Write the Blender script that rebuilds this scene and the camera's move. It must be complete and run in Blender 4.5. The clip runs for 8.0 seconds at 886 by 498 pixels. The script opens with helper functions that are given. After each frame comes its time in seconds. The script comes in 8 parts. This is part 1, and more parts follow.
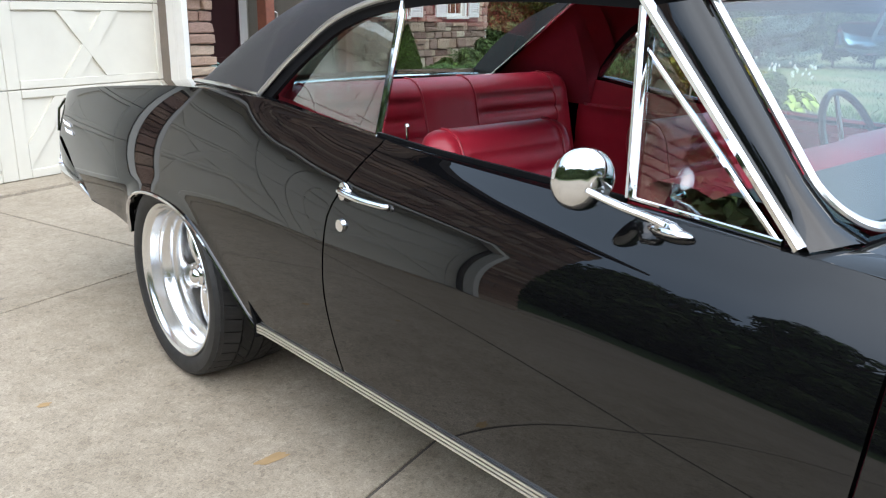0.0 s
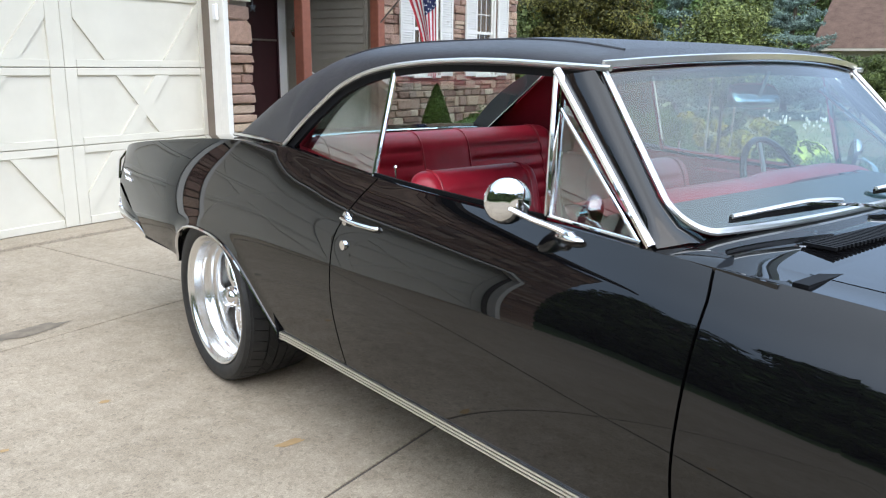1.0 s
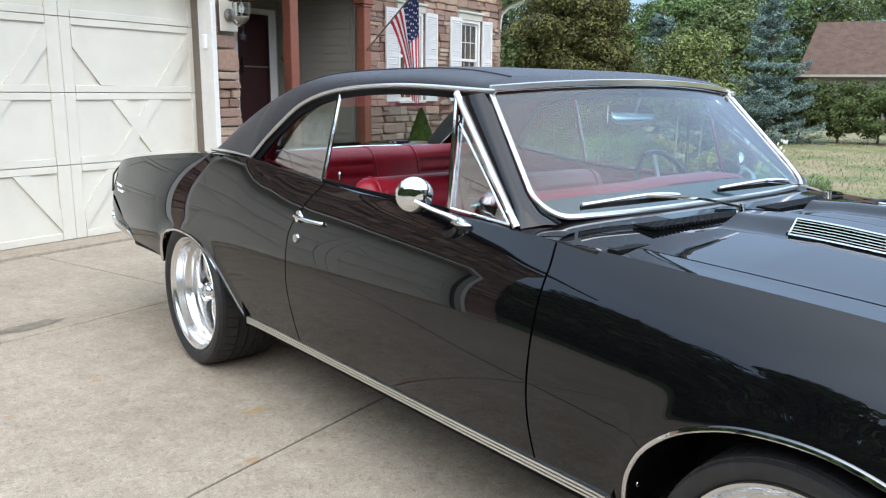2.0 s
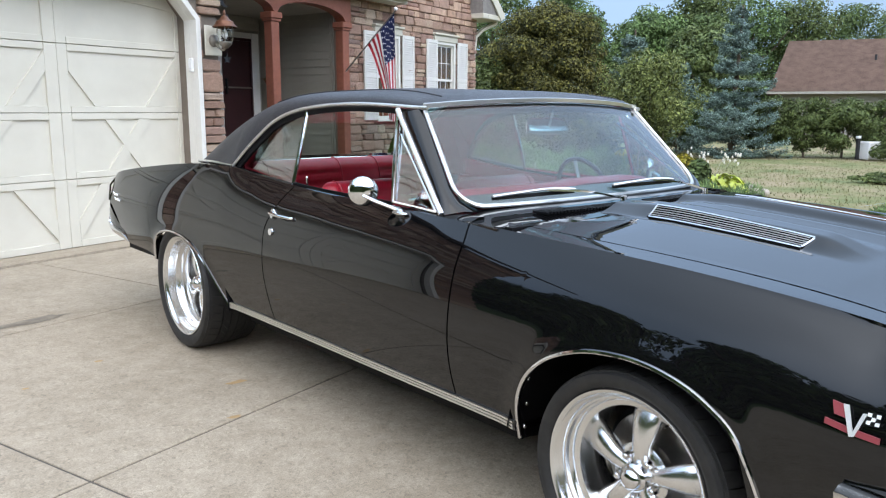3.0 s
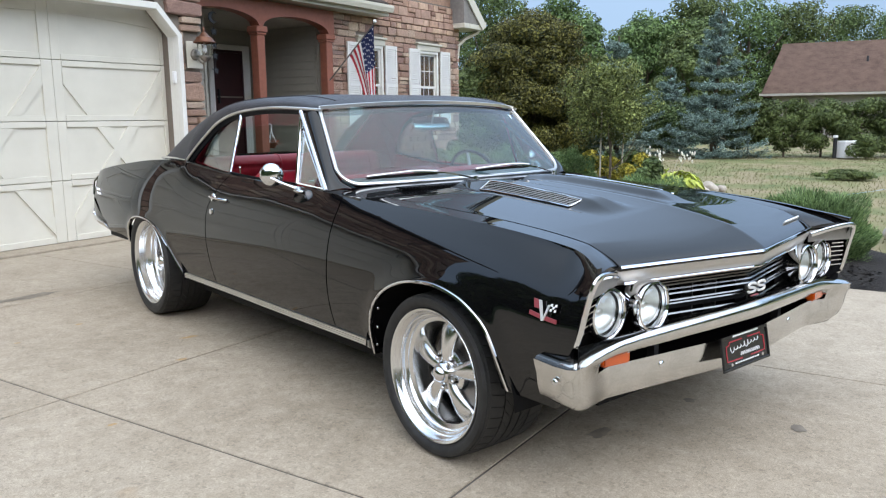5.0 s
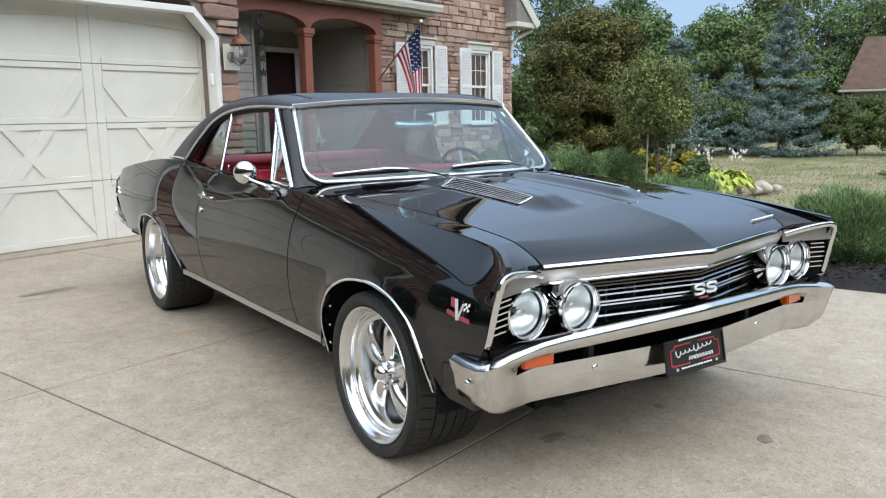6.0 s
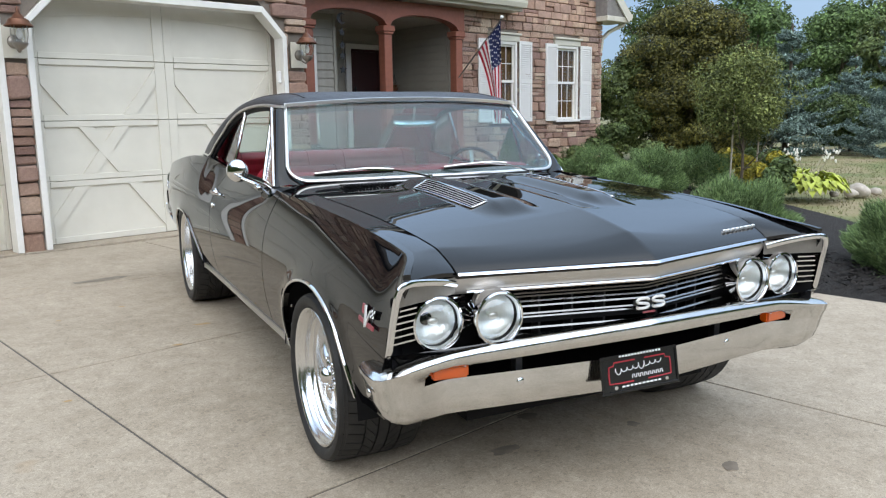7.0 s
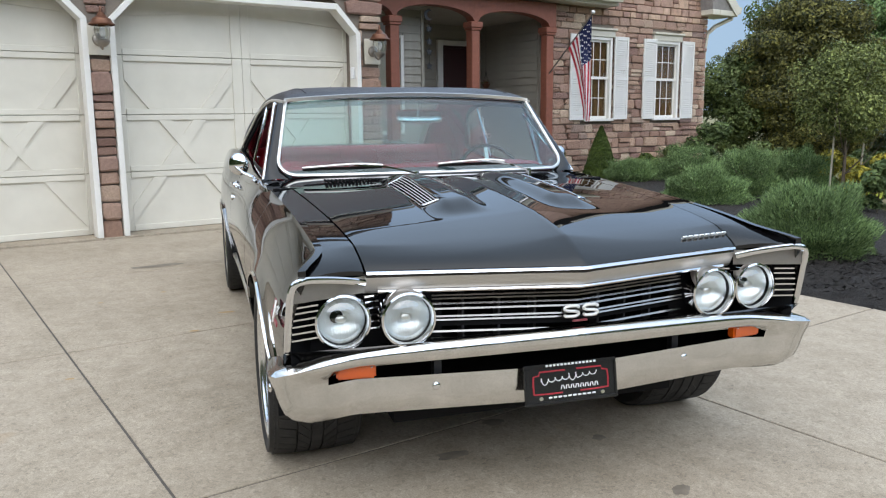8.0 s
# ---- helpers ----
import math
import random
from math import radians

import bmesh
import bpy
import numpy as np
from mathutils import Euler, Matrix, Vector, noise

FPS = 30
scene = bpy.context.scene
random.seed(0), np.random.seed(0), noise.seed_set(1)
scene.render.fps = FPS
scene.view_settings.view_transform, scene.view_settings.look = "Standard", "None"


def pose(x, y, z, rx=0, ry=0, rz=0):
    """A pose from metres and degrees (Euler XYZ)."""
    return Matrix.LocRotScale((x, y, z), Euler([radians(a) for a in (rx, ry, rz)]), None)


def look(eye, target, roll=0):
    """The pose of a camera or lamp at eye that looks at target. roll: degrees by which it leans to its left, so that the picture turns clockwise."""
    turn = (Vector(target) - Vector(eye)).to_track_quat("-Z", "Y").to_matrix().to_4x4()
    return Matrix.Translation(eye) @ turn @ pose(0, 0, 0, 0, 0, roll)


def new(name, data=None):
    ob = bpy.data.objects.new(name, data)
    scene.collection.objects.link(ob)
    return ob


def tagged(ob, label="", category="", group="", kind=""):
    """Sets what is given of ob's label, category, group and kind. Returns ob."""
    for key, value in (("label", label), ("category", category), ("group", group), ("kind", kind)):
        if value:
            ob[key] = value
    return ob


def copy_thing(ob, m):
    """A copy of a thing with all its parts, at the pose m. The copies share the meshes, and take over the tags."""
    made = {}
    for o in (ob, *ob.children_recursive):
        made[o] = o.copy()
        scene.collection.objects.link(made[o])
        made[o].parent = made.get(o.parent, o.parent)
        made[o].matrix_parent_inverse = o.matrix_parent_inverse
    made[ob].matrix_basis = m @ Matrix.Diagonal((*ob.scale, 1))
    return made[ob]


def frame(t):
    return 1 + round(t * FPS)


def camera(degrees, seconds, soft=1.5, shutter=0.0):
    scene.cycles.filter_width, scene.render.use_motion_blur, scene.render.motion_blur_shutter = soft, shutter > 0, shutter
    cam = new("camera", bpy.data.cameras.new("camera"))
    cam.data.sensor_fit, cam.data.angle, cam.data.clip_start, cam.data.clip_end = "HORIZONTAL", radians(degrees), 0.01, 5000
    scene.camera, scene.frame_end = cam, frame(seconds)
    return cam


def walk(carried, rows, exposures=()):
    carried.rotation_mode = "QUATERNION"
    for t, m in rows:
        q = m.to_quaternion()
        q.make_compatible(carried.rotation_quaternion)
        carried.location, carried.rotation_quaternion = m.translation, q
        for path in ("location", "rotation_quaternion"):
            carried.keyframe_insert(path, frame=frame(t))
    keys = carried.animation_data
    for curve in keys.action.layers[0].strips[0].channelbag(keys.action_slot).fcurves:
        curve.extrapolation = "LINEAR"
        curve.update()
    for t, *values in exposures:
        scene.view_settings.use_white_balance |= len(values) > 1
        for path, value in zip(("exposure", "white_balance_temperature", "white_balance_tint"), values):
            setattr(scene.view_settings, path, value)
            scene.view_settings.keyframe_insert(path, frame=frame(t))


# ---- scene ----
cam = camera(59.0, 8.0, 1.2)

PATH = [
    (0, (-1.932, -1.073, 1.273), (-0.653, 0.348, 0.686), 1.2),
    (0.5, (-1.995, -1.295, 1.309), (-0.75, 0.188, 0.809), 0.6),
    (1, (-2.133, -1.563, 1.306), (-0.907, -0.051, 0.85), 0.5),
    (1.5, (-2.177, -1.827, 1.305), (-0.95, -0.306, 0.88), 0.6),
    (3, (-2.521, -2.651, 1.294), (-1.249, -1.148, 0.946), 0.1),
    (3.5, (-2.586, -2.941, 1.297), (-1.303, -1.446, 0.958), 0.0),
    (4, (-2.686, -3.211, 1.269), (-1.397, -1.719, 0.937), -0.2),
    (4.5, (-2.717, -3.428, 1.268), (-1.438, -1.928, 0.932), -0.4),
    (5, (-2.628, -3.656, 1.259), (-1.375, -2.133, 0.928), -0.7),
    (6.5, (-1.957, -4.02, 1.231), (-0.962, -2.317, 0.901), -1.2),
    (7, (-1.677, -4.151, 1.244), (-0.809, -2.38, 0.911), -1.0),
    (7.5, (-1.384, -4.22, 1.225), (-0.656, -2.387, 0.891), -0.7),
    (8, (-1.096, -4.321, 1.233), (-0.502, -2.441, 0.896), -0.5),
]
walk(cam, [(t, look(eye, target, roll)) for t, eye, target, roll in PATH], [(0, 0.32, 7300, 15), (3, 0.13, 7250, 16), (4.5, 0.02, 7300, 16), (6.5, -0.06, 7450, 15), (8, -0.17, 7500, 15)])

# ---- sky, sun ----
world = bpy.data.worlds.new("sky")
scene.world = world
world.use_nodes = True
wn, wl = world.node_tree.nodes, world.node_tree.links
sky = wn.new("ShaderNodeTexSky")
sky.sky_type = "NISHITA"
sky.sun_disc = False
sky.sun_elevation, sky.sun_rotation = radians(40), radians(205)
sky.air_density, sky.dust_density, sky.ozone_density = 1.2, 0.6, 4.0
# high cloud, thick overhead and thinning to hazy blue low down
tc = wn.new("ShaderNodeTexCoord")
cl = wn.new("ShaderNodeTexNoise")
cl.inputs["Scale"].default_value, cl.inputs["Detail"].default_value, cl.inputs["Roughness"].default_value = 1.4, 3, 0.5
high = wn.new("ShaderNodeSeparateXYZ")
tone = wn.new("ShaderNodeValToRGB")
while len(tone.color_ramp.elements) < 5:
    tone.color_ramp.elements.new(0.5)
for el, (at, col) in zip(tone.color_ramp.elements, ((0.0, (0.20, 0.36, 0.56)), (0.15, (0.24, 0.39, 0.61)), (0.32, (0.42, 0.66, 1.02)), (0.55, (0.58, 0.86, 1.24)), (1.0, (0.62, 0.88, 1.20)))):
    el.position, el.color = at, (*col, 1)
gain = wn.new("ShaderNodeMixRGB")
gain.blend_type, gain.inputs[0].default_value = "MULTIPLY", 1.0
cr = wn.new("ShaderNodeMapRange")
cr.inputs["From Min"].default_value, cr.inputs["From Max"].default_value = 0.25, 0.75
cr.inputs["To Min"].default_value, cr.inputs["To Max"].default_value = 8.5, 13.0
toward = wn.new("ShaderNodeVectorMath")
toward.operation, toward.inputs[1].default_value = "DOT_PRODUCT", Vector((-13, -28, 26)).normalized()
glow = wn.new("ShaderNodeMapRange")
glow.interpolation_type = "SMOOTHSTEP"
glow.inputs["From Min"].default_value, glow.inputs["From Max"].default_value = 0.1, 1.0
warm = wn.new("ShaderNodeMixRGB")
warm.inputs[1].default_value, warm.inputs[2].default_value = (1, 1, 1, 1), (3.15, 2.62, 2.25, 1)
veil = wn.new("ShaderNodeMixRGB")
veil.blend_type, veil.inputs[0].default_value = "MULTIPLY", 1.0
mixc = wn.new("ShaderNodeMixRGB")
mixc.inputs[0].default_value = 0.9
wl.new(tc.outputs["Generated"], cl.inputs["Vector"])
wl.new(tc.outputs["Generated"], high.inputs[0])
wl.new(high.outputs["Z"], tone.inputs[0])
wl.new(cl.outputs["Fac"], cr.inputs["Value"])
wl.new(tone.outputs[0], gain.inputs[1])
wl.new(tc.outputs["Generated"], toward.inputs[0])
wl.new(toward.outputs["Value"], glow.inputs["Value"])
wl.new(glow.outputs[0], warm.inputs[0])
wl.new(cr.outputs[0], veil.inputs[1])
wl.new(warm.outputs[0], veil.inputs[2])
wl.new(veil.outputs[0], gain.inputs[2])
wl.new(sky.outputs[0], mixc.inputs[1])
wl.new(gain.outputs[0], mixc.inputs[2])
wl.new(mixc.outputs[0], wn["Background"].inputs[0])
wn["Background"].inputs[1].default_value = 0.15
sun = new("sun", bpy.data.lights.new("sun", "SUN"))
sun.data.energy, sun.data.angle, sun.data.color = 0.5, radians(50), (1.0, 0.92, 0.80)
sun.matrix_world = look((-13, -28, 26), (0, 0, 0))

# ---- materials ----
class Mat:
    """A small wrapper that keeps node code short."""

    def __init__(self, name, color=(0.5, 0.5, 0.5), rough=0.5, metal=0.0, **more):
        self.m = bpy.data.materials.new(name)
        self.m.use_nodes = True
        self.n, self.l = self.m.node_tree.nodes, self.m.node_tree.links
        self.b = self.n["Principled BSDF"]
        self.b.inputs["Base Color"].default_value = (*color, 1)
        self.b.inputs["Roughness"].default_value = rough
        self.b.inputs["Metallic"].default_value = metal
        for k, v in more.items():
            self.b.inputs[k.replace("_", " ")].default_value = v
        self.vec = self.n.new("ShaderNodeTexCoord").outputs["Object"]

    def mapped(self, scale=(1, 1, 1), rot=(0, 0, 0)):
        nd = self.n.new("ShaderNodeMapping")
        nd.inputs["Scale"].default_value = scale
        nd.inputs["Rotation"].default_value = [radians(a) for a in rot]
        self.l.new(self.vec, nd.inputs[0])
        return nd.outputs[0]

    def noise(self, scale, detail=4, rough=0.55, vec=None):
        nd = self.n.new("ShaderNodeTexNoise")
        nd.inputs["Scale"].default_value, nd.inputs["Detail"].default_value, nd.inputs["Roughness"].default_value = scale, detail, rough
        self.l.new(vec or self.vec, nd.inputs["Vector"])
        return nd.outputs["Fac"]

    def voronoi(self, scale, vec=None, feature="F1", out="Distance"):
        nd = self.n.new("ShaderNodeTexVoronoi")
        nd.feature = feature
        nd.inputs["Scale"].default_value = scale
        self.l.new(vec or self.vec, nd.inputs["Vector"])
        return nd.outputs[out]

    def ramp(self, src, *stops):
        nd = self.n.new("ShaderNodeValToRGB")
        els = nd.color_ramp.elements
        while len(els) < len(stops):
            els.new(0.5)
        for el, (p, c) in zip(els, stops):
            el.position = p
            el.color = (*c, 1) if isinstance(c, tuple) else (c, c, c, 1)
        self.l.new(src, nd.inputs[0])
        return nd.outputs[0]

    def mix(self, kind, fac, a, b):
        nd = self.n.new("ShaderNodeMixRGB")
        nd.blend_type = kind
        for k, v in ((0, fac), (1, a), (2, b)):
            if isinstance(v, (int, float)):
                nd.inputs[k].default_value = v if k == 0 else (v, v, v, 1)
            elif isinstance(v, tuple):
                nd.inputs[k].default_value = (*v, 1)
            else:
                self.l.new(v, nd.inputs[k])
        return nd.outputs[0]

    def rand(self):
        return self.n.new("ShaderNodeObjectInfo").outputs["Random"]

    def island(self):
        return self.n.new("ShaderNodeNewGeometry").outputs["Random Per Island"]

    def color(self, src):
        self.l.new(src, self.b.inputs["Base Color"])
        return self

    def rough(self, src):
        self.l.new(src, self.b.inputs["Roughness"])
        return self

    def bump(self, src, strength=0.3, dist=0.01):
        nd = self.n.new("ShaderNodeBump")
        nd.inputs["Strength"].default_value, nd.inputs["Distance"].default_value = strength, dist
        self.l.new(src, nd.inputs["Height"])
        self.l.new(nd.outputs[0], self.b.inputs["Normal"])
        return self


def simple(name, color, rough=0.5, metal=0.0, grain=60, vary=0.12, bump=0.1, **more):
    """A surface with a little grain and a little unevenness."""
    k = Mat(name, color, rough, metal, **more)
    a = k.noise(grain, 5)
    b = k.noise(grain * 0.08, 3)
    t = k.mix("MIX", 0.5, a, b)
    lo, hi = tuple(c * (1 - vary) for c in color), tuple(min(1, c * (1 + vary)) for c in color)
    k.color(k.ramp(t, (0.35, lo), (0.65, hi)))
    if bump:
        k.bump(a, bump, 0.002)
    return k.m


# concrete with broom marks, fine sand and weak stains
k = Mat("concrete", rough=0.85)
fine, mid, big = k.noise(150, 5, 0.75), k.noise(9, 6, 0.65), k.noise(1.1, 5, 0.6)
c = k.ramp(k.mix("MIX", 0.5, mid, big), (0.32, (0.278, 0.225, 0.165)), (0.52, (0.368, 0.305, 0.232)), (0.72, (0.44, 0.372, 0.292)))
pebble = k.ramp(k.voronoi(75, out="Color"), (0.0, 0.68), (0.3, 0.96), (0.6, 1.02), (1.0, 1.22))
speck = k.ramp(k.voronoi(260, out="Color"), (0.0, 0.45), (0.10, 0.98), (0.9, 1.02), (1.0, 1.3))
pebble = k.mix("MULTIPLY", 1.0, pebble, speck)
sand = k.mix("MULTIPLY", 1.0, k.ramp(fine, (0.32, 0.56), (0.5, 1.0), (0.68, 1.28)), pebble)
c = k.mix("MULTIPLY", 0.85, c, sand)
rust = k.ramp(k.noise(1.7, 3, 0.5, k.mapped((1, 1, 1), (0, 0, 31))), (0.695, 0.0), (0.76, 1.0))
c = k.mix("MIX", k.mix("MULTIPLY", 1.0, rust, 0.55), c, (0.36, 0.21, 0.09))
k.color(c).bump(k.mix("MIX", 0.35, fine, k.voronoi(120)), 0.35, 0.003)
CONCRETE = k.m
k = Mat("damp_stain", rough=0.6)
k.color(k.ramp(k.noise(14, 5), (0.3, (0.13, 0.105, 0.08)), (0.7, (0.24, 0.2, 0.155)))).bump(k.noise(200), 0.2, 0.002)
STAIN = k.m
RUST = simple("rust_mark", (0.40, 0.26, 0.13), 0.9, grain=40)
JOINT = simple("joint_filler", (0.10, 0.087, 0.074), 0.95, grain=80)

# stone facing, each stone in its own tone
k = Mat("ledge_stone", rough=0.9)
tone = k.ramp(k.rand(), (0.0, (0.24, 0.135, 0.105)), (0.2, (0.46, 0.285, 0.205)), (0.4, (0.32, 0.19, 0.155)), (0.55, (0.54, 0.365, 0.265)), (0.72, (0.37, 0.225, 0.18)), (0.88, (0.66, 0.50, 0.37)), (1.0, (0.30, 0.20, 0.175)))
n1, n2 = k.noise(7, 6, 0.65), k.noise(55, 5, 0.7)
k.color(k.mix("MULTIPLY", 0.8, tone, k.ramp(k.mix("MIX", 0.4, n1, n2), (0.3, 0.6), (0.5, 1.0), (0.7, 1.3)))).bump(k.mix("MIX", 0.4, n1, n2), 0.9, 0.035)
STONE = k.m
k = Mat("ledge_stone_far", rough=0.9)
tone = k.ramp(k.island(), (0.0, (0.24, 0.135, 0.105)), (0.25, (0.46, 0.285, 0.205)), (0.5, (0.32, 0.19, 0.155)), (0.7, (0.54, 0.365, 0.265)), (1.0, (0.37, 0.225, 0.18)))
k.color(k.mix("MULTIPLY", 0.7, tone, k.ramp(k.noise(9, 6), (0.3, 0.6), (0.7, 1.3)))).bump(k.noise(12, 6), 0.6, 0.02)
STONE_FAR = k.m
MORTAR = simple("mortar", (0.20, 0.165, 0.135), 0.95, grain=120, bump=0.4)

k = Mat("door_paint", rough=0.55)
k.color(k.ramp(k.noise(3, 4), (0.3, (0.64, 0.605, 0.52)), (0.7, (0.70, 0.665, 0.575)))).bump(k.noise(30, 6, 0.7, k.mapped((1, 1, 9))), 0.12, 0.002)
DOORPAINT = k.m
TRIM = simple("white_trim", (0.74, 0.72, 0.67), 0.5, grain=20, vary=0.04, bump=0.05)
k = Mat("siding", rough=0.6)
k.color(k.ramp(k.noise(4, 4), (0.3, (0.29, 0.265, 0.225)), (0.7, (0.34, 0.315, 0.27)))).bump(k.noise(40, 5, 0.6, k.mapped((0.1, 1, 1))), 0.15, 0.002)
SIDING = k.m
REDWOOD = simple("red_brown_wood", (0.26, 0.085, 0.052), 0.55, grain=14, vary=0.18)
DOORRED = simple("dark_red_door", (0.040, 0.011, 0.013), 0.35, grain=12)
# near-black of the door seal, also painted as the unlit room behind windows
DARK = simple("seal_and_unlit_black", (0.012, 0.012, 0.013), 0.8, bump=0)
COPPER = simple("copper_brown_metal", (0.17, 0.075, 0.045), 0.4, 0.6)
LAMPMETAL = simple("pewter_metal", (0.30, 0.27, 0.24), 0.4, 0.8)
DARKSHINGLE = simple("dark_roof_shingle", (0.055, 0.045, 0.040), 0.95, grain=30, vary=0.3, bump=0.4)
SHINGLE = simple("roof_shingle", (0.19, 0.125, 0.10), 0.95, grain=30, vary=0.3, bump=0.4)
CURTAIN = simple("curtain_cloth", (0.27, 0.165, 0.085), 0.9, grain=12)
SHUTTER = simple("shutter_paint", (0.72, 0.70, 0.67), 0.5, grain=30, vary=0.04)
GUTTER = simple("gutter_paint", (0.60, 0.56, 0.47), 0.4, grain=20, vary=0.05)


def glass(name, color=(1, 1, 1), rough=0.0, most=0.85, least=0.045, power=3.2):
    """Thin pane: clear when seen square on, mirror-like at a glancing angle."""
    k = Mat(name)
    k.n.remove(k.b)
    tr, gl, mx, fr = (k.n.new("ShaderNode" + s) for s in ("BsdfTransparent", "BsdfGlossy", "MixShader", "LayerWeight"))
    tr.inputs[0].default_value = (*color, 1)
    gl.inputs["Roughness"].default_value = rough
    fr.inputs[0].default_value = 0.5
    pw, ma = k.n.new("ShaderNodeMath"), k.n.new("ShaderNodeMath")
    pw.operation, pw.inputs[1].default_value = "POWER", power
    ma.operation, ma.inputs[1].default_value, ma.inputs[2].default_value = "MULTIPLY_ADD", most, least
    k.l.new(fr.outputs["Facing"], pw.inputs[0])
    k.l.new(pw.outputs[0], ma.inputs[0])
    k.l.new(ma.outputs[0], mx.inputs[0])
    k.l.new(tr.outputs[0], mx.inputs[1])
    k.l.new(gl.outputs[0], mx.inputs[2])
    k.l.new(mx.outputs[0], k.n["Material Output"].inputs[0])
    return k.m


PANE = glass("window_glass", (0.85, 0.84, 0.80), 0.0, 0.5, 0.02)
CARGLASS = glass("car_glass", (0.76, 0.88, 0.86), 0.0, 0.9, 0.085)
SHIELDGLASS = glass("windshield_glass", (0.63, 0.85, 0.87), 0.0, 0.85, 0.085, 3.0)
VENTGLASS = glass("vent_window_glass", (0.66, 0.80, 0.80), 0.0, 0.95, 0.30, 2.0)
LAMPGLASS = glass("lamp_glass", (0.92, 0.92, 0.9), 0.03)

# car
k = Mat("black_paint", (0.0035, 0.0035, 0.004), 0.22)
k.b.inputs["Roughness"].default_value = 0.012
k.b.inputs["Specular IOR Level"].default_value = 0.55
k.b.inputs["Coat Weight"].default_value, k.b.inputs["Coat Roughness"].default_value = 0.0, 0.01
PAINT = k.m
k = Mat("chrome", (0.73, 0.73, 0.74), 0.05, 1.0)
k.rough(k.ramp(k.noise(30, 5), (0.3, 0.03), (0.7, 0.075)))
CHROME = k.m
k = Mat("polished_alloy", (0.78, 0.785, 0.79), 0.2, 1.0)
k.rough(k.ramp(k.noise(18, 4), (0.3, 0.17), (0.7, 0.27)))
ALLOY = k.m
SATIN = simple("brushed_aluminium", (0.60, 0.58, 0.55), 0.33, 1.0, grain=90)
STAINLESS = simple("stainless_trim", (0.76, 0.75, 0.73), 0.32, 1.0, grain=70, vary=0.05)
ARGENT = simple("argent_paint", (0.50, 0.475, 0.44), 0.42, 0.75, grain=90, vary=0.05)
BRUSHED = simple("pale_cast_metal", (0.88, 0.88, 0.87), 0.5, 0.8, grain=80, vary=0.05)
GRILLBLACK = simple("satin_black", (0.006, 0.006, 0.007), 0.55, bump=0, Specular_IOR_Level=0.12)
# black without sheen, painted as shade in the grille, bumper slot and louvres
VOID = simple("shade_black", (0.003, 0.003, 0.003), 0.9, bump=0, Specular_IOR_Level=0.0)
k = Mat("vinyl_top", (0.03, 0.03, 0.034), 0.42)
k.color(k.ramp(k.noise(5), (0.3, (0.024, 0.024, 0.028)), (0.7, (0.036, 0.036, 0.041)))).bump(k.noise(420, 3, 0.7), 0.5, 0.002)
VINYL = k.m
k = Mat("red_vinyl", (0.27, 0.012, 0.022), 0.36)
k.color(k.ramp(k.noise(6), (0.3, (0.37, 0.015, 0.030)), (0.7, (0.46, 0.021, 0.041)))).bump(k.noise(300, 3, 0.6), 0.3, 0.0015)
REDVINYL = k.m
REDPIPE = simple("red_piping", (0.38, 0.025, 0.04), 0.35, grain=50)
REDCLOTH = simple("dark_red_headliner", (0.25, 0.013, 0.028), 0.75, grain=200)
k = Mat("tyre_rubber", (0.009, 0.009, 0.0095), 0.62)
k.color(k.ramp(k.noise(25), (0.3, (0.011, 0.011, 0.0115)), (0.7, (0.024, 0.023, 0.022)))).bump(k.noise(150), 0.2, 0.002)
RUBBER = k.m
AMBER = Mat("amber_lens", (0.58, 0.085, 0.008), 0.12, Coat_Weight=1.0).m
k = Mat("lamp_lens", (0.80, 0.83, 0.83), 0.13, 0.85)
k.b.inputs["Coat Weight"].default_value = 1.0
k.color(k.ramp(k.noise(9, 3), (0.3, (0.72, 0.75, 0.76)), (0.65, (0.92, 0.94, 0.95)))).bump(k.noise(60, 2, 0.5, k.mapped((5, 1, 0.6))), 0.5, 0.004)
k = Mat("lamp_reflector", (0.90, 0.92, 0.92), 0.28, 1.0)
k.bump(k.noise(40, 2, 0.5, k.mapped((6, 1, 0.5))), 0.6, 0.004)
REFLECTOR = k.m
HEADGLASS = glass("headlamp_glass", (0.92, 0.95, 0.95), 0.05, 0.6, 0.16)
BADGERED = Mat("badge_red", (0.30, 0.06, 0.07), 0.3).m
REDENAMEL = Mat("red_enamel", (0.36, 0.03, 0.04), 0.25).m
WHITEENAMEL = Mat("white_enamel", (0.8, 0.8, 0.8), 0.3).m
BLACKENAMEL = Mat("black_enamel", (0.01, 0.01, 0.01), 0.25).m
DARKMETAL = simple("dark_metal", (0.05, 0.05, 0.055), 0.5, 0.7)
ROTOR = simple("brake_rotor", (0.38, 0.36, 0.34), 0.35, 1.0)
MIRROR = Mat("mirror", (0.9, 0.9, 0.9), 0.005, 1.0).m

# planting
def leafmat(name, dark, light, rough=0.6):
    k = Mat(name, light, rough)
    dark, light = tuple(0.8 * c for c in dark), tuple(0.92 * c for c in light)
    mid = tuple(0.7 * a + 0.3 * b for a, b in zip(dark, light))
    k.color(k.mix("MULTIPLY", 0.75, k.ramp(k.island(), (0.0, dark), (0.25, mid), (0.7, light), (1.0, tuple(1.35 * c for c in light))), k.ramp(k.noise(1.6, 4), (0.32, 0.5), (0.68, 1.35))))
    k.b.inputs["Specular IOR Level"].default_value = 0.3
    return k.m


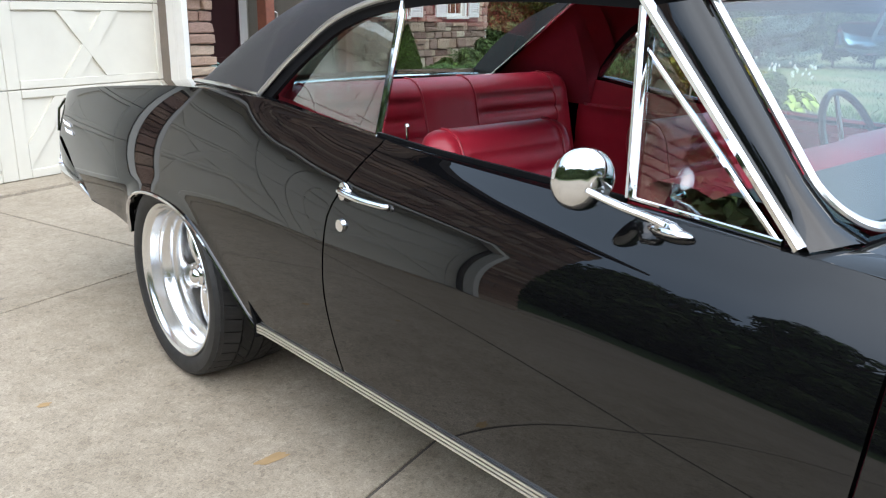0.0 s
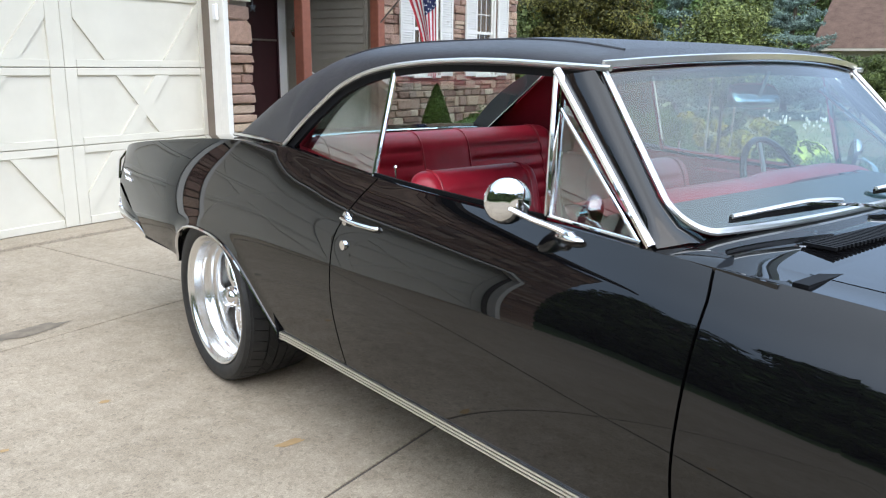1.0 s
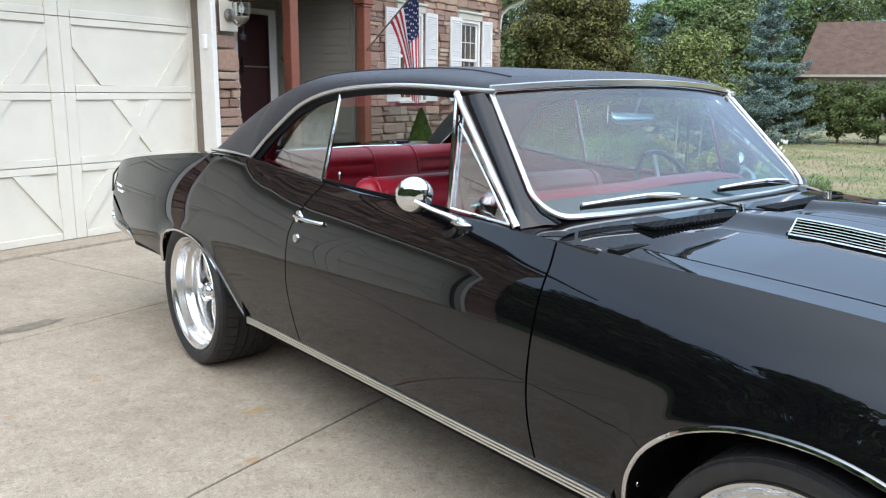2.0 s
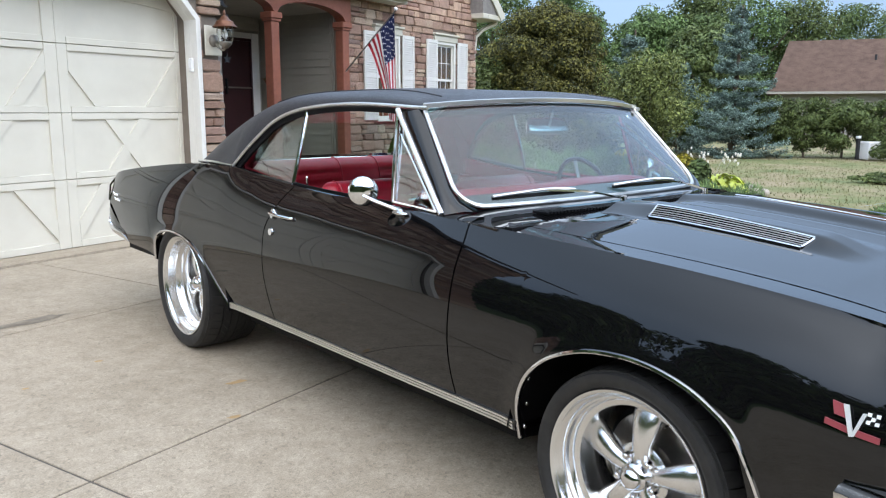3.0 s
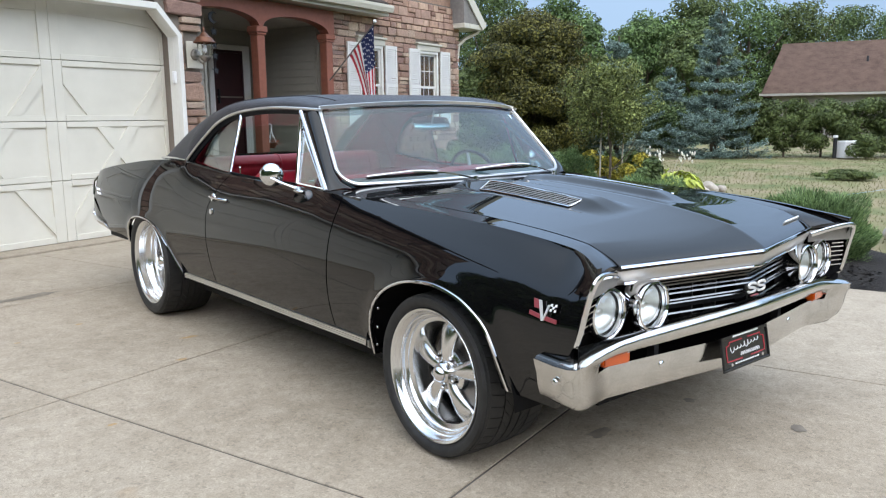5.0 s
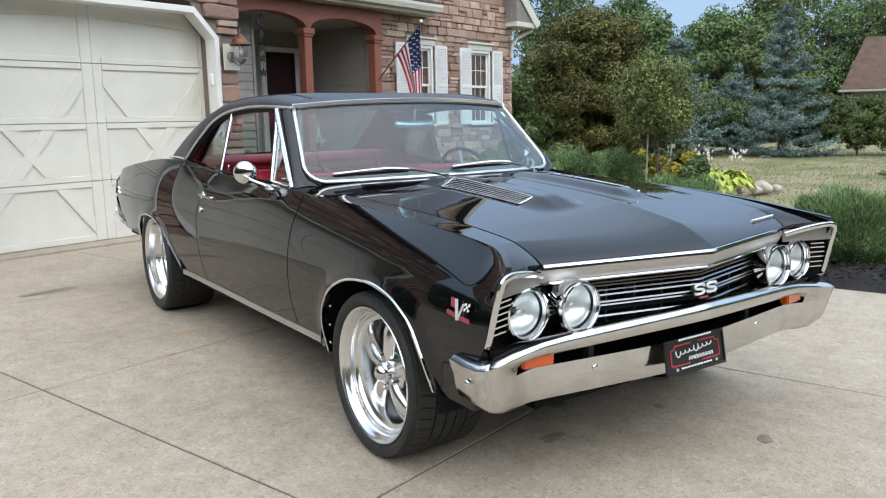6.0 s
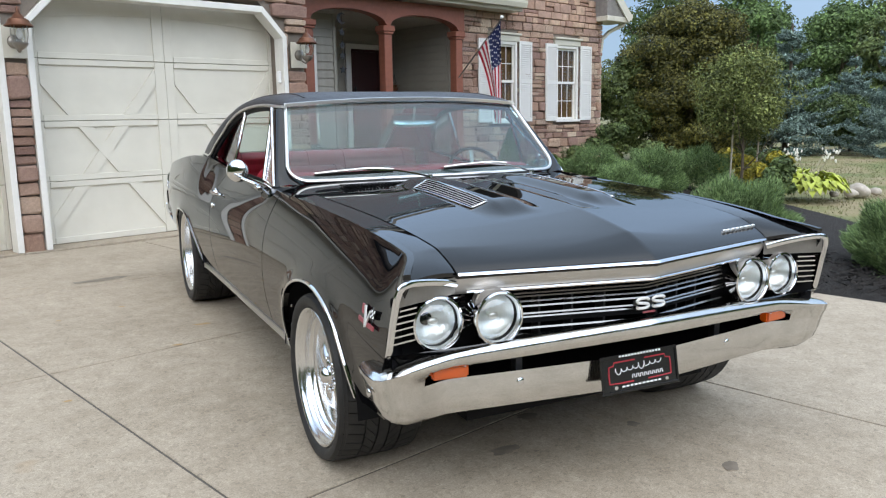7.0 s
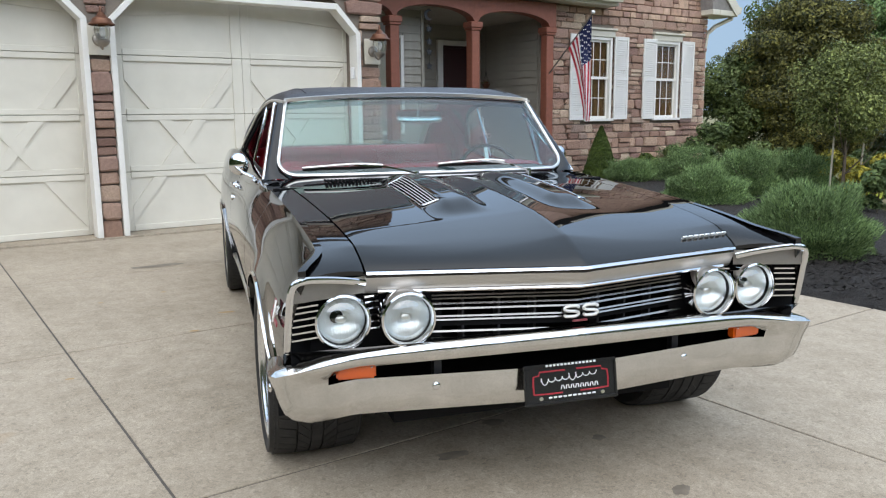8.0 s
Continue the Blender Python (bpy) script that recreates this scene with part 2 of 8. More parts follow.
GRASS = leafmat("grass", (0.12, 0.13, 0.05), (0.20, 0.19, 0.085), 0.8)
k = Mat("lawn", rough=0.95)
k.color(k.ramp(k.mix("MIX", 0.2, k.noise(0.7, 6, 0.65), k.noise(9, 5, 0.7)), (0.36, (0.095, 0.135, 0.042)), (0.47, (0.18, 0.18, 0.075)), (0.56, (0.25, 0.205, 0.115)), (0.68, (0.30, 0.235, 0.15)))).bump(k.noise(80), 0.35, 0.02)
sep = k.n.new("ShaderNodeSeparateXYZ")
k.l.new(k.vec, sep.inputs[0])
tan = k.b.inputs["Base Color"].links[0].from_socket
green = k.ramp(k.noise(3, 5), (0.3, (0.035, 0.065, 0.018)), (0.7, (0.07, 0.115, 0.035)))
side = k.n.new("ShaderNodeMapRange")
side.inputs["From Min"].default_value, side.inputs["From Max"].default_value = -6.5, -2.5
side.inputs["To Min"].default_value, side.inputs["To Max"].default_value = 1.0, 0.0
k.l.new(sep.outputs["X"], side.inputs["Value"])
k.color(k.mix("MIX", side.outputs[0], tan, green))
LAWN = k.m
k = Mat("mulch", rough=0.95)
k.color(k.ramp(k.noise(45, 5, 0.7), (0.3, (0.006, 0.005, 0.005)), (0.7, (0.035, 0.027, 0.022)))).bump(k.noise(50, 6, 0.7), 1.0, 0.03)
MULCH = k.m
BARK = simple("bark", (0.11, 0.085, 0.06), 0.95, grain=25, vary=0.35, bump=0.6)
WOODSTAKE = simple("pale_stake", (0.38, 0.34, 0.27), 0.9, grain=20)
YOUNGLEAF = leafmat("young_olive_leaves", (0.05, 0.075, 0.02), (0.20, 0.235, 0.07))
LAVENDER = leafmat("grey_green_needles", (0.055, 0.11, 0.04), (0.215, 0.325, 0.13), 0.7)
MAPLE = leafmat("olive_leaves", (0.012, 0.024, 0.008), (0.155, 0.145, 0.036))
GREENLEAF = leafmat("green_leaves", (0.04, 0.08, 0.025), (0.15, 0.235, 0.078))
LIGHTLEAF = leafmat("light_green_leaves", (0.035, 0.07, 0.02), (0.125, 0.18, 0.06))
SPRUCE = leafmat("blue_spruce_needles", (0.05, 0.09, 0.08), (0.235, 0.335, 0.295))
HOSTA = leafmat("yellow_green_leaves", (0.24, 0.32, 0.04), (0.50, 0.56, 0.10), 0.5)
HEDGE = leafmat("hedge_leaves", (0.045, 0.075, 0.02), (0.13, 0.17, 0.055))
CONIFER = leafmat("conifer_green", (0.04, 0.075, 0.015), (0.10, 0.15, 0.03))
ROCKMAT = simple("pale_rock", (0.42, 0.37, 0.32), 0.9, grain=18, vary=0.3, bump=0.5)
FLOWER = simple("white_flower", (0.75, 0.72, 0.66), 0.7)
YELLOWF = leafmat("yellow_flower", (0.16, 0.17, 0.03), (0.46, 0.38, 0.05))


# ---- mesh helpers ----
def part(name, bm, material, parent=None, label="", smooth=35, **tags):
    """Links a bmesh as one mesh object under a thing or a part."""
    me = bpy.data.meshes.new(name)
    bm.to_mesh(me)
    bm.free()
    for f in me.polygons:
        f.use_smooth = smooth > 0
    if smooth > 0:
        me.set_sharp_from_angle(angle=radians(smooth))
    for mt in material if isinstance(material, (list, tuple)) else [material]:
        me.materials.append(mt)
    ob = new(name, me)
    ob.parent = parent
    return tagged(ob, label, **tags)


def thing(name, label, category, group="", at=(0, 0, 0), turn=0.0, kind=""):
    ob = new(name)
    ob.empty_display_size = 0.05
    ob.matrix_basis = pose(*at, 0, 0, turn)
    return tagged(ob, label, category, group, kind)


def place(ob, x=0, y=0, z=0, rx=0, ry=0, rz=0):
    ob.matrix_basis = pose(x, y, z, rx, ry, rz)
    return ob


def box(bm, x0, x1, y0, y1, z0, z1, bevel=0.0, m=None):
    r = bmesh.ops.create_cube(bm, size=1)
    bmesh.ops.transform(bm, verts=r["verts"], matrix=Matrix.Translation(((x0 + x1) / 2, (y0 + y1) / 2, (z0 + z1) / 2)) @ Matrix.Diagonal((abs(x1 - x0), abs(y1 - y0), abs(z1 - z0), 1)))
    vs = r["verts"]
    if bevel:
        es = list({e for v in vs for e in v.link_edges})
        b = bmesh.ops.bevel(bm, geom=es, offset=bevel, segments=1, affect="EDGES")
        vs = list({v for f in b["faces"] for v in f.verts} | {v for v in vs if v.is_valid})
    if m is not None:
        bmesh.ops.transform(bm, verts=vs, matrix=m)
    return vs


def boxbm(*a, **k):
    bm = bmesh.new()
    box(bm, *a, **k)
    return bm


def cyl(bm, p, q, r, r2=None, n=16, caps=True):
    p, q = Vector(p), Vector(q)
    d = q - p
    rot = d.to_track_quat("Z", "Y").to_matrix().to_4x4()
    res = bmesh.ops.create_cone(bm, cap_ends=caps, segments=n, radius1=r, radius2=r if r2 is None else r2, depth=d.length)
    bmesh.ops.transform(bm, verts=res["verts"], matrix=Matrix.Translation((p + q) / 2) @ rot)
    return res["verts"]


def ball(bm, c, r, sx=1, sy=1, sz=1, n=16, m=None):
    res = bmesh.ops.create_uvsphere(bm, u_segments=n, v_segments=max(6, n // 2), radius=r)
    mt = Matrix.Translation(c) @ (m or Matrix()) @ Matrix.Diagonal((sx, sy, sz, 1))
    bmesh.ops.transform(bm, verts=res["verts"], matrix=mt)
    return res["verts"]


def grid(bm, rows, flip=False, close=False):
    """Faces over rows of points; every row has the same number of them."""
    vs = [[bm.verts.new(p) for p in row] for row in rows]
    n = len(vs[0])
    for a, b in zip(vs[:-1], vs[1:]):
        for i in range(n if close else n - 1):
            j = (i + 1) % n
            q = (a[i], a[j], b[j], b[i])
            try:
                bm.faces.new(q[::-1] if flip else q)
            except ValueError:
                pass
    return vs


def lathe(bm, profile, n=48, axis="X"):
    """Turns (radius, along) pairs about an axis."""
    rows = []
    for i in range(n):
        a = 2 * math.pi * i / n
        c, s = math.cos(a), math.sin(a)
        rows.append([(h, r * c, r * s) if axis == "X" else (r * c, r * s, h) if axis == "Z" else (r * c, h, r * s) for r, h in profile])
    rows.append(rows[0])
    vs = grid(bm, rows)
    bmesh.ops.remove_doubles(bm, verts=[v for r in vs for v in r], dist=1e-5)


def sweep(bm, path, shape, up=(0, 0, 1), close=False, caps=True, scale=None):
    """Carries a closed 2D shape (side, up) along a path."""
    path = [Vector(p) for p in path]
    rows, n = [], len(path)
    for i, p in enumerate(path):
        a, b = path[(i - 1) % n if close else max(i - 1, 0)], path[(i + 1) % n if close else min(i + 1, n - 1)]
        t = (b - a).normalized()
        side = t.cross(Vector(up))
        side = side.normalized() if side.length > 1e-6 else Vector((1, 0, 0))
        u = side.cross(t)
        k = scale[i] if scale else 1
        rows.append([p + side * (x * k) + u * (y * k) for x, y in shape])
    if close:
        rows.append(rows[0])
    vs = grid(bm, rows, close=True, flip=True)
    if close:
        bmesh.ops.remove_doubles(bm, verts=[v for r in vs for v in r], dist=1e-6)
    elif caps:
        bm.faces.new(vs[0])
        bm.faces.new(vs[-1][::-1])
    return vs


def ring(r, n=10, ry=None):
    return [(r * math.cos(2 * math.pi * i / n), (ry or r) * math.sin(2 * math.pi * i / n)) for i in range(n)]


def rect(w, h):
    return [(-w / 2, -h / 2), (w / 2, -h / 2), (w / 2, h / 2), (-w / 2, h / 2)]


def curve(pts):
    """A smooth monotone curve through (t, value) pairs."""
    xs, ys = np.array([p[0] for p in pts], float), np.array([p[1] for p in pts], float)
    h, d = np.diff(xs), np.diff(ys) / np.diff(xs)
    m = np.zeros(len(xs))
    m[0], m[-1] = d[0], d[-1]
    for i in range(1, len(xs) - 1):
        if d[i - 1] * d[i] > 0:
            w1, w2 = 2 * h[i] + h[i - 1], h[i] + 2 * h[i - 1]
            m[i] = (w1 + w2) / (w1 / d[i - 1] + w2 / d[i])

    def f(t):
        t = min(max(float(t), xs[0]), xs[-1])
        i = min(int(np.searchsorted(xs, t, "right")) - 1, len(h) - 1)
        s = (t - xs[i]) / h[i]
        return float((1 + 2 * s) * (1 - s) ** 2 * ys[i] + s * (1 - s) ** 2 * h[i] * m[i] + s * s * (3 - 2 * s) * ys[i + 1] + s * s * (s - 1) * h[i] * m[i + 1])

    return f


def spline(pts, n=8):
    """Points along a smooth line through pts."""
    ps = [Vector(p) for p in pts]
    ps = [2 * ps[0] - ps[1], *ps, 2 * ps[-1] - ps[-2]]
    out = []
    for a, b, c, d in zip(ps, ps[1:], ps[2:], ps[3:]):
        for i in range(n):
            t = i / n
            out.append(0.5 * (2 * b + (c - a) * t + (2 * a - 5 * b + 4 * c - d) * t * t + (3 * b - a - 3 * c + d) * t ** 3))
    return out + [ps[-2]]


def rim_flange(bm, offset):
    """Folds the open edge of a panel inward by offset, to give it thickness."""
    es = [e for e in bm.edges if e.is_boundary]
    r = bmesh.ops.extrude_edge_only(bm, edges=es)
    vs = [g for g in r["geom"] if isinstance(g, bmesh.types.BMVert)]
    bmesh.ops.translate(bm, verts=vs, vec=offset)
    bmesh.ops.recalc_face_normals(bm, faces=bm.faces[:])


def lerp(a, b, t):
    return a + (b - a) * t


def spread(a, b, n):
    return [a + (b - a) * i / (n - 1) for i in range(n)]


# ---- ground ----
TURN = 17.1
HOUSE = pose(0, 0, 0, 0, 0, TURN)
rnd = random.Random(5)


def at_house(ob):
    ob.matrix_basis = HOUSE @ ob.matrix_basis
    return ob


bm = bmesh.new()
rings = [0.0, 3, 6, 9, 12, 16, 20, 25, 32, 45, 70, 120, 250, 600, 1500]
rows = []
for r in rings:
    rows.append([(3 + r * math.cos(a), 2 + r * math.sin(a), -0.05 + (0.05 * noise.noise((r * 0.15, a * 2, 0)) if 8 < r < 100 else 0)) for a in spread(0, 2 * math.pi, 65)])
grid(bm, rows)
bmesh.ops.remove_doubles(bm, verts=bm.verts[:], dist=1e-4)
part("ground", bm, LAWN, None, "dry patchy summer lawn around the driveway", kind="structure", category="lawn")

driveway = tagged(at_house(new("driveway")), "sand-coloured concrete driveway with saw-cut joints", "driveway", kind="structure")
us = [-5.3, -3.8, -1.684, 0.47, 2.67]
vs_ = [-11.5, -9.4, -7.4, -5.4, -3.4, -1.38, 0.65, 2.73, 4.70]
bm = bmesh.new()
box(bm, us[0], us[-1] - 0.01, vs_[0], vs_[-1] + 0.6, -0.09, -0.0045)
part("joint_bed", bm, JOINT, driveway, "dark filler in the joints")
for i in range(len(us) - 1):
    for j in range(len(vs_) - 1):
        g = 0.0055
        part("slab", boxbm(us[i] + g, us[i + 1] - g, vs_[j] + g, vs_[j + 1] - g, -0.08, 0.0, bevel=0.002), CONCRETE, driveway, smooth=0)
part("apron", boxbm(-5.3, 2.67, 4.71, 5.6, -0.08, 0.018, bevel=0.004), CONCRETE, driveway, "smooth strip at the garage threshold", smooth=0)


def blotch(name, x, y, rx, ry, mat, label, seed, turn=0):
    """A stain with a ragged outline, a hair above the slab."""
    bm = bmesh.new()
    n = 40
    rim = []
    for i in range(n):
        a = 2 * math.pi * i / n
        k = 1 + 0.5 * noise.noise((math.cos(a) * 1.6 + seed * 7.3, math.sin(a) * 1.6, seed))
        rim.append(bm.verts.new((rx * k * math.cos(a), ry * k * math.sin(a), 0)))
    bm.faces.new(rim)
    ob = part(name, bm, mat, None, label, smooth=0, category="stain", kind="structure", group="marks on the driveway")
    place(ob, x, y, 0.0025, rz=turn)


for n, (x, y, rx, ry, tn) in enumerate([(0.335, -1.776, 0.03, 0.022, 10), (0.382, -2.245, 0.036, 0.026, 30), (0.0, -1.5, 0.05, 0.03, 0), (-1.42, 2.60, 0.20, 0.06, 12), (-0.25, -1.75, 0.07, 0.03, 15)]):
    blotch("oil_stain", x, y, rx, ry, STAIN, "dark damp stain on the concrete", n, tn)
for n, (x, y, rx, ry) in enumerate([(-1.36, 1.506, 0.022, 0.014), (-1.75, 1.3, 0.016, 0.012), (-1.15, 0.35, 0.03, 0.015), (-1.72, -0.35, 0.02, 0.012), (-0.95, 0.75, 0.05, 0.02)]):
    blotch("rust_stain", x, y, rx, ry, RUST, "small rust-coloured mark on the concrete", n + 20)

# planting bed beside the drive
bm = bmesh.new()
edge = [(2.68, -2.6), (2.68, -1.2), (2.68, 0.5), (2.68, 2.5), (2.7, 4.5), (2.75, 7.3), (12.6, 7.3), (12.9, 6.2), (11.6, 5.1), (10.4, 4.4), (9.4, 3.2), (8.6, 1.8), (7.2, 0.3), (5.6, -1.3), (4.0, -2.7)]
vsr = [bm.verts.new((u, v, -0.02)) for u, v in edge]
f = bm.faces.new(vsr)
bmesh.ops.inset_region(bm, faces=[f], thickness=0.25, depth=0)
bmesh.ops.triangulate(bm, faces=bm.faces[:])
bmesh.ops.subdivide_edges(bm, edges=bm.edges[:], cuts=3, use_grid_fill=True)
for v in bm.verts:
    if not v.is_boundary:
        v.co.z += 0.05 + 0.04 * noise.noise(v.co * 2.2)
at_house(part("mulch_bed", bm, MULCH, None, "dark shredded bark mulch in the planting bed", kind="structure", category="mulch bed"))
bm = bmesh.new()
for i in range(5200):
    u, v = rnd.uniform(2.68, 5.6), rnd.uniform(-2.3, 3.5)
    if v < -2.6 + (u - 2.68) * 1.4 - 0.4:
        continue
    m = Matrix.Translation((u, v, 0.035 + rnd.uniform(0, 0.02))) @ Euler((rnd.uniform(-0.5, 0.5), rnd.uniform(-0.5, 0.5), rnd.uniform(0, 6.3))).to_matrix().to_4x4()
    l, w = rnd.uniform(0.015, 0.045), rnd.uniform(0.005, 0.012)
    q = [bm.verts.new(m @ Vector(p)) for p in ((-l, -w, 0), (l, -w * 0.6, 0.004), (l, w * 0.7, 0), (-l, w, 0.005))]
    bm.faces.new(q)
at_house(part("bark_chip", bm, MULCH, None, "loose dark bark chips", smooth=0, kind="stuff", category="mulch"))

# ---- garage front ----
VG, VD = 4.74, 5.03
OPEN = [(-0.43, 2.36), (-3.48, -0.69)]
WALLTOP = 4.0
wall_garage = at_house(tagged(new("wall_garage"), "garage front faced with brown ledge stone", "wall", kind="structure"))
bm = bmesh.new()
cuts = [-3.95] + [e for o in reversed(OPEN) for e in o] + [2.66]
for a, b in zip(cuts[0::2], cuts[1::2]):
    box(bm, a, b, VG + 0.03, VG + 0.33, -0.05, 2.60)
box(bm, -3.95, 2.66, VG + 0.03, VG + 0.33, 2.60, WALLTOP)
for a, b in OPEN:
    for s, x in ((1, a), (-1, b)):
        vv = [bm.verts.new((x + s * du, v, z)) for v in (VG + 0.03, VG + 0.33) for du, z in ((0, 2.60), (0, 2.24), (0.30, 2.60))]
        for q in ((0, 1, 2), (5, 4, 3), (1, 4, 5, 2)):
            bm.faces.new([vv[i] for i in q])
bmesh.ops.recalc_face_normals(bm, faces=bm.faces[:])
part("backing", bm, MORTAR, wall_garage, "mortar between the stones", smooth=0)
bm = bmesh.new()
box(bm, 2.36, 2.66, VG + 0.335, 9.4, -0.05, WALLTOP)
at_house(part("wall_side", bm, SIDING, None, "side wall of the garage toward the porch", kind="structure", category="wall", smooth=0))
bm = bmesh.new()
box(bm, -3.95, -3.65, VG + 0.335, 10.4, -0.05, WALLTOP)
box(bm, -3.95, 2.65, 10.1, 10.4, -0.05, WALLTOP)
box(bm, -3.64, 2.35, VG + 0.34, 10.09, WALLTOP - 0.12, WALLTOP - 0.01)
at_house(part("wall_back", bm, SIDING, None, "plain outer walls and ceiling of the garage", kind="structure", category="wall", smooth=0))
bm = bmesh.new()
for (a, b, c, d) in (((-4.5, 4.5, 4.01), (3.3, 4.5, 4.01), (3.3, 8.2, 6.2), (-4.5, 8.2, 6.2)), ((-4.5, 12.2, 4.01), (3.3, 12.2, 4.01), (3.3, 8.2, 6.2), (-4.5, 8.2, 6.2))):
    lo = [bm.verts.new(p) for p in (a, b, c, d)]
    hi = [bm.verts.new((p[0], p[1], p[2] + 0.09)) for p in (a, b, c, d)]
    bm.faces.new(lo[::-1]), bm.faces.new(hi)
    for i in range(4):
        bm.faces.new((lo[i], lo[(i + 1) % 4], hi[(i + 1) % 4], hi[i]))
bmesh.ops.recalc_face_normals(bm, faces=bm.faces[:])
at_house(part("roof_garage", bm, DARKSHINGLE, None, "dark brown shingle roof over the garage", kind="structure", category="roof", smooth=0))

# stones: a few shared shapes, scaled piece by piece
STONES = []
for n in range(10):
    bm = bmesh.new()
    vs = box(bm, -0.5, 0.5, -0.5, 0.5, -0.5, 0.5, bevel=0.13)
    for v in bm.verts:
        v.co += Vector((noise.noise(v.co * 2.3 + Vector((n * 5.1, 0, 0))), noise.noise(v.co * 2.3 + Vector((0, n * 4.3, 0))), noise.noise(v.co * 2.3 + Vector((0, 0, n * 6.7))))) * 0.12
    me = bpy.data.meshes.new("stone")
    bm.to_mesh(me), bm.free()
    me.materials.append(STONE)
    STONES.append(me)
STONES_FAR = [me.copy() for me in STONES]


def lay(u0, u1, z0, z1, holes, rng, course=0.115):
    """Courses of stones of uneven length and height over a wall, clear of the openings."""
    out, z = [], z0
    while z < z1 - 0.04:
        h = min(rng.choice((course * 0.55, course * 0.8, course, course * 1.3, course * 1.1)), z1 - z)
        spans = [(u0, u1)]
        for a, b, c, d in holes:
            if z < d - 0.02 and z + h > c + 0.02:
                spans = [s for p, q in spans for s in ((p, min(q, a)), (max(p, b), q)) if s[1] - s[0] > 0.03]
        for p, q in spans:
            u = p
            while u < q - 0.02:
                w = min(rng.uniform(0.15, 0.44), q - u)
                if q - u - w < 0.09:
                    w = q - u
                if h > course * 0.9 and rng.random() < 0.35:
                    out += [(u, w, z, h * 0.5), (u, w, z + h * 0.5, h * 0.5)]
                else:
                    out.append((u, w, z, h))
                u += w
        z += h
    return out


def stones(parent, pieces, front, limit, rng):
    """Sets stones on a wall whose face lies at front; those past the limit are joined."""
    for u, w, z, h in pieces[:limit]:
        ob = new("stone", rng.choice(STONES))
        d = 0.065 + rng.uniform(0, 0.05)
        ob.parent = parent
        ob.matrix_basis = Matrix.Translation((u + w / 2, front + 0.05 - d / 2 + 0.02, z + h / 2)) @ Matrix.Diagonal((w - 0.012, d, h - 0.012, 1))
    rest = pieces[limit:]
    if rest:
        bm = bmesh.new()
        for u, w, z, h in rest:
            d = 0.08 + rng.uniform(0, 0.03)
            box(bm, u + 0.007, u + w - 0.007, front + 0.06 - d, front + 0.04, z + 0.006, z + h - 0.006, bevel=0.012)
        part("stonework", bm, STONE_FAR, parent, "upper courses of stone", kind="stuff", smooth=0)


holes = []
for a, b in OPEN:
    holes.append((a - 0.03, b + 0.03, -1, 2.22))
    for k in range(5):
        holes.append((a - 0.03 + 0.06 * k, b + 0.03 - 0.06 * k, 2.22 + 0.07 * k, 2.30 + 0.07 * k))
holes += [(-0.68, -0.44, 1.88, 2.14), (2.43, 2.66, 1.86, 2.14)]
rg = random.Random(11)
pcs = lay(-3.95, 2.68, -0.02, WALLTOP, holes, rg, 0.165)
pcs.sort(key=lambda s: (s[0] < -0.75, s[2]))


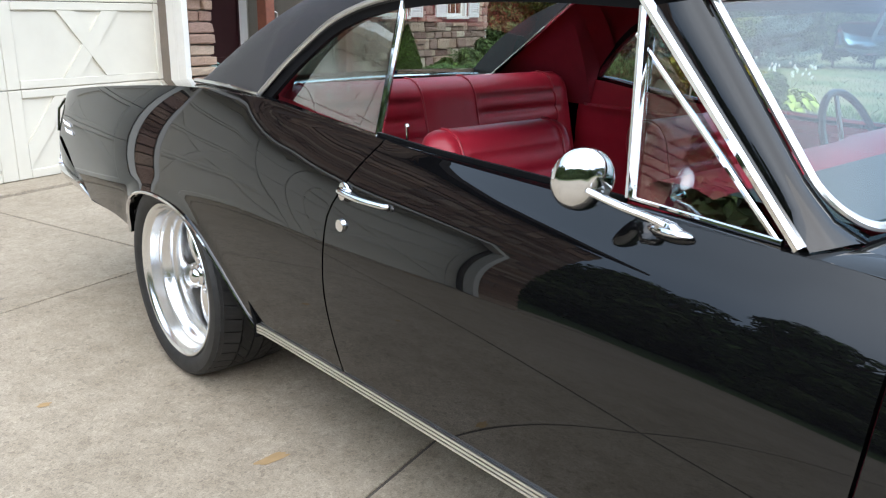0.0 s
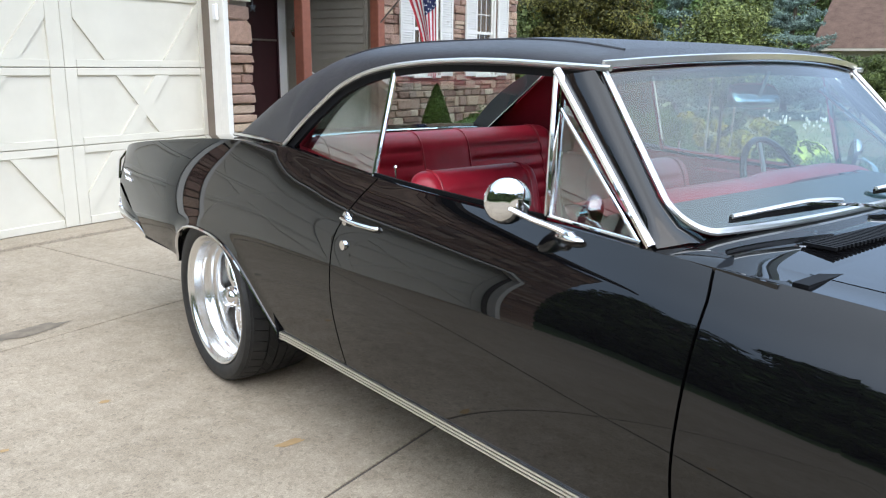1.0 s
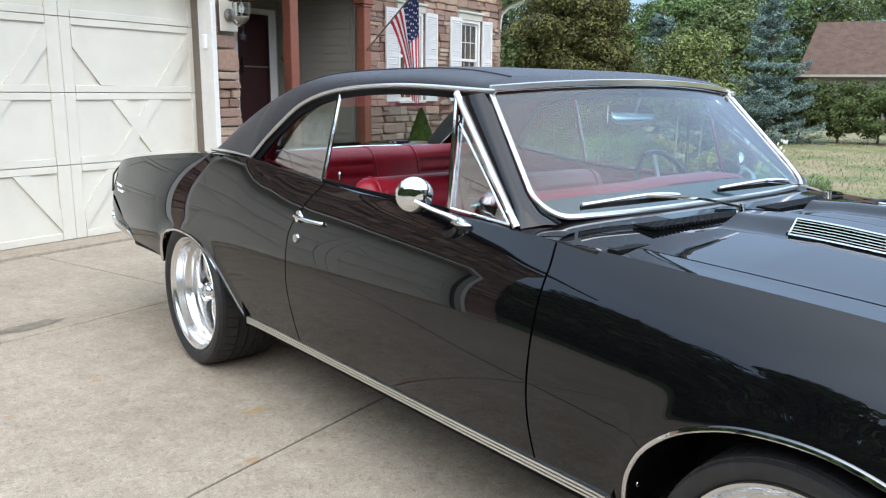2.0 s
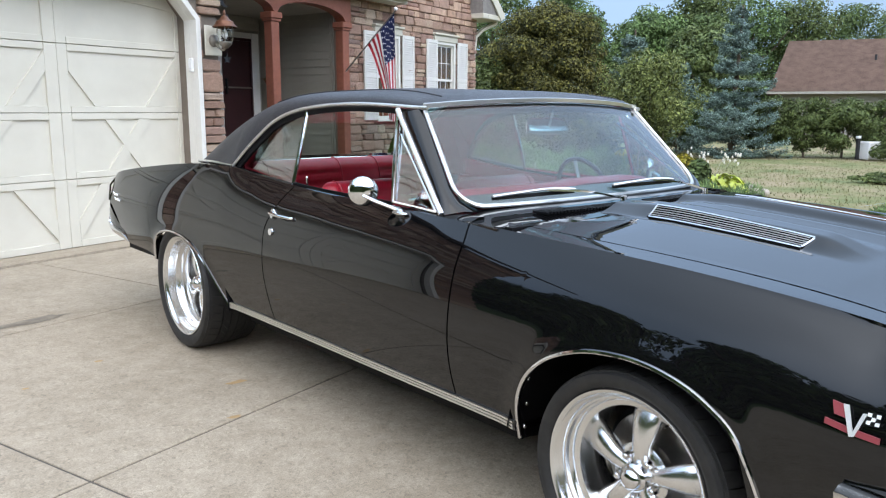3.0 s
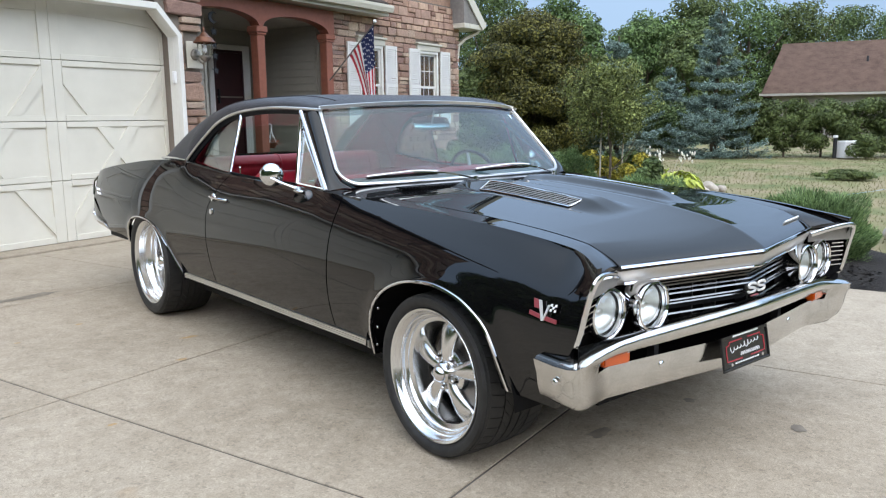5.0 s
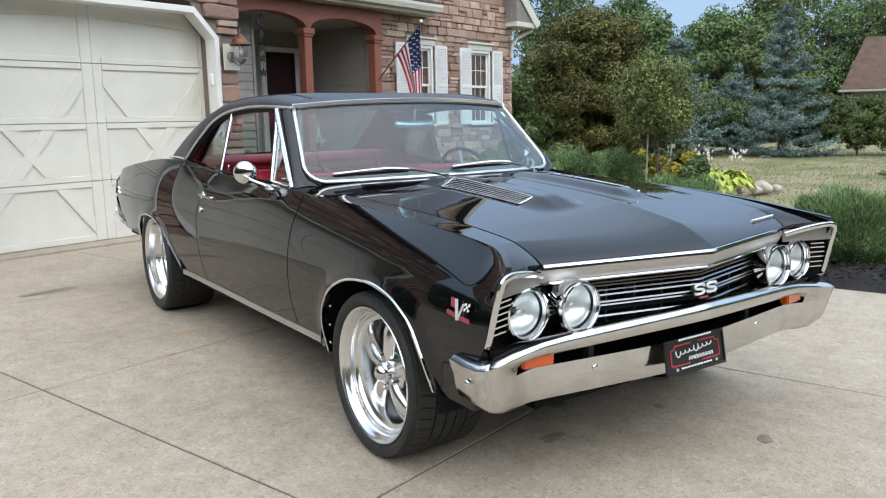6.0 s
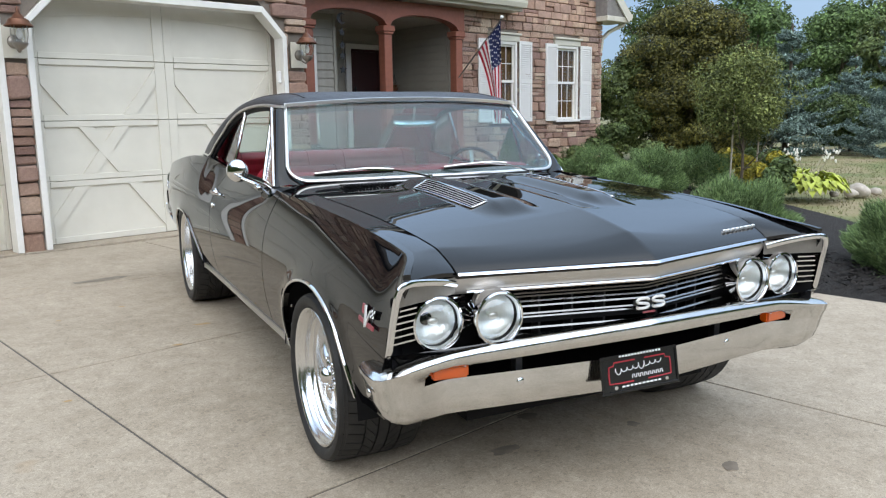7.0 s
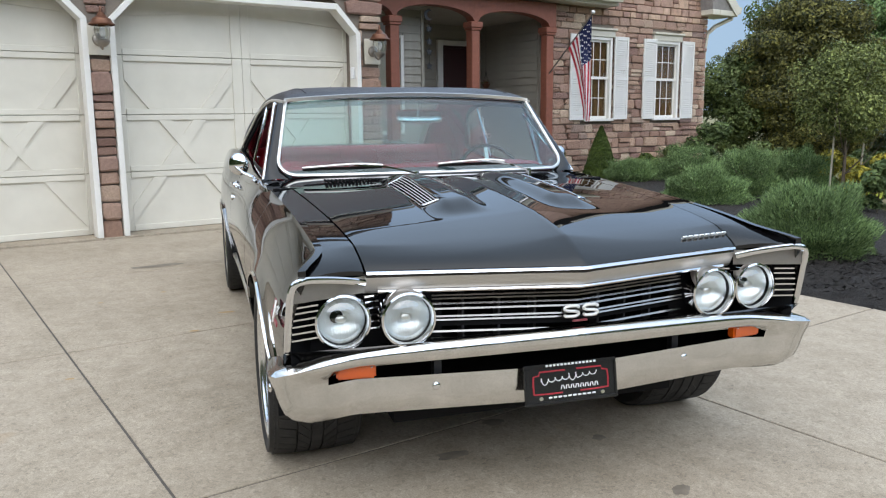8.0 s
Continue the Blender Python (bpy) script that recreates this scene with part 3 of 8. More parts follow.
# garage doors with crossbuck boards
def garage_door():
    d = thing("garage_door", "closed cream carriage-style garage door with crossbuck boards", "garage door", "garage doors")
    top, w, mid = 2.50, 2.86, 1.415
    secs = [0.02, 0.66, 1.267, 1.885, top]
    fields = ((0.119, 1.297), (1.514, 2.715))
    for z0, z1 in zip(secs[:-1], secs[1:]):
        part("section", boxbm(0.0, w, 0.012, 0.05, z0 + 0.002, z1 - 0.002, bevel=0.003), DOORPAINT, d, smooth=0)
    T = (-0.008, 0.014)
    rails = []
    for z in secs[1:-1]:
        rails += [(z - 0.062, z - 0.003), (z + 0.003, z + 0.062)]
    for z0, z1 in rails + [(0.022, 0.085)]:
        for x0, x1 in fields:
            part("rail", boxbm(x0 + 0.003, x1 - 0.003, *T, z0, z1, bevel=0.004), DOORPAINT, d, smooth=0)
    for x0, x1 in ((0.0, 0.119), (1.297, 1.4135), (1.4165, 1.514), (2.715, w)):
        for z0, z1 in zip(secs[:-1], secs[1:]):
            part("stile", boxbm(x0, x1, *T, z0 + 0.003, z1 - 0.003, bevel=0.004), DOORPAINT, d, smooth=0)
    for x0, x1 in fields:
        # arched top board
        bm = bmesh.new()
        n = 14
        lo, hi = [], []
        for i in range(n + 1):
            x = lerp(x0, x1, i / n)
            k = (x - mid) / (mid - 0.1)
            lo.append((x, 2.35 - 0.075 * k * k))
            hi.append((x, top))
        for y0, fl in ((T[0], False), (T[1], True)):
            grid(bm, [[(x, y0, z) for x, z in lo], [(x, y0, z) for x, z in hi]], flip=fl)
        grid(bm, [[(x, T[0], z) for x, z in lo], [(x, T[1], z) for x, z in lo]], flip=True)
        part("arch_board", bm, DOORPAINT, d, smooth=0)
        # crossbuck, cut where the rails run
        cx, zc0, zc1 = (x0 + x1) / 2, 0.085, 1.82
        zm = 0.961
        for s in (-1, 1):
            for z0, z1 in ((0.087, 0.597), (0.723, 1.204), (1.330, 1.822)):
                hw, slope = 0.0705, 1.30
                poly = [(cx + s * (z - zm) / slope + sg * hw, z) for z, sg in ((z0, -1), (z0, 1), (z1, 1), (z1, -1))]
                for lim, sg in ((x0 + 0.002, 1), (x1 - 0.002, -1)):
                    out = []
                    for p, q in zip(poly, poly[1:] + poly[:1]):
                        ip, iq = (p[0] - lim) * sg >= 0, (q[0] - lim) * sg >= 0
                        if ip:
                            out.append(p)
                        if ip != iq:
                            t = (lim - p[0]) / (q[0] - p[0])
                            out.append((lim, lerp(p[1], q[1], t)))
                    poly = out
                if len(poly) < 3:
                    continue
                y0 = T[0] + (0.0015 if s > 0 else 0)
                bm = bmesh.new()
                fr, bk = [bm.verts.new((x, y0, z)) for x, z in poly], [bm.verts.new((x, T[1], z)) for x, z in poly]
                bm.faces.new(fr), bm.faces.new(bk[::-1])
                m = len(poly)
                for i in range(m):
                    bm.faces.new((fr[i], bk[i], bk[(i + 1) % m], fr[(i + 1) % m]))
                bmesh.ops.remove_doubles(bm, verts=bm.verts[:], dist=1e-4)
                bmesh.ops.recalc_face_normals(bm, faces=bm.faces[:])
                part("crossbuck_board", bm, DOORPAINT, d, smooth=0)
    part("bottom_seal", boxbm(0, w, 0.01, 0.045, 0.0185, 0.03), DARK, d, "black rubber seal", smooth=0)
    return d


for n, (a, b) in enumerate(OPEN):
    d = garage_door()
    d.matrix_basis = HOUSE @ Matrix.Translation((a + 0.03, VD, 0))
    # jamb liner and outer trim with clipped corners
    t = tagged(at_house(new("trim_garage")), "white painted trim round a garage opening with clipped corners", "trim", kind="structure")
    wdt = 0.058
    outer = [(a - 0.03, 0.02), (a - 0.03, 2.21), (a + 0.27, 2.53), (b - 0.27, 2.53), (b + 0.03, 2.21), (b + 0.03, 0.02)]
    inner = [(a - 0.03 + wdt, 0.02), (a - 0.03 + wdt, 2.19), (a + 0.29, 2.46), (b - 0.29, 2.46), (b + 0.03 - wdt, 2.19), (b + 0.03 - wdt, 0.02)]
    for i in range(5):
        bm = bmesh.new()
        prof = [outer[i], outer[i + 1], inner[i + 1], inner[i]]
        fr, bk = [bm.verts.new((x, VG - 0.035, z)) for x, z in prof], [bm.verts.new((x, VG + 0.06, z)) for x, z in prof]
        bm.faces.new(fr), bm.faces.new(bk[::-1])
        for j in range(4):
            bm.faces.new((fr[j], bk[j], bk[(j + 1) % 4], fr[(j + 1) % 4]))
        bmesh.ops.recalc_face_normals(bm, faces=bm.faces[:])
        bmesh.ops.bevel(bm, geom=bm.edges[:], offset=0.004, segments=1, affect="EDGES")
        part("casing", bm, TRIM, t, smooth=0)
        bm = bmesh.new()
        p, q = inner[i], inner[i + 1]
        grid(bm, [[(p[0], VG + 0.058, p[1]), (q[0], VG + 0.058, q[1])], [(p[0], VG + 0.15, p[1]), (q[0], VG + 0.15, q[1])]])
        rim_flange(bm, Vector((0.0, 0.0, 0.0)) + Vector(((a + b) / 2 - (p[0] + q[0]) / 2, 0, 1.2 - (p[1] + q[1]) / 2)).normalized() * -0.02)
        part("jamb", bm, TRIM, t, smooth=0)


def wall_lamp(u, z):
    l = thing("wall_lamp", "pewter carriage lantern with a copper-brown bell roof on the stone", "wall lamp", "lanterns beside the garage doors")
    part("back_plate", boxbm(-0.095, 0.095, -0.012, 0.0, -0.13, 0.13, bevel=0.004), GUTTER, l, "pale mounting block", smooth=0)
    bm = bmesh.new()
    lathe(bm, [(0.001, -0.05), (0.03, -0.048), (0.05, -0.035), (0.055, -0.02), (0.055, -0.012)], 20, "Y")
    part("rosette", bm, LAMPMETAL, l)
    bm = bmesh.new()
    sweep(bm, spline([(0, -0.03, -0.02), (0, -0.09, -0.07), (0, -0.14, -0.085), (0, -0.165, -0.05)], 5), ring(0.010, 8), up=(1, 0, 0))
    part("arm", bm, LAMPMETAL, l)
    c = Vector((0, -0.165, 0))
    bm = bmesh.new()
    lathe(bm, [(0.001, -0.075), (0.02, -0.072), (0.045, -0.05), (0.058, -0.03), (0.058, -0.02), (0.05, -0.015)], 20, "Z")
    bmesh.ops.translate(bm, verts=bm.verts[:], vec=c)
    part("base", bm, LAMPMETAL, l)
    bm = bmesh.new()
    lathe(bm, [(0.05, -0.018), (0.062, 0.02), (0.068, 0.07), (0.06, 0.115)], 20, "Z")
    bmesh.ops.translate(bm, verts=bm.verts[:], vec=c)
    part("glass", bm, LAMPGLASS, l, "clear seeded glass")
    bm = bmesh.new()
    ball(bm, c + Vector((0, 0, 0.05)), 0.025, sz=1.7, n=12)
    part("bulb", bm, WHITEENAMEL, l)
    for i in range(4):
        a = math.pi / 4 + i * math.pi / 2
        bm = bmesh.new()
        sweep(bm, [c + Vector((r * math.cos(a), r * math.sin(a), h)) for r, h in ((0.055, -0.018), (0.066, 0.02), (0.071, 0.07), (0.064, 0.115))], ring(0.004, 6))
        part("rib", bm, LAMPMETAL, l)
    bm = bmesh.new()
    lathe(bm, [(0.105, 0.105), (0.11, 0.112), (0.085, 0.135), (0.075, 0.16), (0.045, 0.175), (0.03, 0.20), (0.012, 0.215), (0.014, 0.235), (0.005, 0.26), (0.001, 0.262)], 24, "Z")
    bmesh.ops.translate(bm, verts=bm.verts[:], vec=c)
    part("roof", bm, COPPER, l, "copper-brown bell-shaped cap")
    l.matrix_basis = HOUSE @ Matrix.Translation((u, VG - 0.02, z)) @ Matrix.Diagonal((1.15, 1.15, 1.15, 1))
    return l


wall_lamp(-0.56, 2.0)
wall_lamp(2.55, 2.0)
bm = boxbm(-0.03, 0.03, -0.03, 0, -0.07, 0.07, bevel=0.01)
kp = thing("garage_keypad", "small white wireless keypad on the door trim", "keypad")
part("case", bm, WHITEENAMEL, kp)
part("cover", boxbm(-0.022, 0.022, -0.034, -0.0285, -0.035, 0.05, bevel=0.003), WHITEENAMEL, kp)
kp.matrix_basis = HOUSE @ Matrix.Translation((2.328, VG + 0.045, 1.745)) @ pose(0, 0, 0, 0, 0, -90)

# ---- house front, porch ----
VH = 7.30
wall_front = at_house(tagged(new("wall_front"), "house front faced with brown ledge stone", "wall", kind="structure"))
WIN = [(8.66, 9.42), (10.66, 11.44)]
WZ = (1.14, 2.70)
bm = bmesh.new()
u0, u1 = 7.86, 12.28
xs = [u0] + [e for o in WIN for e in o] + [u1]
for a, b in zip(xs[0::2], xs[1::2]):
    box(bm, a, b, VH + 0.03, VH + 0.3, -0.05, 3.75)
for a, b in WIN:
    box(bm, a, b, VH + 0.03, VH + 0.3, -0.05, WZ[0])
    box(bm, a, b, VH + 0.03, VH + 0.3, WZ[1], 3.75)
box(bm, u1 - 0.3, u1, VH + 0.301, 13, -0.05, 3.75)
part("backing", bm, MORTAR, wall_front, "mortar between the stones", smooth=0)
rf = random.Random(3)
pcf = lay(u0, u1 + 0.05, 0.0, 3.75, [(a - 0.05, b + 0.05, WZ[0] - 0.05, WZ[1] + 0.17) for a, b in WIN], rf, 0.15)
pcf.sort(key=lambda s: s[2] > 3.1)


def window(u, w, k):
    g = at_house(tagged(new(f"window_{k}"), "double-hung window with white grilles and drawn tan curtains", "window", kind="structure"))
    z0, z1 = WZ
    f = VH - 0.03
    fr = part("window_frame", boxbm(u, u + 0.06, f, f + 0.12, z0, z1, bevel=0.004), TRIM, g, smooth=0)
    part("window_frame", boxbm(u + w - 0.06, u + w, f, f + 0.12, z0, z1, bevel=0.004), TRIM, g, smooth=0)
    part("window_frame", boxbm(u + 0.061, u + w - 0.061, f, f + 0.12, z1 - 0.06, z1, bevel=0.004), TRIM, g, smooth=0)
    part("window_sill", boxbm(u - 0.03, u + w + 0.03, f - 0.05, f + 0.12, z0 - 0.05, z0 - 0.001, bevel=0.006), TRIM, g, smooth=0)
    hd = part("window_head", boxbm(u - 0.05, u + w + 0.05, f - 0.02, f + 0.10, z1 + 0.002, z1 + 0.12, bevel=0.004), GUTTER, g, smooth=0)
    part("crown", boxbm(u - 0.08, u + w + 0.08, f - 0.06, f + 0.10, z1 + 0.122, z1 + 0.165, bevel=0.008), GUTTER, g, smooth=0)
    zm = (z0 + z1) / 2
    for s0, s1, dy in ((z0, zm + 0.02, 0.07), (zm - 0.02, z1 - 0.06, 0.045)):
        sash = part("sash", boxbm(u + 0.062, u + 0.10, f + dy, f + dy + 0.03, s0, s1), TRIM, g, smooth=0)
        part("sash", boxbm(u + w - 0.10, u + w - 0.062, f + dy, f + dy + 0.03, s0, s1), TRIM, g, smooth=0)
        part("sash", boxbm(u + 0.101, u + w - 0.101, f + dy, f + dy + 0.03, s0, s0 + 0.05), TRIM, g, smooth=0)
        part("sash", boxbm(u + 0.101, u + w - 0.101, f + dy, f + dy + 0.03, s1 - 0.04, s1), TRIM, g, smooth=0)
        part("pane", boxbm(u + 0.10, u + w - 0.10, f + dy + 0.012, f + dy + 0.016, s0 + 0.05, s1 - 0.04), PANE, g, smooth=0)
        for i in (1, 2):
            x = u + 0.10 + (w - 0.20) * i / 3
            part("muntin", boxbm(x - 0.008, x + 0.008, f + dy + 0.005, f + dy + 0.011, s0 + 0.051, s1 - 0.041), TRIM, g, smooth=0)
        part("muntin", boxbm(u + 0.101, u + w - 0.101, f + dy + 0.003, f + dy + 0.0045, (s0 + s1) / 2 - 0.008, (s0 + s1) / 2 + 0.008), TRIM, g, smooth=0)
    bm = bmesh.new()
    rows = []
    for z in (z0, z1):
        rows.append([(lerp(u + 0.02, u + w - 0.02, i / 40), f + 0.125 + 0.02 * math.sin(i * 1.7), z) for i in range(41)])
    grid(bm, rows)
    part("curtain", bm, CURTAIN, g, "tan curtain behind the glass")
    # added near-black sheet stands in for the darkness of the room
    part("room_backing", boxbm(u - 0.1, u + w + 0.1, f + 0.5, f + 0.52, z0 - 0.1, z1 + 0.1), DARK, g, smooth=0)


for k, (a, b) in enumerate(WIN):
    window(a, b - a, k + 1)


def shutter(u):
    s = thing("shutter", "white louvred shutter beside a window", "shutter", "shutters on the house front")
    w, h = 0.39, 1.60
    for x0, x1, z0, z1 in ((0, 0.045, 0, h), (w - 0.045, w, 0, h), (0.046, w - 0.046, 0, 0.07), (0.046, w - 0.046, h - 0.07, h), (0.046, w - 0.046, h / 2 - 0.035, h / 2 + 0.035)):
        part("frame", boxbm(x0, x1, 0, 0.035, z0, z1, bevel=0.003), SHUTTER, s, smooth=0)
    me = None
    for z0, z1 in ((0.07, h / 2 - 0.035), (h / 2 + 0.035, h - 0.07)):
        n = 17
        for i in range(n):
            z = lerp(z0, z1, (i + 0.5) / n)
            if me is None:
                me = part("slat", boxbm(0.046, w - 0.046, -0.004, 0.004, -0.026, 0.026), SHUTTER, s, smooth=0)
                ob = me
            else:
                ob = new("slat", me.data)
                ob.parent = s
            ob.matrix_basis = pose(0, 0.016, z, -35, 0, 0)
    s.matrix_basis = HOUSE @ Matrix.Translation((u, VH - 0.065, 1.12))
    return s


first = shutter(8.27)
for u in (9.46, 10.30, 11.49):
    copy_thing(first, HOUSE @ Matrix.Translation((u, VH - 0.065, 1.12)))

# porch: floor, walls clad with boards, beam with arches, posts
bm = boxbm(2.67, 7.84, VH - 0.25, 9.6, -0.05, 0.16, bevel=0.006)
at_house(part("porch_floor", bm, CONCRETE, None, "low concrete porch floor", kind="structure", category="porch floor", smooth=0))
wall_porch = at_house(tagged(new("wall_porch"), "taupe lap siding inside the porch", "wall", kind="structure"))
VB = 9.35
VA, UA = 7.80, 5.33
part("backing", boxbm(2.67, UA, VA + 0.03, VA + 0.15, 0.16, 3.3), SIDING, wall_porch, smooth=0)
part("backing", boxbm(UA - 0.12, UA, VA + 0.151, VB + 0.029, 0.16, 3.3), SIDING, wall_porch, smooth=0)
part("backing", boxbm(UA - 0.12, 8.0, VB + 0.03, VB + 0.2, 0.16, 3.3), SIDING, wall_porch, smooth=0)
part("backing", boxbm(7.80, 7.85, VH + 0.301, VB + 0.029, 0.16, 3.3), SIDING, wall_porch, smooth=0)
lapw = bmesh.new()
vv = [lapw.verts.new(p) for p in ((0, 0, 0), (1, 0, 0), (1, -0.026, 0.0), (0, -0.026, 0.0), (0, -0.003, 0.118), (1, -0.003, 0.118), (0, 0, 0.118), (1, 0, 0.118))]
for q in ((0, 1, 2, 3), (3, 2, 5, 4), (4, 5, 7, 6), (0, 3, 4, 6), (1, 7, 5, 2)):
    lapw.faces.new([vv[i] for i in q])
bmesh.ops.recalc_face_normals(lapw, faces=lapw.faces[:])
lapme = bpy.data.meshes.new("siding_board")
lapw.to_mesh(lapme), lapw.free()
lapme.materials.append(SIDING)
for i in range(23):
    z = 0.165 + i * 0.136
    for v, a, b in ((VA, 2.68, 4.24 if 0.9 < z < 2.55 else UA - 0.05), (VA, 4.92, UA - 0.05 if 0.9 < z < 2.55 else 4.92), (VB, UA + 0.01, 6.66 if z < 2.65 else 7.77), (VB, 7.72, 7.78 if z < 2.65 else 7.72)):
        if b - a < 0.01:
            continue
        ob = new("siding_board", lapme)
        ob.parent = wall_porch
        ob.matrix_basis = Matrix.Translation((a, v + 0.03, z)) @ Matrix.Diagonal((b - a, 1, 1.16, 1))
    ob = new("siding_board", lapme)
    ob.parent = wall_porch
    ob.matrix_basis = Matrix.Translation((7.80, VB + 0.03, z)) @ pose(0, 0, 0, 0, 0, -90) @ Matrix.Diagonal((VB - VH - 0.3, 1, 1.16, 1))
part("corner_board", boxbm(UA - 0.05, UA + 0.006, VA - 0.006, VA + 0.06, 0.16, 3.0, bevel=0.004), SIDING, wall_porch, "corner board", smooth=0)
at_house(part("ceiling_porch", boxbm(2.67, 7.85, VH + 0.15, VB + 0.2, 3.0, 3.06), SIDING, None, "porch ceiling boards", kind="structure", category="ceiling", smooth=0))

door = at_house(tagged(new("door_1"), "dark red front door behind a white storm door frame", "front door", kind="structure"))
part("door_leaf", boxbm(6.80, 7.53, VB + 0.0, VB + 0.03, 0.17, 2.60, bevel=0.005), DOORRED, door, smooth=0)
for x0, x1, z0, z1 in ((6.665, 6.798, 0.17, 2.70), (7.532, 7.71, 0.17, 2.70), (6.799, 7.531, 2.603, 2.70)):
    part("door_frame", boxbm(x0, x1, VB - 0.03, VB + 0.03, z0, z1, bevel=0.006), SHUTTER, door, smooth=0)
for x0, x1, z0, z1 in ((6.80, 6.84, 0.17, 2.6), (7.49, 7.53, 0.17, 2.6), (6.841, 7.489, 2.55, 2.6), (6.841, 7.489, 0.17, 0.45), (6.841, 7.489, 1.69, 1.72)):
    part("storm_frame", boxbm(x0, x1, VB - 0.028, VB - 0.003, z0, z1, bevel=0.003), LAMPMETAL if z0 == 1.69 else DOORRED, door, smooth=0)
part("door_handle", boxbm(6.85, 6.875, VB - 0.08, VB - 0.03, 1.58, 1.86, bevel=0.005), DARKMETAL, door)
win = at_house(tagged(new("window_3"), "narrow white-framed porch window", "window", kind="structure"))
for x0, x1, z0, z1 in ((4.25, 4.31, 0.92, 2.57), (4.85, 4.91, 0.92, 2.57), (4.311, 4.849, 2.51, 2.57), (4.311, 4.849, 0.92, 0.98)):
    part("window_frame", boxbm(x0, x1, VA - 0.03, VA + 0.04, z0, z1, bevel=0.004), SHUTTER, win, smooth=0)
part("pane", boxbm(4.31, 4.85, VA + 0.012, VA + 0.016, 0.98, 2.51), PANE, win, smooth=0)
part("curtain", boxbm(4.31, 4.85, VA + 0.018, VA + 0.026, 0.98, 2.51), SHUTTER, win, "pale curtain", smooth=0)

beam = at_house(tagged(new("beam_porch"), "red-brown porch beam with two shallow arches", "beam", kind="structure"))
for a, b in ((2.81, 4.36), (4.42, 5.98), (6.06, 7.70)):
    bm = bmesh.new()
    lo = [(x, 2.80 + 0.22 * math.sqrt(max(0, 1 - ((x - (a + b) / 2) / ((b - a) / 2)) ** 2)) if 0.001 < (x - a) / (b - a) < 0.999 else 2.80) for x in spread(a, b, 33)]
    for y, fl in ((VH - 0.10, False), (VH + 0.10, True)):
        grid(bm, [[(x, y, z) for x, z in lo], [(x, y, 3.22) for x, z in lo]], flip=fl)
    grid(bm, [[(x, VH - 0.10, z) for x, z in lo], [(x, VH + 0.10, z) for x, z in lo]], flip=True)
    part("arch_panel", bm, REDWOOD, beam, smooth=0)
for a, b in ((4.361, 4.419), (5.981, 6.059), (7.701, 7.85)):
    part("arch_block", boxbm(a, b, VH - 0.10, VH + 0.10, 2.80, 3.22), REDWOOD, beam, smooth=0)


def porch_post(u):
    p = thing("porch_post", "square red-brown wooden porch post with a stepped cap", "post", "porch posts")
    part("shaft", boxbm(-0.085, 0.085, -0.085, 0.085, 0.281, 2.66, bevel=0.01), REDWOOD, p, smooth=0)
    part("cap", boxbm(-0.125, 0.125, -0.125, 0.125, 2.70, 2.80, bevel=0.012), REDWOOD, p, smooth=0)
    part("neck", boxbm(-0.105, 0.105, -0.105, 0.105, 2.661, 2.699, bevel=0.006), REDWOOD, p, smooth=0)
    part("base", boxbm(-0.11, 0.11, -0.11, 0.11, 0.161, 0.28, bevel=0.01), REDWOOD, p, smooth=0)
    p.matrix_basis = HOUSE @ Matrix.Translation((u, VH, 0.0))
    return p


p1 = porch_post(4.40)
for u in (6.02, 7.73):
    copy_thing(p1, HOUSE @ Matrix.Translation((u, VH, 0.0)))

# eaves over porch and front
bm = bmesh.new()
sweep(bm, [(2.82, VH - 0.42, 3.36), (9.2, VH - 0.42, 3.36)], [(-0.06, -0.06), (0.05, -0.06), (0.08, 0.02), (0.08, 0.07), (0.065, 0.07), (0.065, 0.03), (-0.05, 0.03), (-0.06, 0.07)])
g = thing("gutter", "tan metal rain gutter along the porch eave", "gutter")
part("trough", bm, GUTTER, g, smooth=0)
g.matrix_basis = HOUSE
at_house(part("soffit", boxbm(2.82, 9.2, VH - 0.36, VH + 0.12, 3.24, 3.30), GUTTER, None, "tan soffit under the porch eave", kind="structure", category="soffit", smooth=0))


def sheet(pts, thick, mat, name, label, **tags):
    bm = bmesh.new()
    lo = [bm.verts.new(p) for p in pts]
    hi = [bm.verts.new((p[0], p[1], p[2] + thick)) for p in pts]
    bm.faces.new(lo[::-1]), bm.faces.new(hi)
    n = len(pts)
    for i in range(n):
        bm.faces.new((lo[i], lo[(i + 1) % n], hi[(i + 1) % n], hi[i]))
    bmesh.ops.recalc_face_normals(bm, faces=bm.faces[:])
    return at_house(part(name, bm, mat, None, label, smooth=0, **tags))


sheet([(2.81, VH - 0.36, 3.44), (9.2, VH - 0.36, 3.44), (9.2, VH + 1.9, 4.5), (2.81, VH + 1.9, 4.5)], 0.05, DARKSHINGLE, "roof_porch", "dark brown shingle porch roof", kind="structure", category="roof")
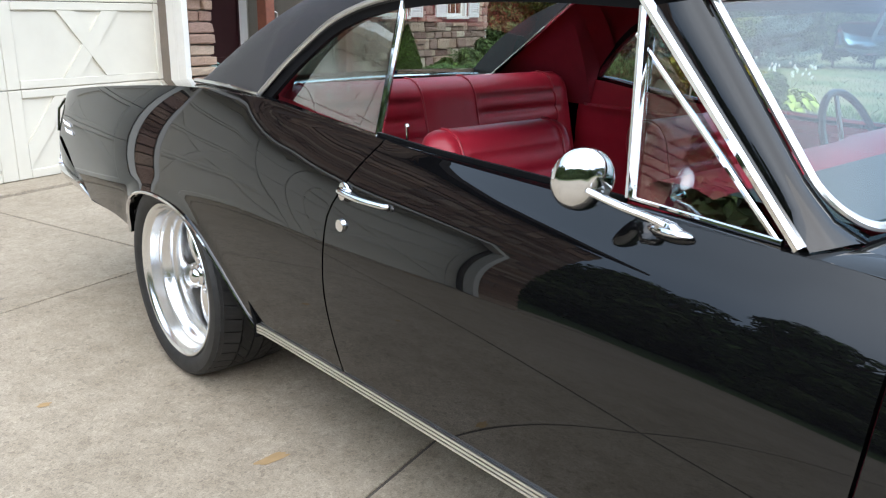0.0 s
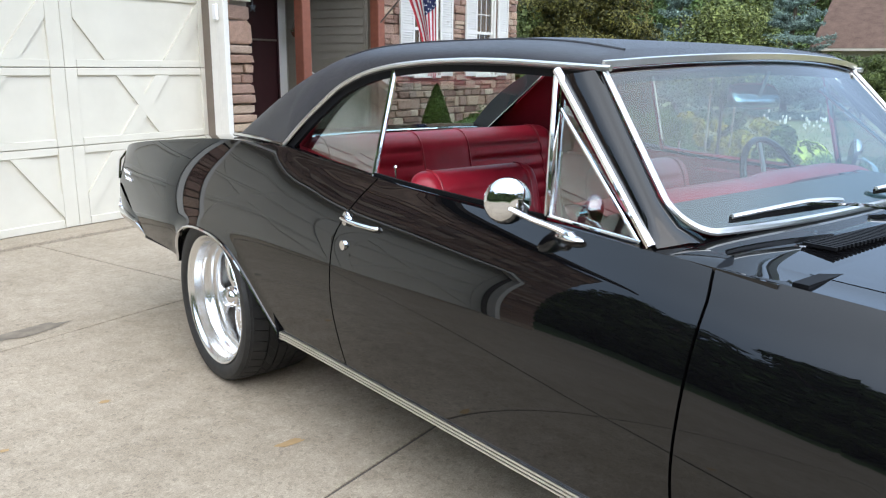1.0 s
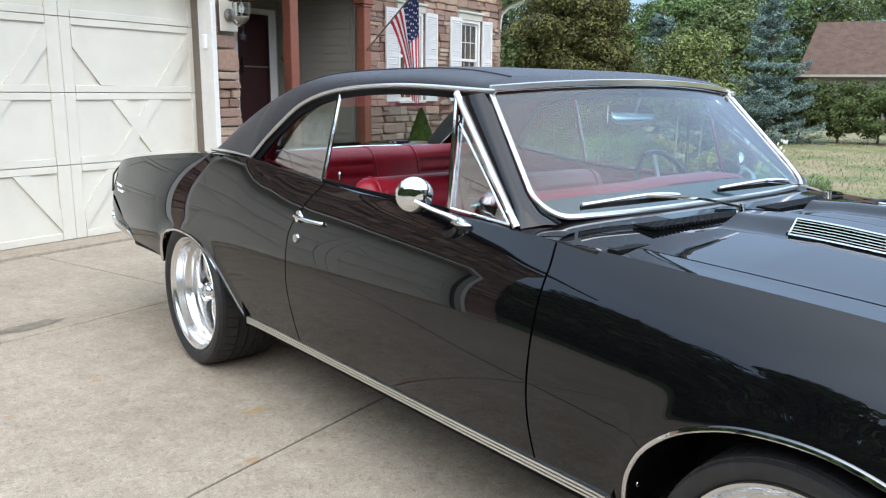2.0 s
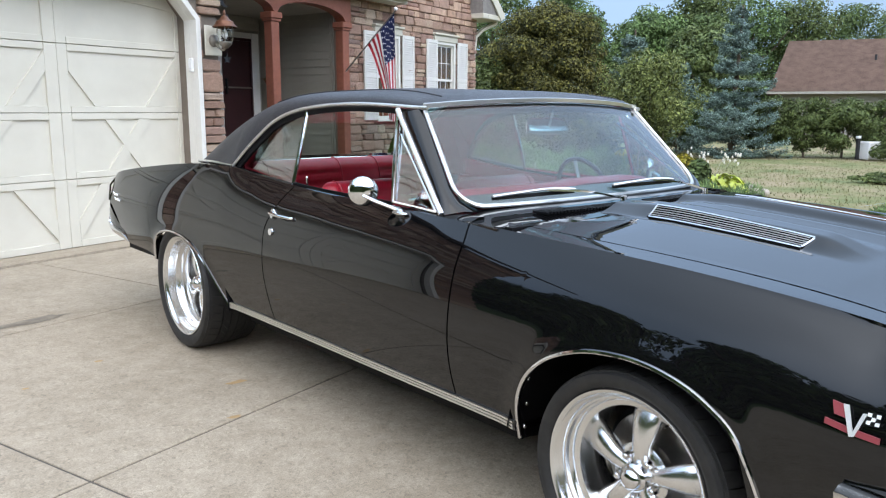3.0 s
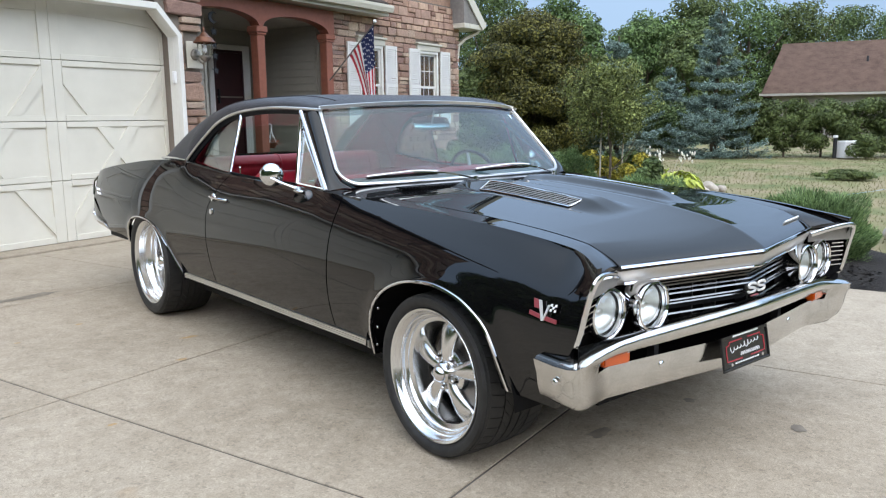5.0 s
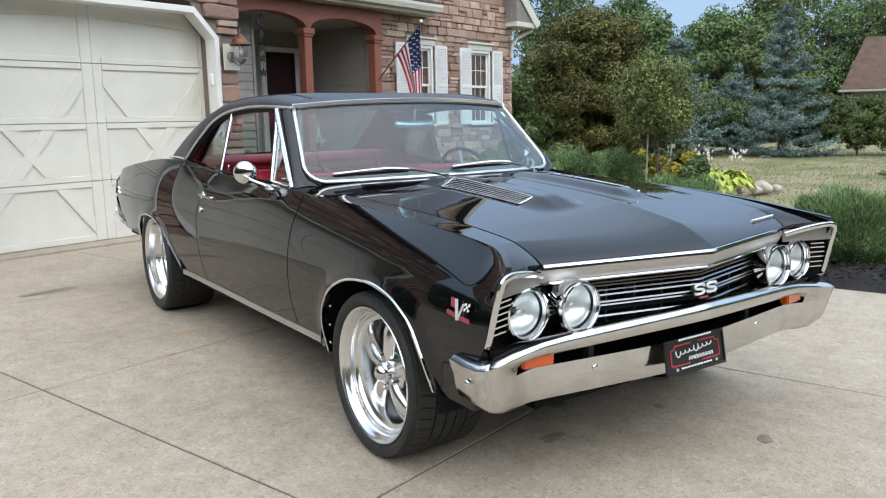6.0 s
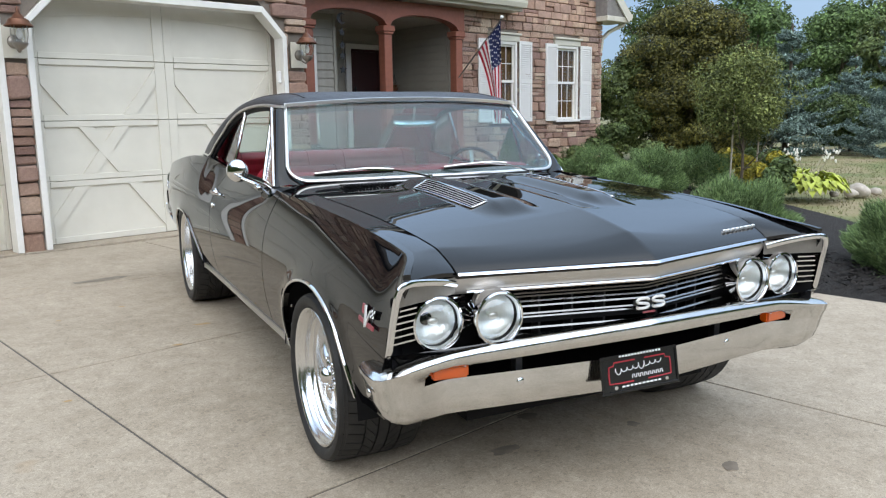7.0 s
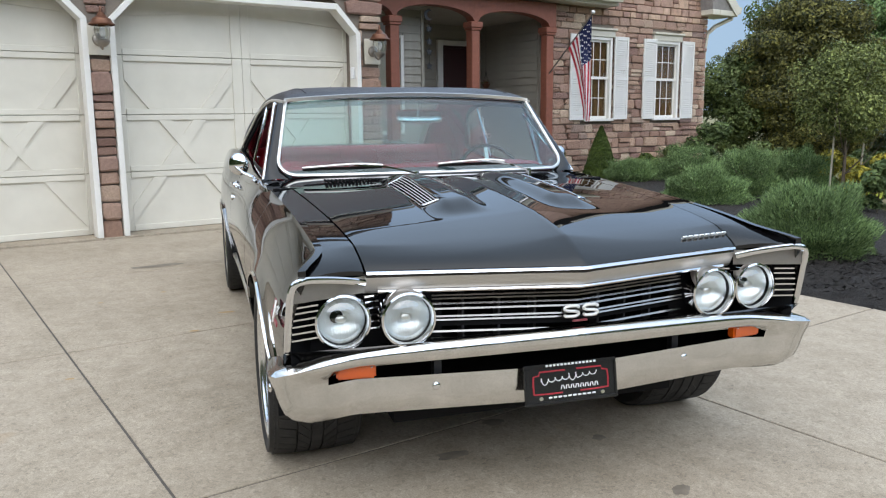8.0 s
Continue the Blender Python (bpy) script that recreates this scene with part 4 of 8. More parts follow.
# gable end at the house corner: boxed eave, rake board, downspout
bm = bmesh.new()
vv = [bm.verts.new(p) for p in ((7.86, VH + 0.03, 3.751), (12.28, VH + 0.03, 3.751), (10.07, VH + 0.03, 5.9), (7.86, VH + 0.3, 3.751), (12.28, VH + 0.3, 3.751), (10.07, VH + 0.3, 5.9))]
for q in ((0, 1, 2), (5, 4, 3), (0, 2, 5, 3), (1, 4, 5, 2), (0, 3, 4, 1)):
    bm.faces.new([vv[i] for i in q])
at_house(part("wall_gable", bm, STONE_FAR, None, "stone gable over the front windows", kind="structure", category="wall", smooth=0))
sheet([(12.93, VH - 0.35, 3.40), (12.93, 13, 3.40), (9.9, 13, 6.15), (9.9, VH - 0.35, 6.15)], 0.10, DARKSHINGLE, "roof_gable", "dark brown shingle gable roof", kind="structure", category="roof")
bm = bmesh.new()
sweep(bm, [(12.90, VH - 0.37, 3.34), (9.9, VH - 0.37, 6.06)], rect(0.03, 0.2))
at_house(part("trim_rake", bm, GUTTER, None, "tan rake board along the gable edge", kind="structure", category="trim", smooth=0))
bm = bmesh.new()
vv = [bm.verts.new(p) for p in ((12.05, VH - 0.34, 3.381), (12.88, VH - 0.34, 3.381), (12.05, VH - 0.34, 4.10), (12.05, VH + 0.03, 3.381), (12.88, VH + 0.03, 3.381), (12.05, VH + 0.03, 4.10))]
for q in ((0, 1, 2), (5, 4, 3), (0, 2, 5, 3), (1, 4, 5, 2), (0, 3, 4, 1)):
    bm.faces.new([vv[i] for i in q])
at_house(part("wall_eave", bm, simple("dark_grey_board", (0.22, 0.20, 0.185), 0.8, grain=15, vary=0.2), None, "grey boarded face of the eave return", kind="structure", category="wall", smooth=0))
bm = bmesh.new()
box(bm, 12.29, 12.88, VH - 0.35, VH + 0.25, 3.27, 3.38, bevel=0.01)
box(bm, 12.05, 12.289, VH - 0.35, VH + 0.0, 3.27, 3.38, bevel=0.01)
at_house(part("eave_return", bm, GUTTER, None, "boxed eave return at the house corner", kind="structure", category="trim", smooth=0))
dp = thing("downspout", "tan gutter end with a downspout elbow", "downspout")
bm = bmesh.new()
sweep(bm, [(12.94, VH - 0.36, 3.40), (12.94, 12.8, 3.40)], [(-0.06, -0.07), (0.05, -0.07), (0.08, 0.02), (0.08, 0.07), (-0.06, 0.07)])
part("trough", bm, GUTTER, dp, smooth=0)
bm = bmesh.new()
sweep(bm, [(12.92, VH - 0.2, 3.34), (12.88, VH - 0.2, 3.24), (12.58, VH - 0.02, 3.08), (12.42, VH + 0.06, 2.92), (12.36, VH + 0.08, 2.5), (12.36, VH + 0.08, 0.02)], rect(0.06, 0.08), up=(0, 1, 0))
part("pipe", bm, GUTTER, dp, smooth=0)
dp.matrix_basis = HOUSE

# flag on its bracket
fl = thing("flag", "cloth flag with stars and stripes on a slanted pole", "flag")
b0 = Vector((7.705, VH - 0.04, 1.93))
tip = Vector((7.718, 6.135, 2.93))
bm = bmesh.new()
cyl(bm, b0, tip, 0.013, n=10)
part("pole", bm, LAMPMETAL, fl)
bm = bmesh.new()
ball(bm, tip + Vector((0, 0, 0.02)), 0.032, n=12)
part("finial", bm, WHITEENAMEL, fl)
bm = bmesh.new()
box(bm, b0.x - 0.04, b0.x + 0.04, VH - 0.05, VH - 0.0, b0.z - 0.07, b0.z + 0.07, bevel=0.008)
part("bracket", bm, WHITEENAMEL, fl)
# the cloth hangs from the upper pole in folds
NS, NR = 26, 26
FL, FH = 1.84, 0.76
axis = (tip - b0).normalized()


def cloth(s, t):
    """s along the stripes away from the pole, t down from the tip along the pole."""
    p = tip - axis * (0.04 + t * FH)
    drop = Vector((-0.05, -0.03, -1.0)).normalized()
    q = p + drop * (s * FL * (0.98 - 0.30 * t))
    q += Vector((axis.x, axis.y, 0)) * (t * FH * 0.82 * min(1, s * 1.1) ** 0.8)
    q += Vector((0.9, 0.3, 0)) * (0.06 * math.sin(8.5 * t + 2.0 * s) * min(1, 2.5 * s))
    return q


def cloth_piece(name, s0, s1, t0, t1, mat, off=0.0):
    bm = bmesh.new()
    n, m = max(2, int(30 * (s1 - s0))), max(2, int(30 * (t1 - t0)))
    grid(bm, [[cloth(s, t) + Vector((0.0, -off, 0)) for t in spread(t0, t1, m + 1)] for s in spread(s0, s1, n + 1)])
    bmesh.ops.solidify(bm, geom=bm.faces[:], thickness=0.002)
    return part(name, bm, mat, fl)


FLAGRED, FLAGWHITE, FLAGBLUE = simple("flag_red", (0.60, 0.05, 0.07), 0.8, grain=300), simple("flag_white", (0.85, 0.83, 0.81), 0.8, grain=300), simple("flag_blue", (0.02, 0.03, 0.11), 0.8, grain=300)
for i in range(13):
    t0, t1 = i / 13, (i + 1) / 13
    cloth_piece("stripe", 0.40 if i < 7 else 0.0, 1.0, t0, t1, FLAGRED if i % 2 == 0 else FLAGWHITE)
cloth_piece("canton", 0.0, 0.40, 0.0, 7 / 13, FLAGBLUE)
starme = None
for r in range(7):
    for c in range(6):
        s, t = 0.035 + c * 0.066 + (0.02 if r % 2 else 0), 0.04 + r * 0.076
        p = cloth(s, t)
        for sg in (-1, 1):
            bm = bmesh.new()
            vs5 = []
            for i in range(10):
                a = math.pi / 2 + i * math.pi / 5
                rr = 0.022 if i % 2 == 0 else 0.009
                vs5.append(bm.verts.new(p + Vector((rr * math.cos(a) * 0.75, sg * 0.006, rr * math.sin(a)))))
            bm.faces.new(vs5)
            part("star", bm, FLAGWHITE, fl, smooth=0)
fl.matrix_basis = HOUSE

# hanging moon and stars
ch = thing("star_mobile", "hanging string of metal moon and star ornaments on the porch", "ornament")
bm = bmesh.new()
cyl(bm, (0, 0, -1.0), (0, 0, 0), 0.003, n=6)
part("cord", bm, DARKMETAL, ch)
for i, z in enumerate((-0.12, -0.34, -0.55, -0.72, -0.95)):
    bm = bmesh.new()
    n = 5
    if i == 0:
        pts = [(0.09 * math.cos(a), 0.09 * math.sin(a)) for a in spread(0.7, 5.6, 14)] + [(0.03 + 0.065 * math.cos(a), 0.065 * math.sin(a)) for a in spread(5.3, 1.0, 12)]
    else:
        pts = [((0.075 if j % 2 == 0 else 0.032) * math.cos(math.pi / 2 + j * math.pi / 5), (0.075 if j % 2 == 0 else 0.032) * math.sin(math.pi / 2 + j * math.pi / 5)) for j in range(10)]
    fvs = bm.faces.new([bm.verts.new((x, 0, y + z)) for x, y in pts])
    e = bmesh.ops.extrude_face_region(bm, geom=[fvs])
    bmesh.ops.translate(bm, verts=[v for v in e["geom"] if isinstance(v, bmesh.types.BMVert)], vec=(0, 0.012, 0))
    part("moon" if i == 0 else "star", bm, DARKMETAL, ch, smooth=0)
ch.matrix_basis = HOUSE @ Matrix.Translation((5.18, VH + 0.1, 3.0))
# hanging flower basket
hb = thing("hanging_basket", "hanging metal basket with small red flowers on the porch", "hanging basket")
bm = bmesh.new()
for i in range(4):
    a = i * math.pi / 2 + 0.4
    sweep(bm, [(0, 0, 0), (0.04 * math.cos(a), 0.04 * math.sin(a), -0.2), (0.15 * math.cos(a), 0.15 * math.sin(a), -0.5)], ring(0.006, 6))
part("hanger", bm, DARKMETAL, hb)
bm = bmesh.new()
lathe(bm, [(0.001, -0.66), (0.08, -0.65), (0.13, -0.58), (0.16, -0.5), (0.15, -0.5), (0.001, -0.52)], 20, "Z")
part("bowl", bm, COPPER, hb)
bm = bmesh.new()
for i in range(160):
    c = Vector((rnd.gauss(0, 0.08), rnd.gauss(0, 0.08), -0.48 + abs(rnd.gauss(0, 0.04))))
    r = 0.03
    d = Vector((rnd.uniform(-1, 1), rnd.uniform(-1, 1), rnd.uniform(-1, 1))).normalized()
    e = d.orthogonal().normalized()
    bm.faces.new([bm.verts.new(c + v) for v in (d * r, e * r * 0.5, -d * r, -e * r * 0.5)])
part("flowers", bm, leafmat("red_orange_flowers", (0.3, 0.03, 0.02), (0.10, 0.12, 0.03)), hb, kind="stuff", smooth=0)
hb.matrix_basis = HOUSE @ Matrix.Translation((7.62, 9.0, 2.12)) @ Matrix.Diagonal((0.55, 0.55, 0.55, 1))
bm = bmesh.new()
cyl(bm, (0, 0, 0), (0, 0, 1.6), 0.005, n=6)
part("cord", bm, DARKMETAL, hb)
# small basket on an iron hook at the porch post
pb = thing("hook_basket", "small flower basket on white cords hung from a post hook", "hanging basket")
bm = bmesh.new()
sweep(bm, spline([(-0.135, 0, -0.02), (-0.07, 0, 0.035), (0, 0, 0.02), (0.012, 0, -0.012), (-0.004, 0, -0.03)], 6), ring(0.007, 8), up=(0, 1, 0))
part("hook", bm, WHITEENAMEL, pb, "curved pale iron hook")
for i in range(4):
    a = i * math.pi / 2 + 0.3
    bm = bmesh.new()
    sweep(bm, [(0, 0, -0.03), (0.015 * math.cos(a), 0.015 * math.sin(a), -0.12), (0.085 * math.cos(a), 0.085 * math.sin(a), -0.29)], ring(0.006, 6), up=(0.1, 1, 0))
    part("cord", bm, WHITEENAMEL, pb)
bm = bmesh.new()
lathe(bm, [(0.001, -0.38), (0.05, -0.375), (0.08, -0.33), (0.092, -0.285), (0.086, -0.285), (0.001, -0.30)], 18, "Z")
part("bowl", bm, COPPER, pb)
bm = bmesh.new()
for i in range(150):
    c = Vector((rnd.gauss(0.01, 0.065), rnd.gauss(0, 0.06), -0.285 + rnd.gauss(0.01, 0.03)))
    d = Vector((rnd.uniform(-1, 1), rnd.uniform(-1, 1), rnd.uniform(-1, 1))).normalized()
    e = d.orthogonal().normalized()
    bm.faces.new([bm.verts.new(c + v) for v in (d * 0.02, e * 0.011, -d * 0.02, -e * 0.011)])
part("flowers", bm, leafmat("rust_flowers", (0.16, 0.05, 0.03), (0.30, 0.09, 0.05)), pb, kind="stuff", smooth=0)
pb.matrix_basis = HOUSE @ Matrix.Translation((6.235, VH, 1.15))


# ---- the car: nose toward -y, passenger side toward -x ----
car = thing("car", "black two-door muscle car with vinyl roof and red interior", "car")
SHX = curve([(-2.21, 0.850), (-2.16, 0.822), (-2.10, 0.788), (-2.04, 0.771), (-1.8, 0.774), (-1.4, 0.779), (-1.0, 0.787), (-0.756, 0.797), (-0.6, 0.802), (0, 0.79), (0.49, 0.776), (0.75, 0.786), (1.02, 0.81), (1.45, 0.832), (2.0, 0.84), (2.5, 0.832), (2.70, 0.815), (2.79, 0.80)])
SHZ = curve([(-2.21, 0.775), (-2.16, 0.802), (-2.08, 0.830), (-1.95, 0.856), (-1.75, 0.879), (-1.5, 0.897), (-1.0, 0.920), (-0.756, 0.930), (-0.6, 0.935), (0, 0.946), (0.3, 0.954), (0.49, 0.965), (0.75, 0.99), (1.02, 1.018), (1.3, 1.018), (1.45, 1.012), (2.0, 0.968), (2.5, 0.915), (2.68, 0.888), (2.75, 0.868), (2.79, 0.84)])
XM = curve([(-2.2, 0.885), (-1.9, 0.897), (-1.45, 0.904), (-0.9, 0.903), (-0.4, 0.905), (0.2, 0.904), (0.6, 0.905), (1.0, 0.910), (1.46, 0.918), (1.9, 0.911), (2.4, 0.886), (2.79, 0.855)])
PW = curve([(-2.2, 1.9), (-1.8, 2.2), (-1.4, 2.35), (-0.75, 2.5), (-0.2, 2.7), (1.0, 2.7), (2.0, 2.3), (2.8, 2.2)])
ZW = 0.60


def side_x(y, z):
    """Half width of the body side at station y and height z, with a small flare round the wheel openings."""
    xs, zs, xm = SHX(y), SHZ(y), XM(y)
    dd = float(((RIM[:, 0] - y) ** 2 + (RIM[:, 1] - z) ** 2).min())
    xm += (0.012 if y < 0 else 0.006) * math.exp(-dd / (0.0022 if y < 0 else 0.0009))
    if z >= ZW:
        t = min(1.0, (z - ZW) / (zs - ZW))
        return xm - (xm - xs) * t ** PW(y)
    t = (ZW - z) / (ZW - 0.25)
    return xm - 0.066 * t ** 1.8


ARCH_F = [(-1.066, 0.30), (-1.074, 0.40), (-1.095, 0.47), (-1.14, 0.54), (-1.22, 0.605), (-1.332, 0.65), (-1.45, 0.666), (-1.55, 0.662), (-1.647, 0.640), (-1.72, 0.606), (-1.783, 0.556), (-1.83, 0.46), (-1.862, 0.354)]
ARCH_R = [(0.935, 0.318), (0.985, 0.37), (1.04, 0.432), (1.112, 0.502), (1.22, 0.578), (1.35, 0.625), (1.5, 0.640), (1.63, 0.632), (1.73, 0.605), (1.795, 0.56), (1.825, 0.50), (1.84, 0.44)]
ROCK = 0.345


def polyfun(pts):
    xs, zs = [p[0] for p in pts], [p[1] for p in pts]
    o = sorted(zip(xs, zs))
    return lambda y: float(np.interp(y, [p[0] for p in o], [p[1] for p in o]))


def fine(pts, n=6):
    return [(p.x, p.y) for p in spline([(a, b, 0) for a, b in pts], n)]


AF, AR = fine(ARCH_F), fine(ARCH_R)
RIM = np.array(AF + AR)


def side_panel(name, s, ys, bottom, top, front=None, rear=None, rows=26, label=""):
    """A body side panel between a bottom and a top line; front and rear bend its end edges."""
    bm = bmesh.new()
    y0, y1 = ys[0], ys[-1]
    cols = []
    for y in ys:
        zb, zt = bottom(y), top(y)
        k = (y - y0) / (y1 - y0)
        col = []
        for i in range(rows + 1):
            q = i / rows
            q = q if q < 0.5 else 0.5 + 0.5 * (1 - (1 - (q - 0.5) * 2) ** 1.35)
            z = lerp(zb, zt, q)
            yy = y
            if front:
                yy += (front(z) - y0) * (1 - k) ** 3
            if rear:
                yy += (rear(z) - y1) * k ** 3
            col.append((s * side_x(yy, z), yy, z))
        cols.append(col)
    grid(bm, cols, flip=s > 0)
    rim_flange(bm, Vector((-s * 0.022, 0, 0)))
    return part(name, bm, PAINT, car, label, smooth=40)


def merge(*lists):
    out = sorted({round(v, 4) for l in lists for v in l})
    return [v for i, v in enumerate(out) if i == 0 or v - out[i - 1] > 0.0008]


DF = curve([(0.3, -0.772), (0.5, -0.757), (0.75, -0.768), (0.86, -0.768), (0.93, -0.752)])
DR = curve([(0.3, 0.478), (0.45, 0.50), (0.63, 0.522), (0.76, 0.522), (0.86, 0.487), (0.97, 0.430)])
GAP = 0.0035
FEDGE = curve([(0.35, -2.05), (0.5, -2.10), (0.58, -2.152), (0.70, -2.175), (0.80, -2.198)])
for s in (-1, 1):
    arch = polyfun(AF)

    def fb(y):
        if y > -1.066:
            return ROCK if y > -1.055 else 0.305
        if y < -1.862:
            return lerp(0.354, 0.345, (y + 1.862) / -0.2)
        return arch(y)

    ys = merge(spread(-2.13, -1.9, 10), [p[0] for p in AF], spread(-1.05, -0.77, 10))
    side_panel("front_fender", s, ys, fb, lambda y: SHZ(y) - 0.0, front=lambda z: FEDGE(z), rear=lambda z: DF(z) - GAP)
    side_panel("door", s, spread(-0.76, 0.5, 46), lambda y: ROCK, SHZ, front=lambda z: DF(z) + GAP, rear=lambda z: DR(z) - GAP)
    archr = polyfun(AR)

    def qb(y):
        if y < 0.935:
            return ROCK if y < 0.90 else lerp(ROCK, 0.33, (y - 0.9) / 0.035)
        if y > 1.84:
            return curve([(1.84, 0.455), (2.02, 0.472), (2.35, 0.468), (2.6, 0.52), (2.79, 0.60)])(y)
        return archr(y)

    ys = merge(spread(0.5, 0.93, 14), [p[0] for p in AR], spread(1.845, 2.6, 22), spread(2.62, 2.785, 10))
    side_panel("quarter_panel", s, ys, qb, SHZ, front=lambda z: DR(z) + GAP)
    # chrome lips round the wheel openings
    for nm, ap in (("wheel_lip", AF), ("wheel_lip", AR)):
        bm = bmesh.new()
        sweep(bm, [(s * (side_x(y, z) + 0.003), y, z + 0.002) for y, z in ap], [(-0.006, -0.004), (0.005, -0.004), (0.006, 0.002), (0.002, 0.005), (-0.004, 0.003)] if s < 0 else [(0.006, -0.004), (-0.005, -0.004), (-0.006, 0.002), (-0.002, 0.005), (0.004, 0.003)], up=(s, 0, 0))
        bmesh.ops.recalc_face_normals(bm, faces=bm.faces[:])
        part(nm, bm, CHROME, car, "chrome wheel opening trim")
    # ribbed rocker moulding
    rk = None
    bm = bmesh.new()
    prof = []
    for i in range(3):
        z = 0.352 - i * 0.010
        prof += [(0.012, z), (0.012, z - 0.006), (0.006, z - 0.0075), (0.006, z - 0.0095)]
    prof = [(0.0, 0.354), *prof, (0.0, 0.3215)]
    rows = []
    for y in spread(-1.05, 0.925, 60):
        x = side_x(y, 0.33) + 0.001
        rows.append([(s * (x + d), y, z) for d, z in prof])
    vs = grid(bm, rows, flip=s < 0)
    bm.faces.new(vs[0]), bm.faces.new(vs[-1][::-1])
    bmesh.ops.recalc_face_normals(bm, faces=bm.faces[:])
    part("rocker_moulding", bm, STAINLESS, car, "ribbed bright rocker moulding", smooth=0)
    bm = bmesh.new()
    grid(bm, [[(s * (side_x(y, 0.322) - 0.002), y, 0.322), (s * (side_x(y, 0.3) - 0.05), y, 0.285), (s * 0.6, y, 0.24)] for y in spread(-1.05, 0.92, 12)], flip=s > 0)
    part("rocker_sill", bm, GRILLBLACK, car, "black underside of the sill")

# floor pan, firewall, wheel wells
bm = bmesh.new()
box(bm, -0.74, 0.74, -0.95, 1.0, 0.22, 0.26)
box(bm, -0.52, 0.52, -1.95, -0.951, 0.24, 0.30)
box(bm, -0.52, 0.52, 1.001, 1.9, 0.30, 0.36)
box(bm, -0.8, 0.8, 1.901, 2.6, 0.40, 0.46)
# unseen box, added to keep light off the ground under the bumper
box(bm, -0.60, 0.60, -2.03, -1.951, 0.31, 0.43)
part("floor_pan", bm, GRILLBLACK, car, "black underbody with an unseen light-blocking front box", smooth=0)
for s in (-1, 1):
    for c, r, lim in ((-1.46, 0.44, (0.12, math.pi - 0.05)), (1.42, 0.50, (0.45, math.pi - 0.12))):
        bm = bmesh.new()
        zc = 0.27 if c < 0 else 0.26
        xo = 0.885 if c < 0 else 0.89
        arcp = [(c + r * math.cos(a), zc + (r * 0.98 if c < 0 else r * 0.86) * math.sin(a)) for a in spread(*lim, 24)]
        grid(bm, [[(s * x, y, z) for y, z in arcp] for x in (xo, 0.70, 0.52)], flip=s < 0)
        vs = [bm.verts.new((s * 0.519, y, z)) for y, z in arcp]
        bm.faces.new(vs if s > 0 else vs[::-1])
        part("wheel_well", bm, GRILLBLACK, car, "black inner wheel well")
        if c < 0:
            for y, z in ((-1.095, 0.50), (-1.088, 0.42), (-1.083, 0.345)):
                bm = bmesh.new()
                ball(bm, (s * 0.868, y - 0.005, z), 0.007, sy=0.6, n=10)
                part("bolt", bm, CHROME, car)

# ---- top surfaces: cowl, hood, fender tops, deck ----
HX = curve([(-2.2, 0.636), (-1.6, 0.668), (-0.93, 0.70)])
ZC = curve([(-2.28, 0.772), (-2.24, 0.80), (-2.17, 0.826), (-2.05, 0.850), (-1.9, 0.872), (-1.6, 0.905), (-1.2, 0.935), (-0.93, 0.950), (-0.6, 0.965)])


def front_edge(x):
    x = abs(x)
    return -2.262 + 0.226 * x if x < 0.64 else lerp(-2.117, -2.20, (x - 0.64) / 0.218)


def top_z(x, y):
    """Height of the hood and fender tops."""
    ax = abs(x)
    xs = SHX(y)
    zs = SHZ(y)
    edge = front_edge(x)
    # distance behind the front edge sets the roll-over of the nose
    d = y - edge
    base = curve_hood(d - 2.262)
    k = min(1.0, ax / xs)
    z = base * (1 - k ** 2.2) + min(zs, base + 0.02) * k ** 2.2 if d > 0.12 else base
    if 0.0 <= d <= 0.12:
        w = d / 0.12
        full = base * (1 - k ** 2.2) + min(zs, base + 0.02) * k ** 2.2
        z = lerp(base, full, w * w)
    return z


curve_hood = ZC


def hood_z(x, y):
    z = top_z(x, y)
    ax = abs(x)
    # centre peak and twin raised bulges
    fade = max(0.0, min(1.0, (y + 2.2) / 0.35))
    crest = max(0.0, min(1.0, (y + 2.262) / 0.14))
    z += 0.020 * math.exp(-ax / 0.17) * crest * max(0, min(1, (-0.95 - y) / 0.1))
    z += 0.014 * max(0, 1 - (ax / 0.68) ** 2) * fade * max(0.0, min(1.0, (-0.95 - y) / 0.25))
    # each bulge climbs steeply from its outer side under the louvre and falls away gently to the middle
    out = max(0.0, min(1.0, (0.335 - ax) / 0.085))
    inn = max(0.0, min(1.0, (ax - 0.10) / 0.08))
    b = out ** 1.2 * inn * inn * (3 - 2 * inn)
    f = max(0.0, min(1.0, (y + 1.81) / 0.16))
    f = f * f * (3 - 2 * f)
    z += 0.030 * b * f
    return z


# hood
bm = bmesh.new()
rows = []
nx = 121
xsn = spread(-1, 1, nx)
for i in range(91):
    t = (i / 90) ** 1.35
    row = []
    for u in xsn:
        yf = front_edge(u * 0.636)
        yb = -0.935 + 0.045 * u * u
        y = lerp(yf, yb, t)
        x = u * (HX(y) - 0.003)
        row.append((x, y, hood_z(x, y)))
    rows.append(row)
grid(bm, rows)
rim_flange(bm, Vector((0, 0, -0.02)))
hood = part("hood", bm, PAINT, car, "black hood with a centre peak and twin raised bulges", smooth=40)

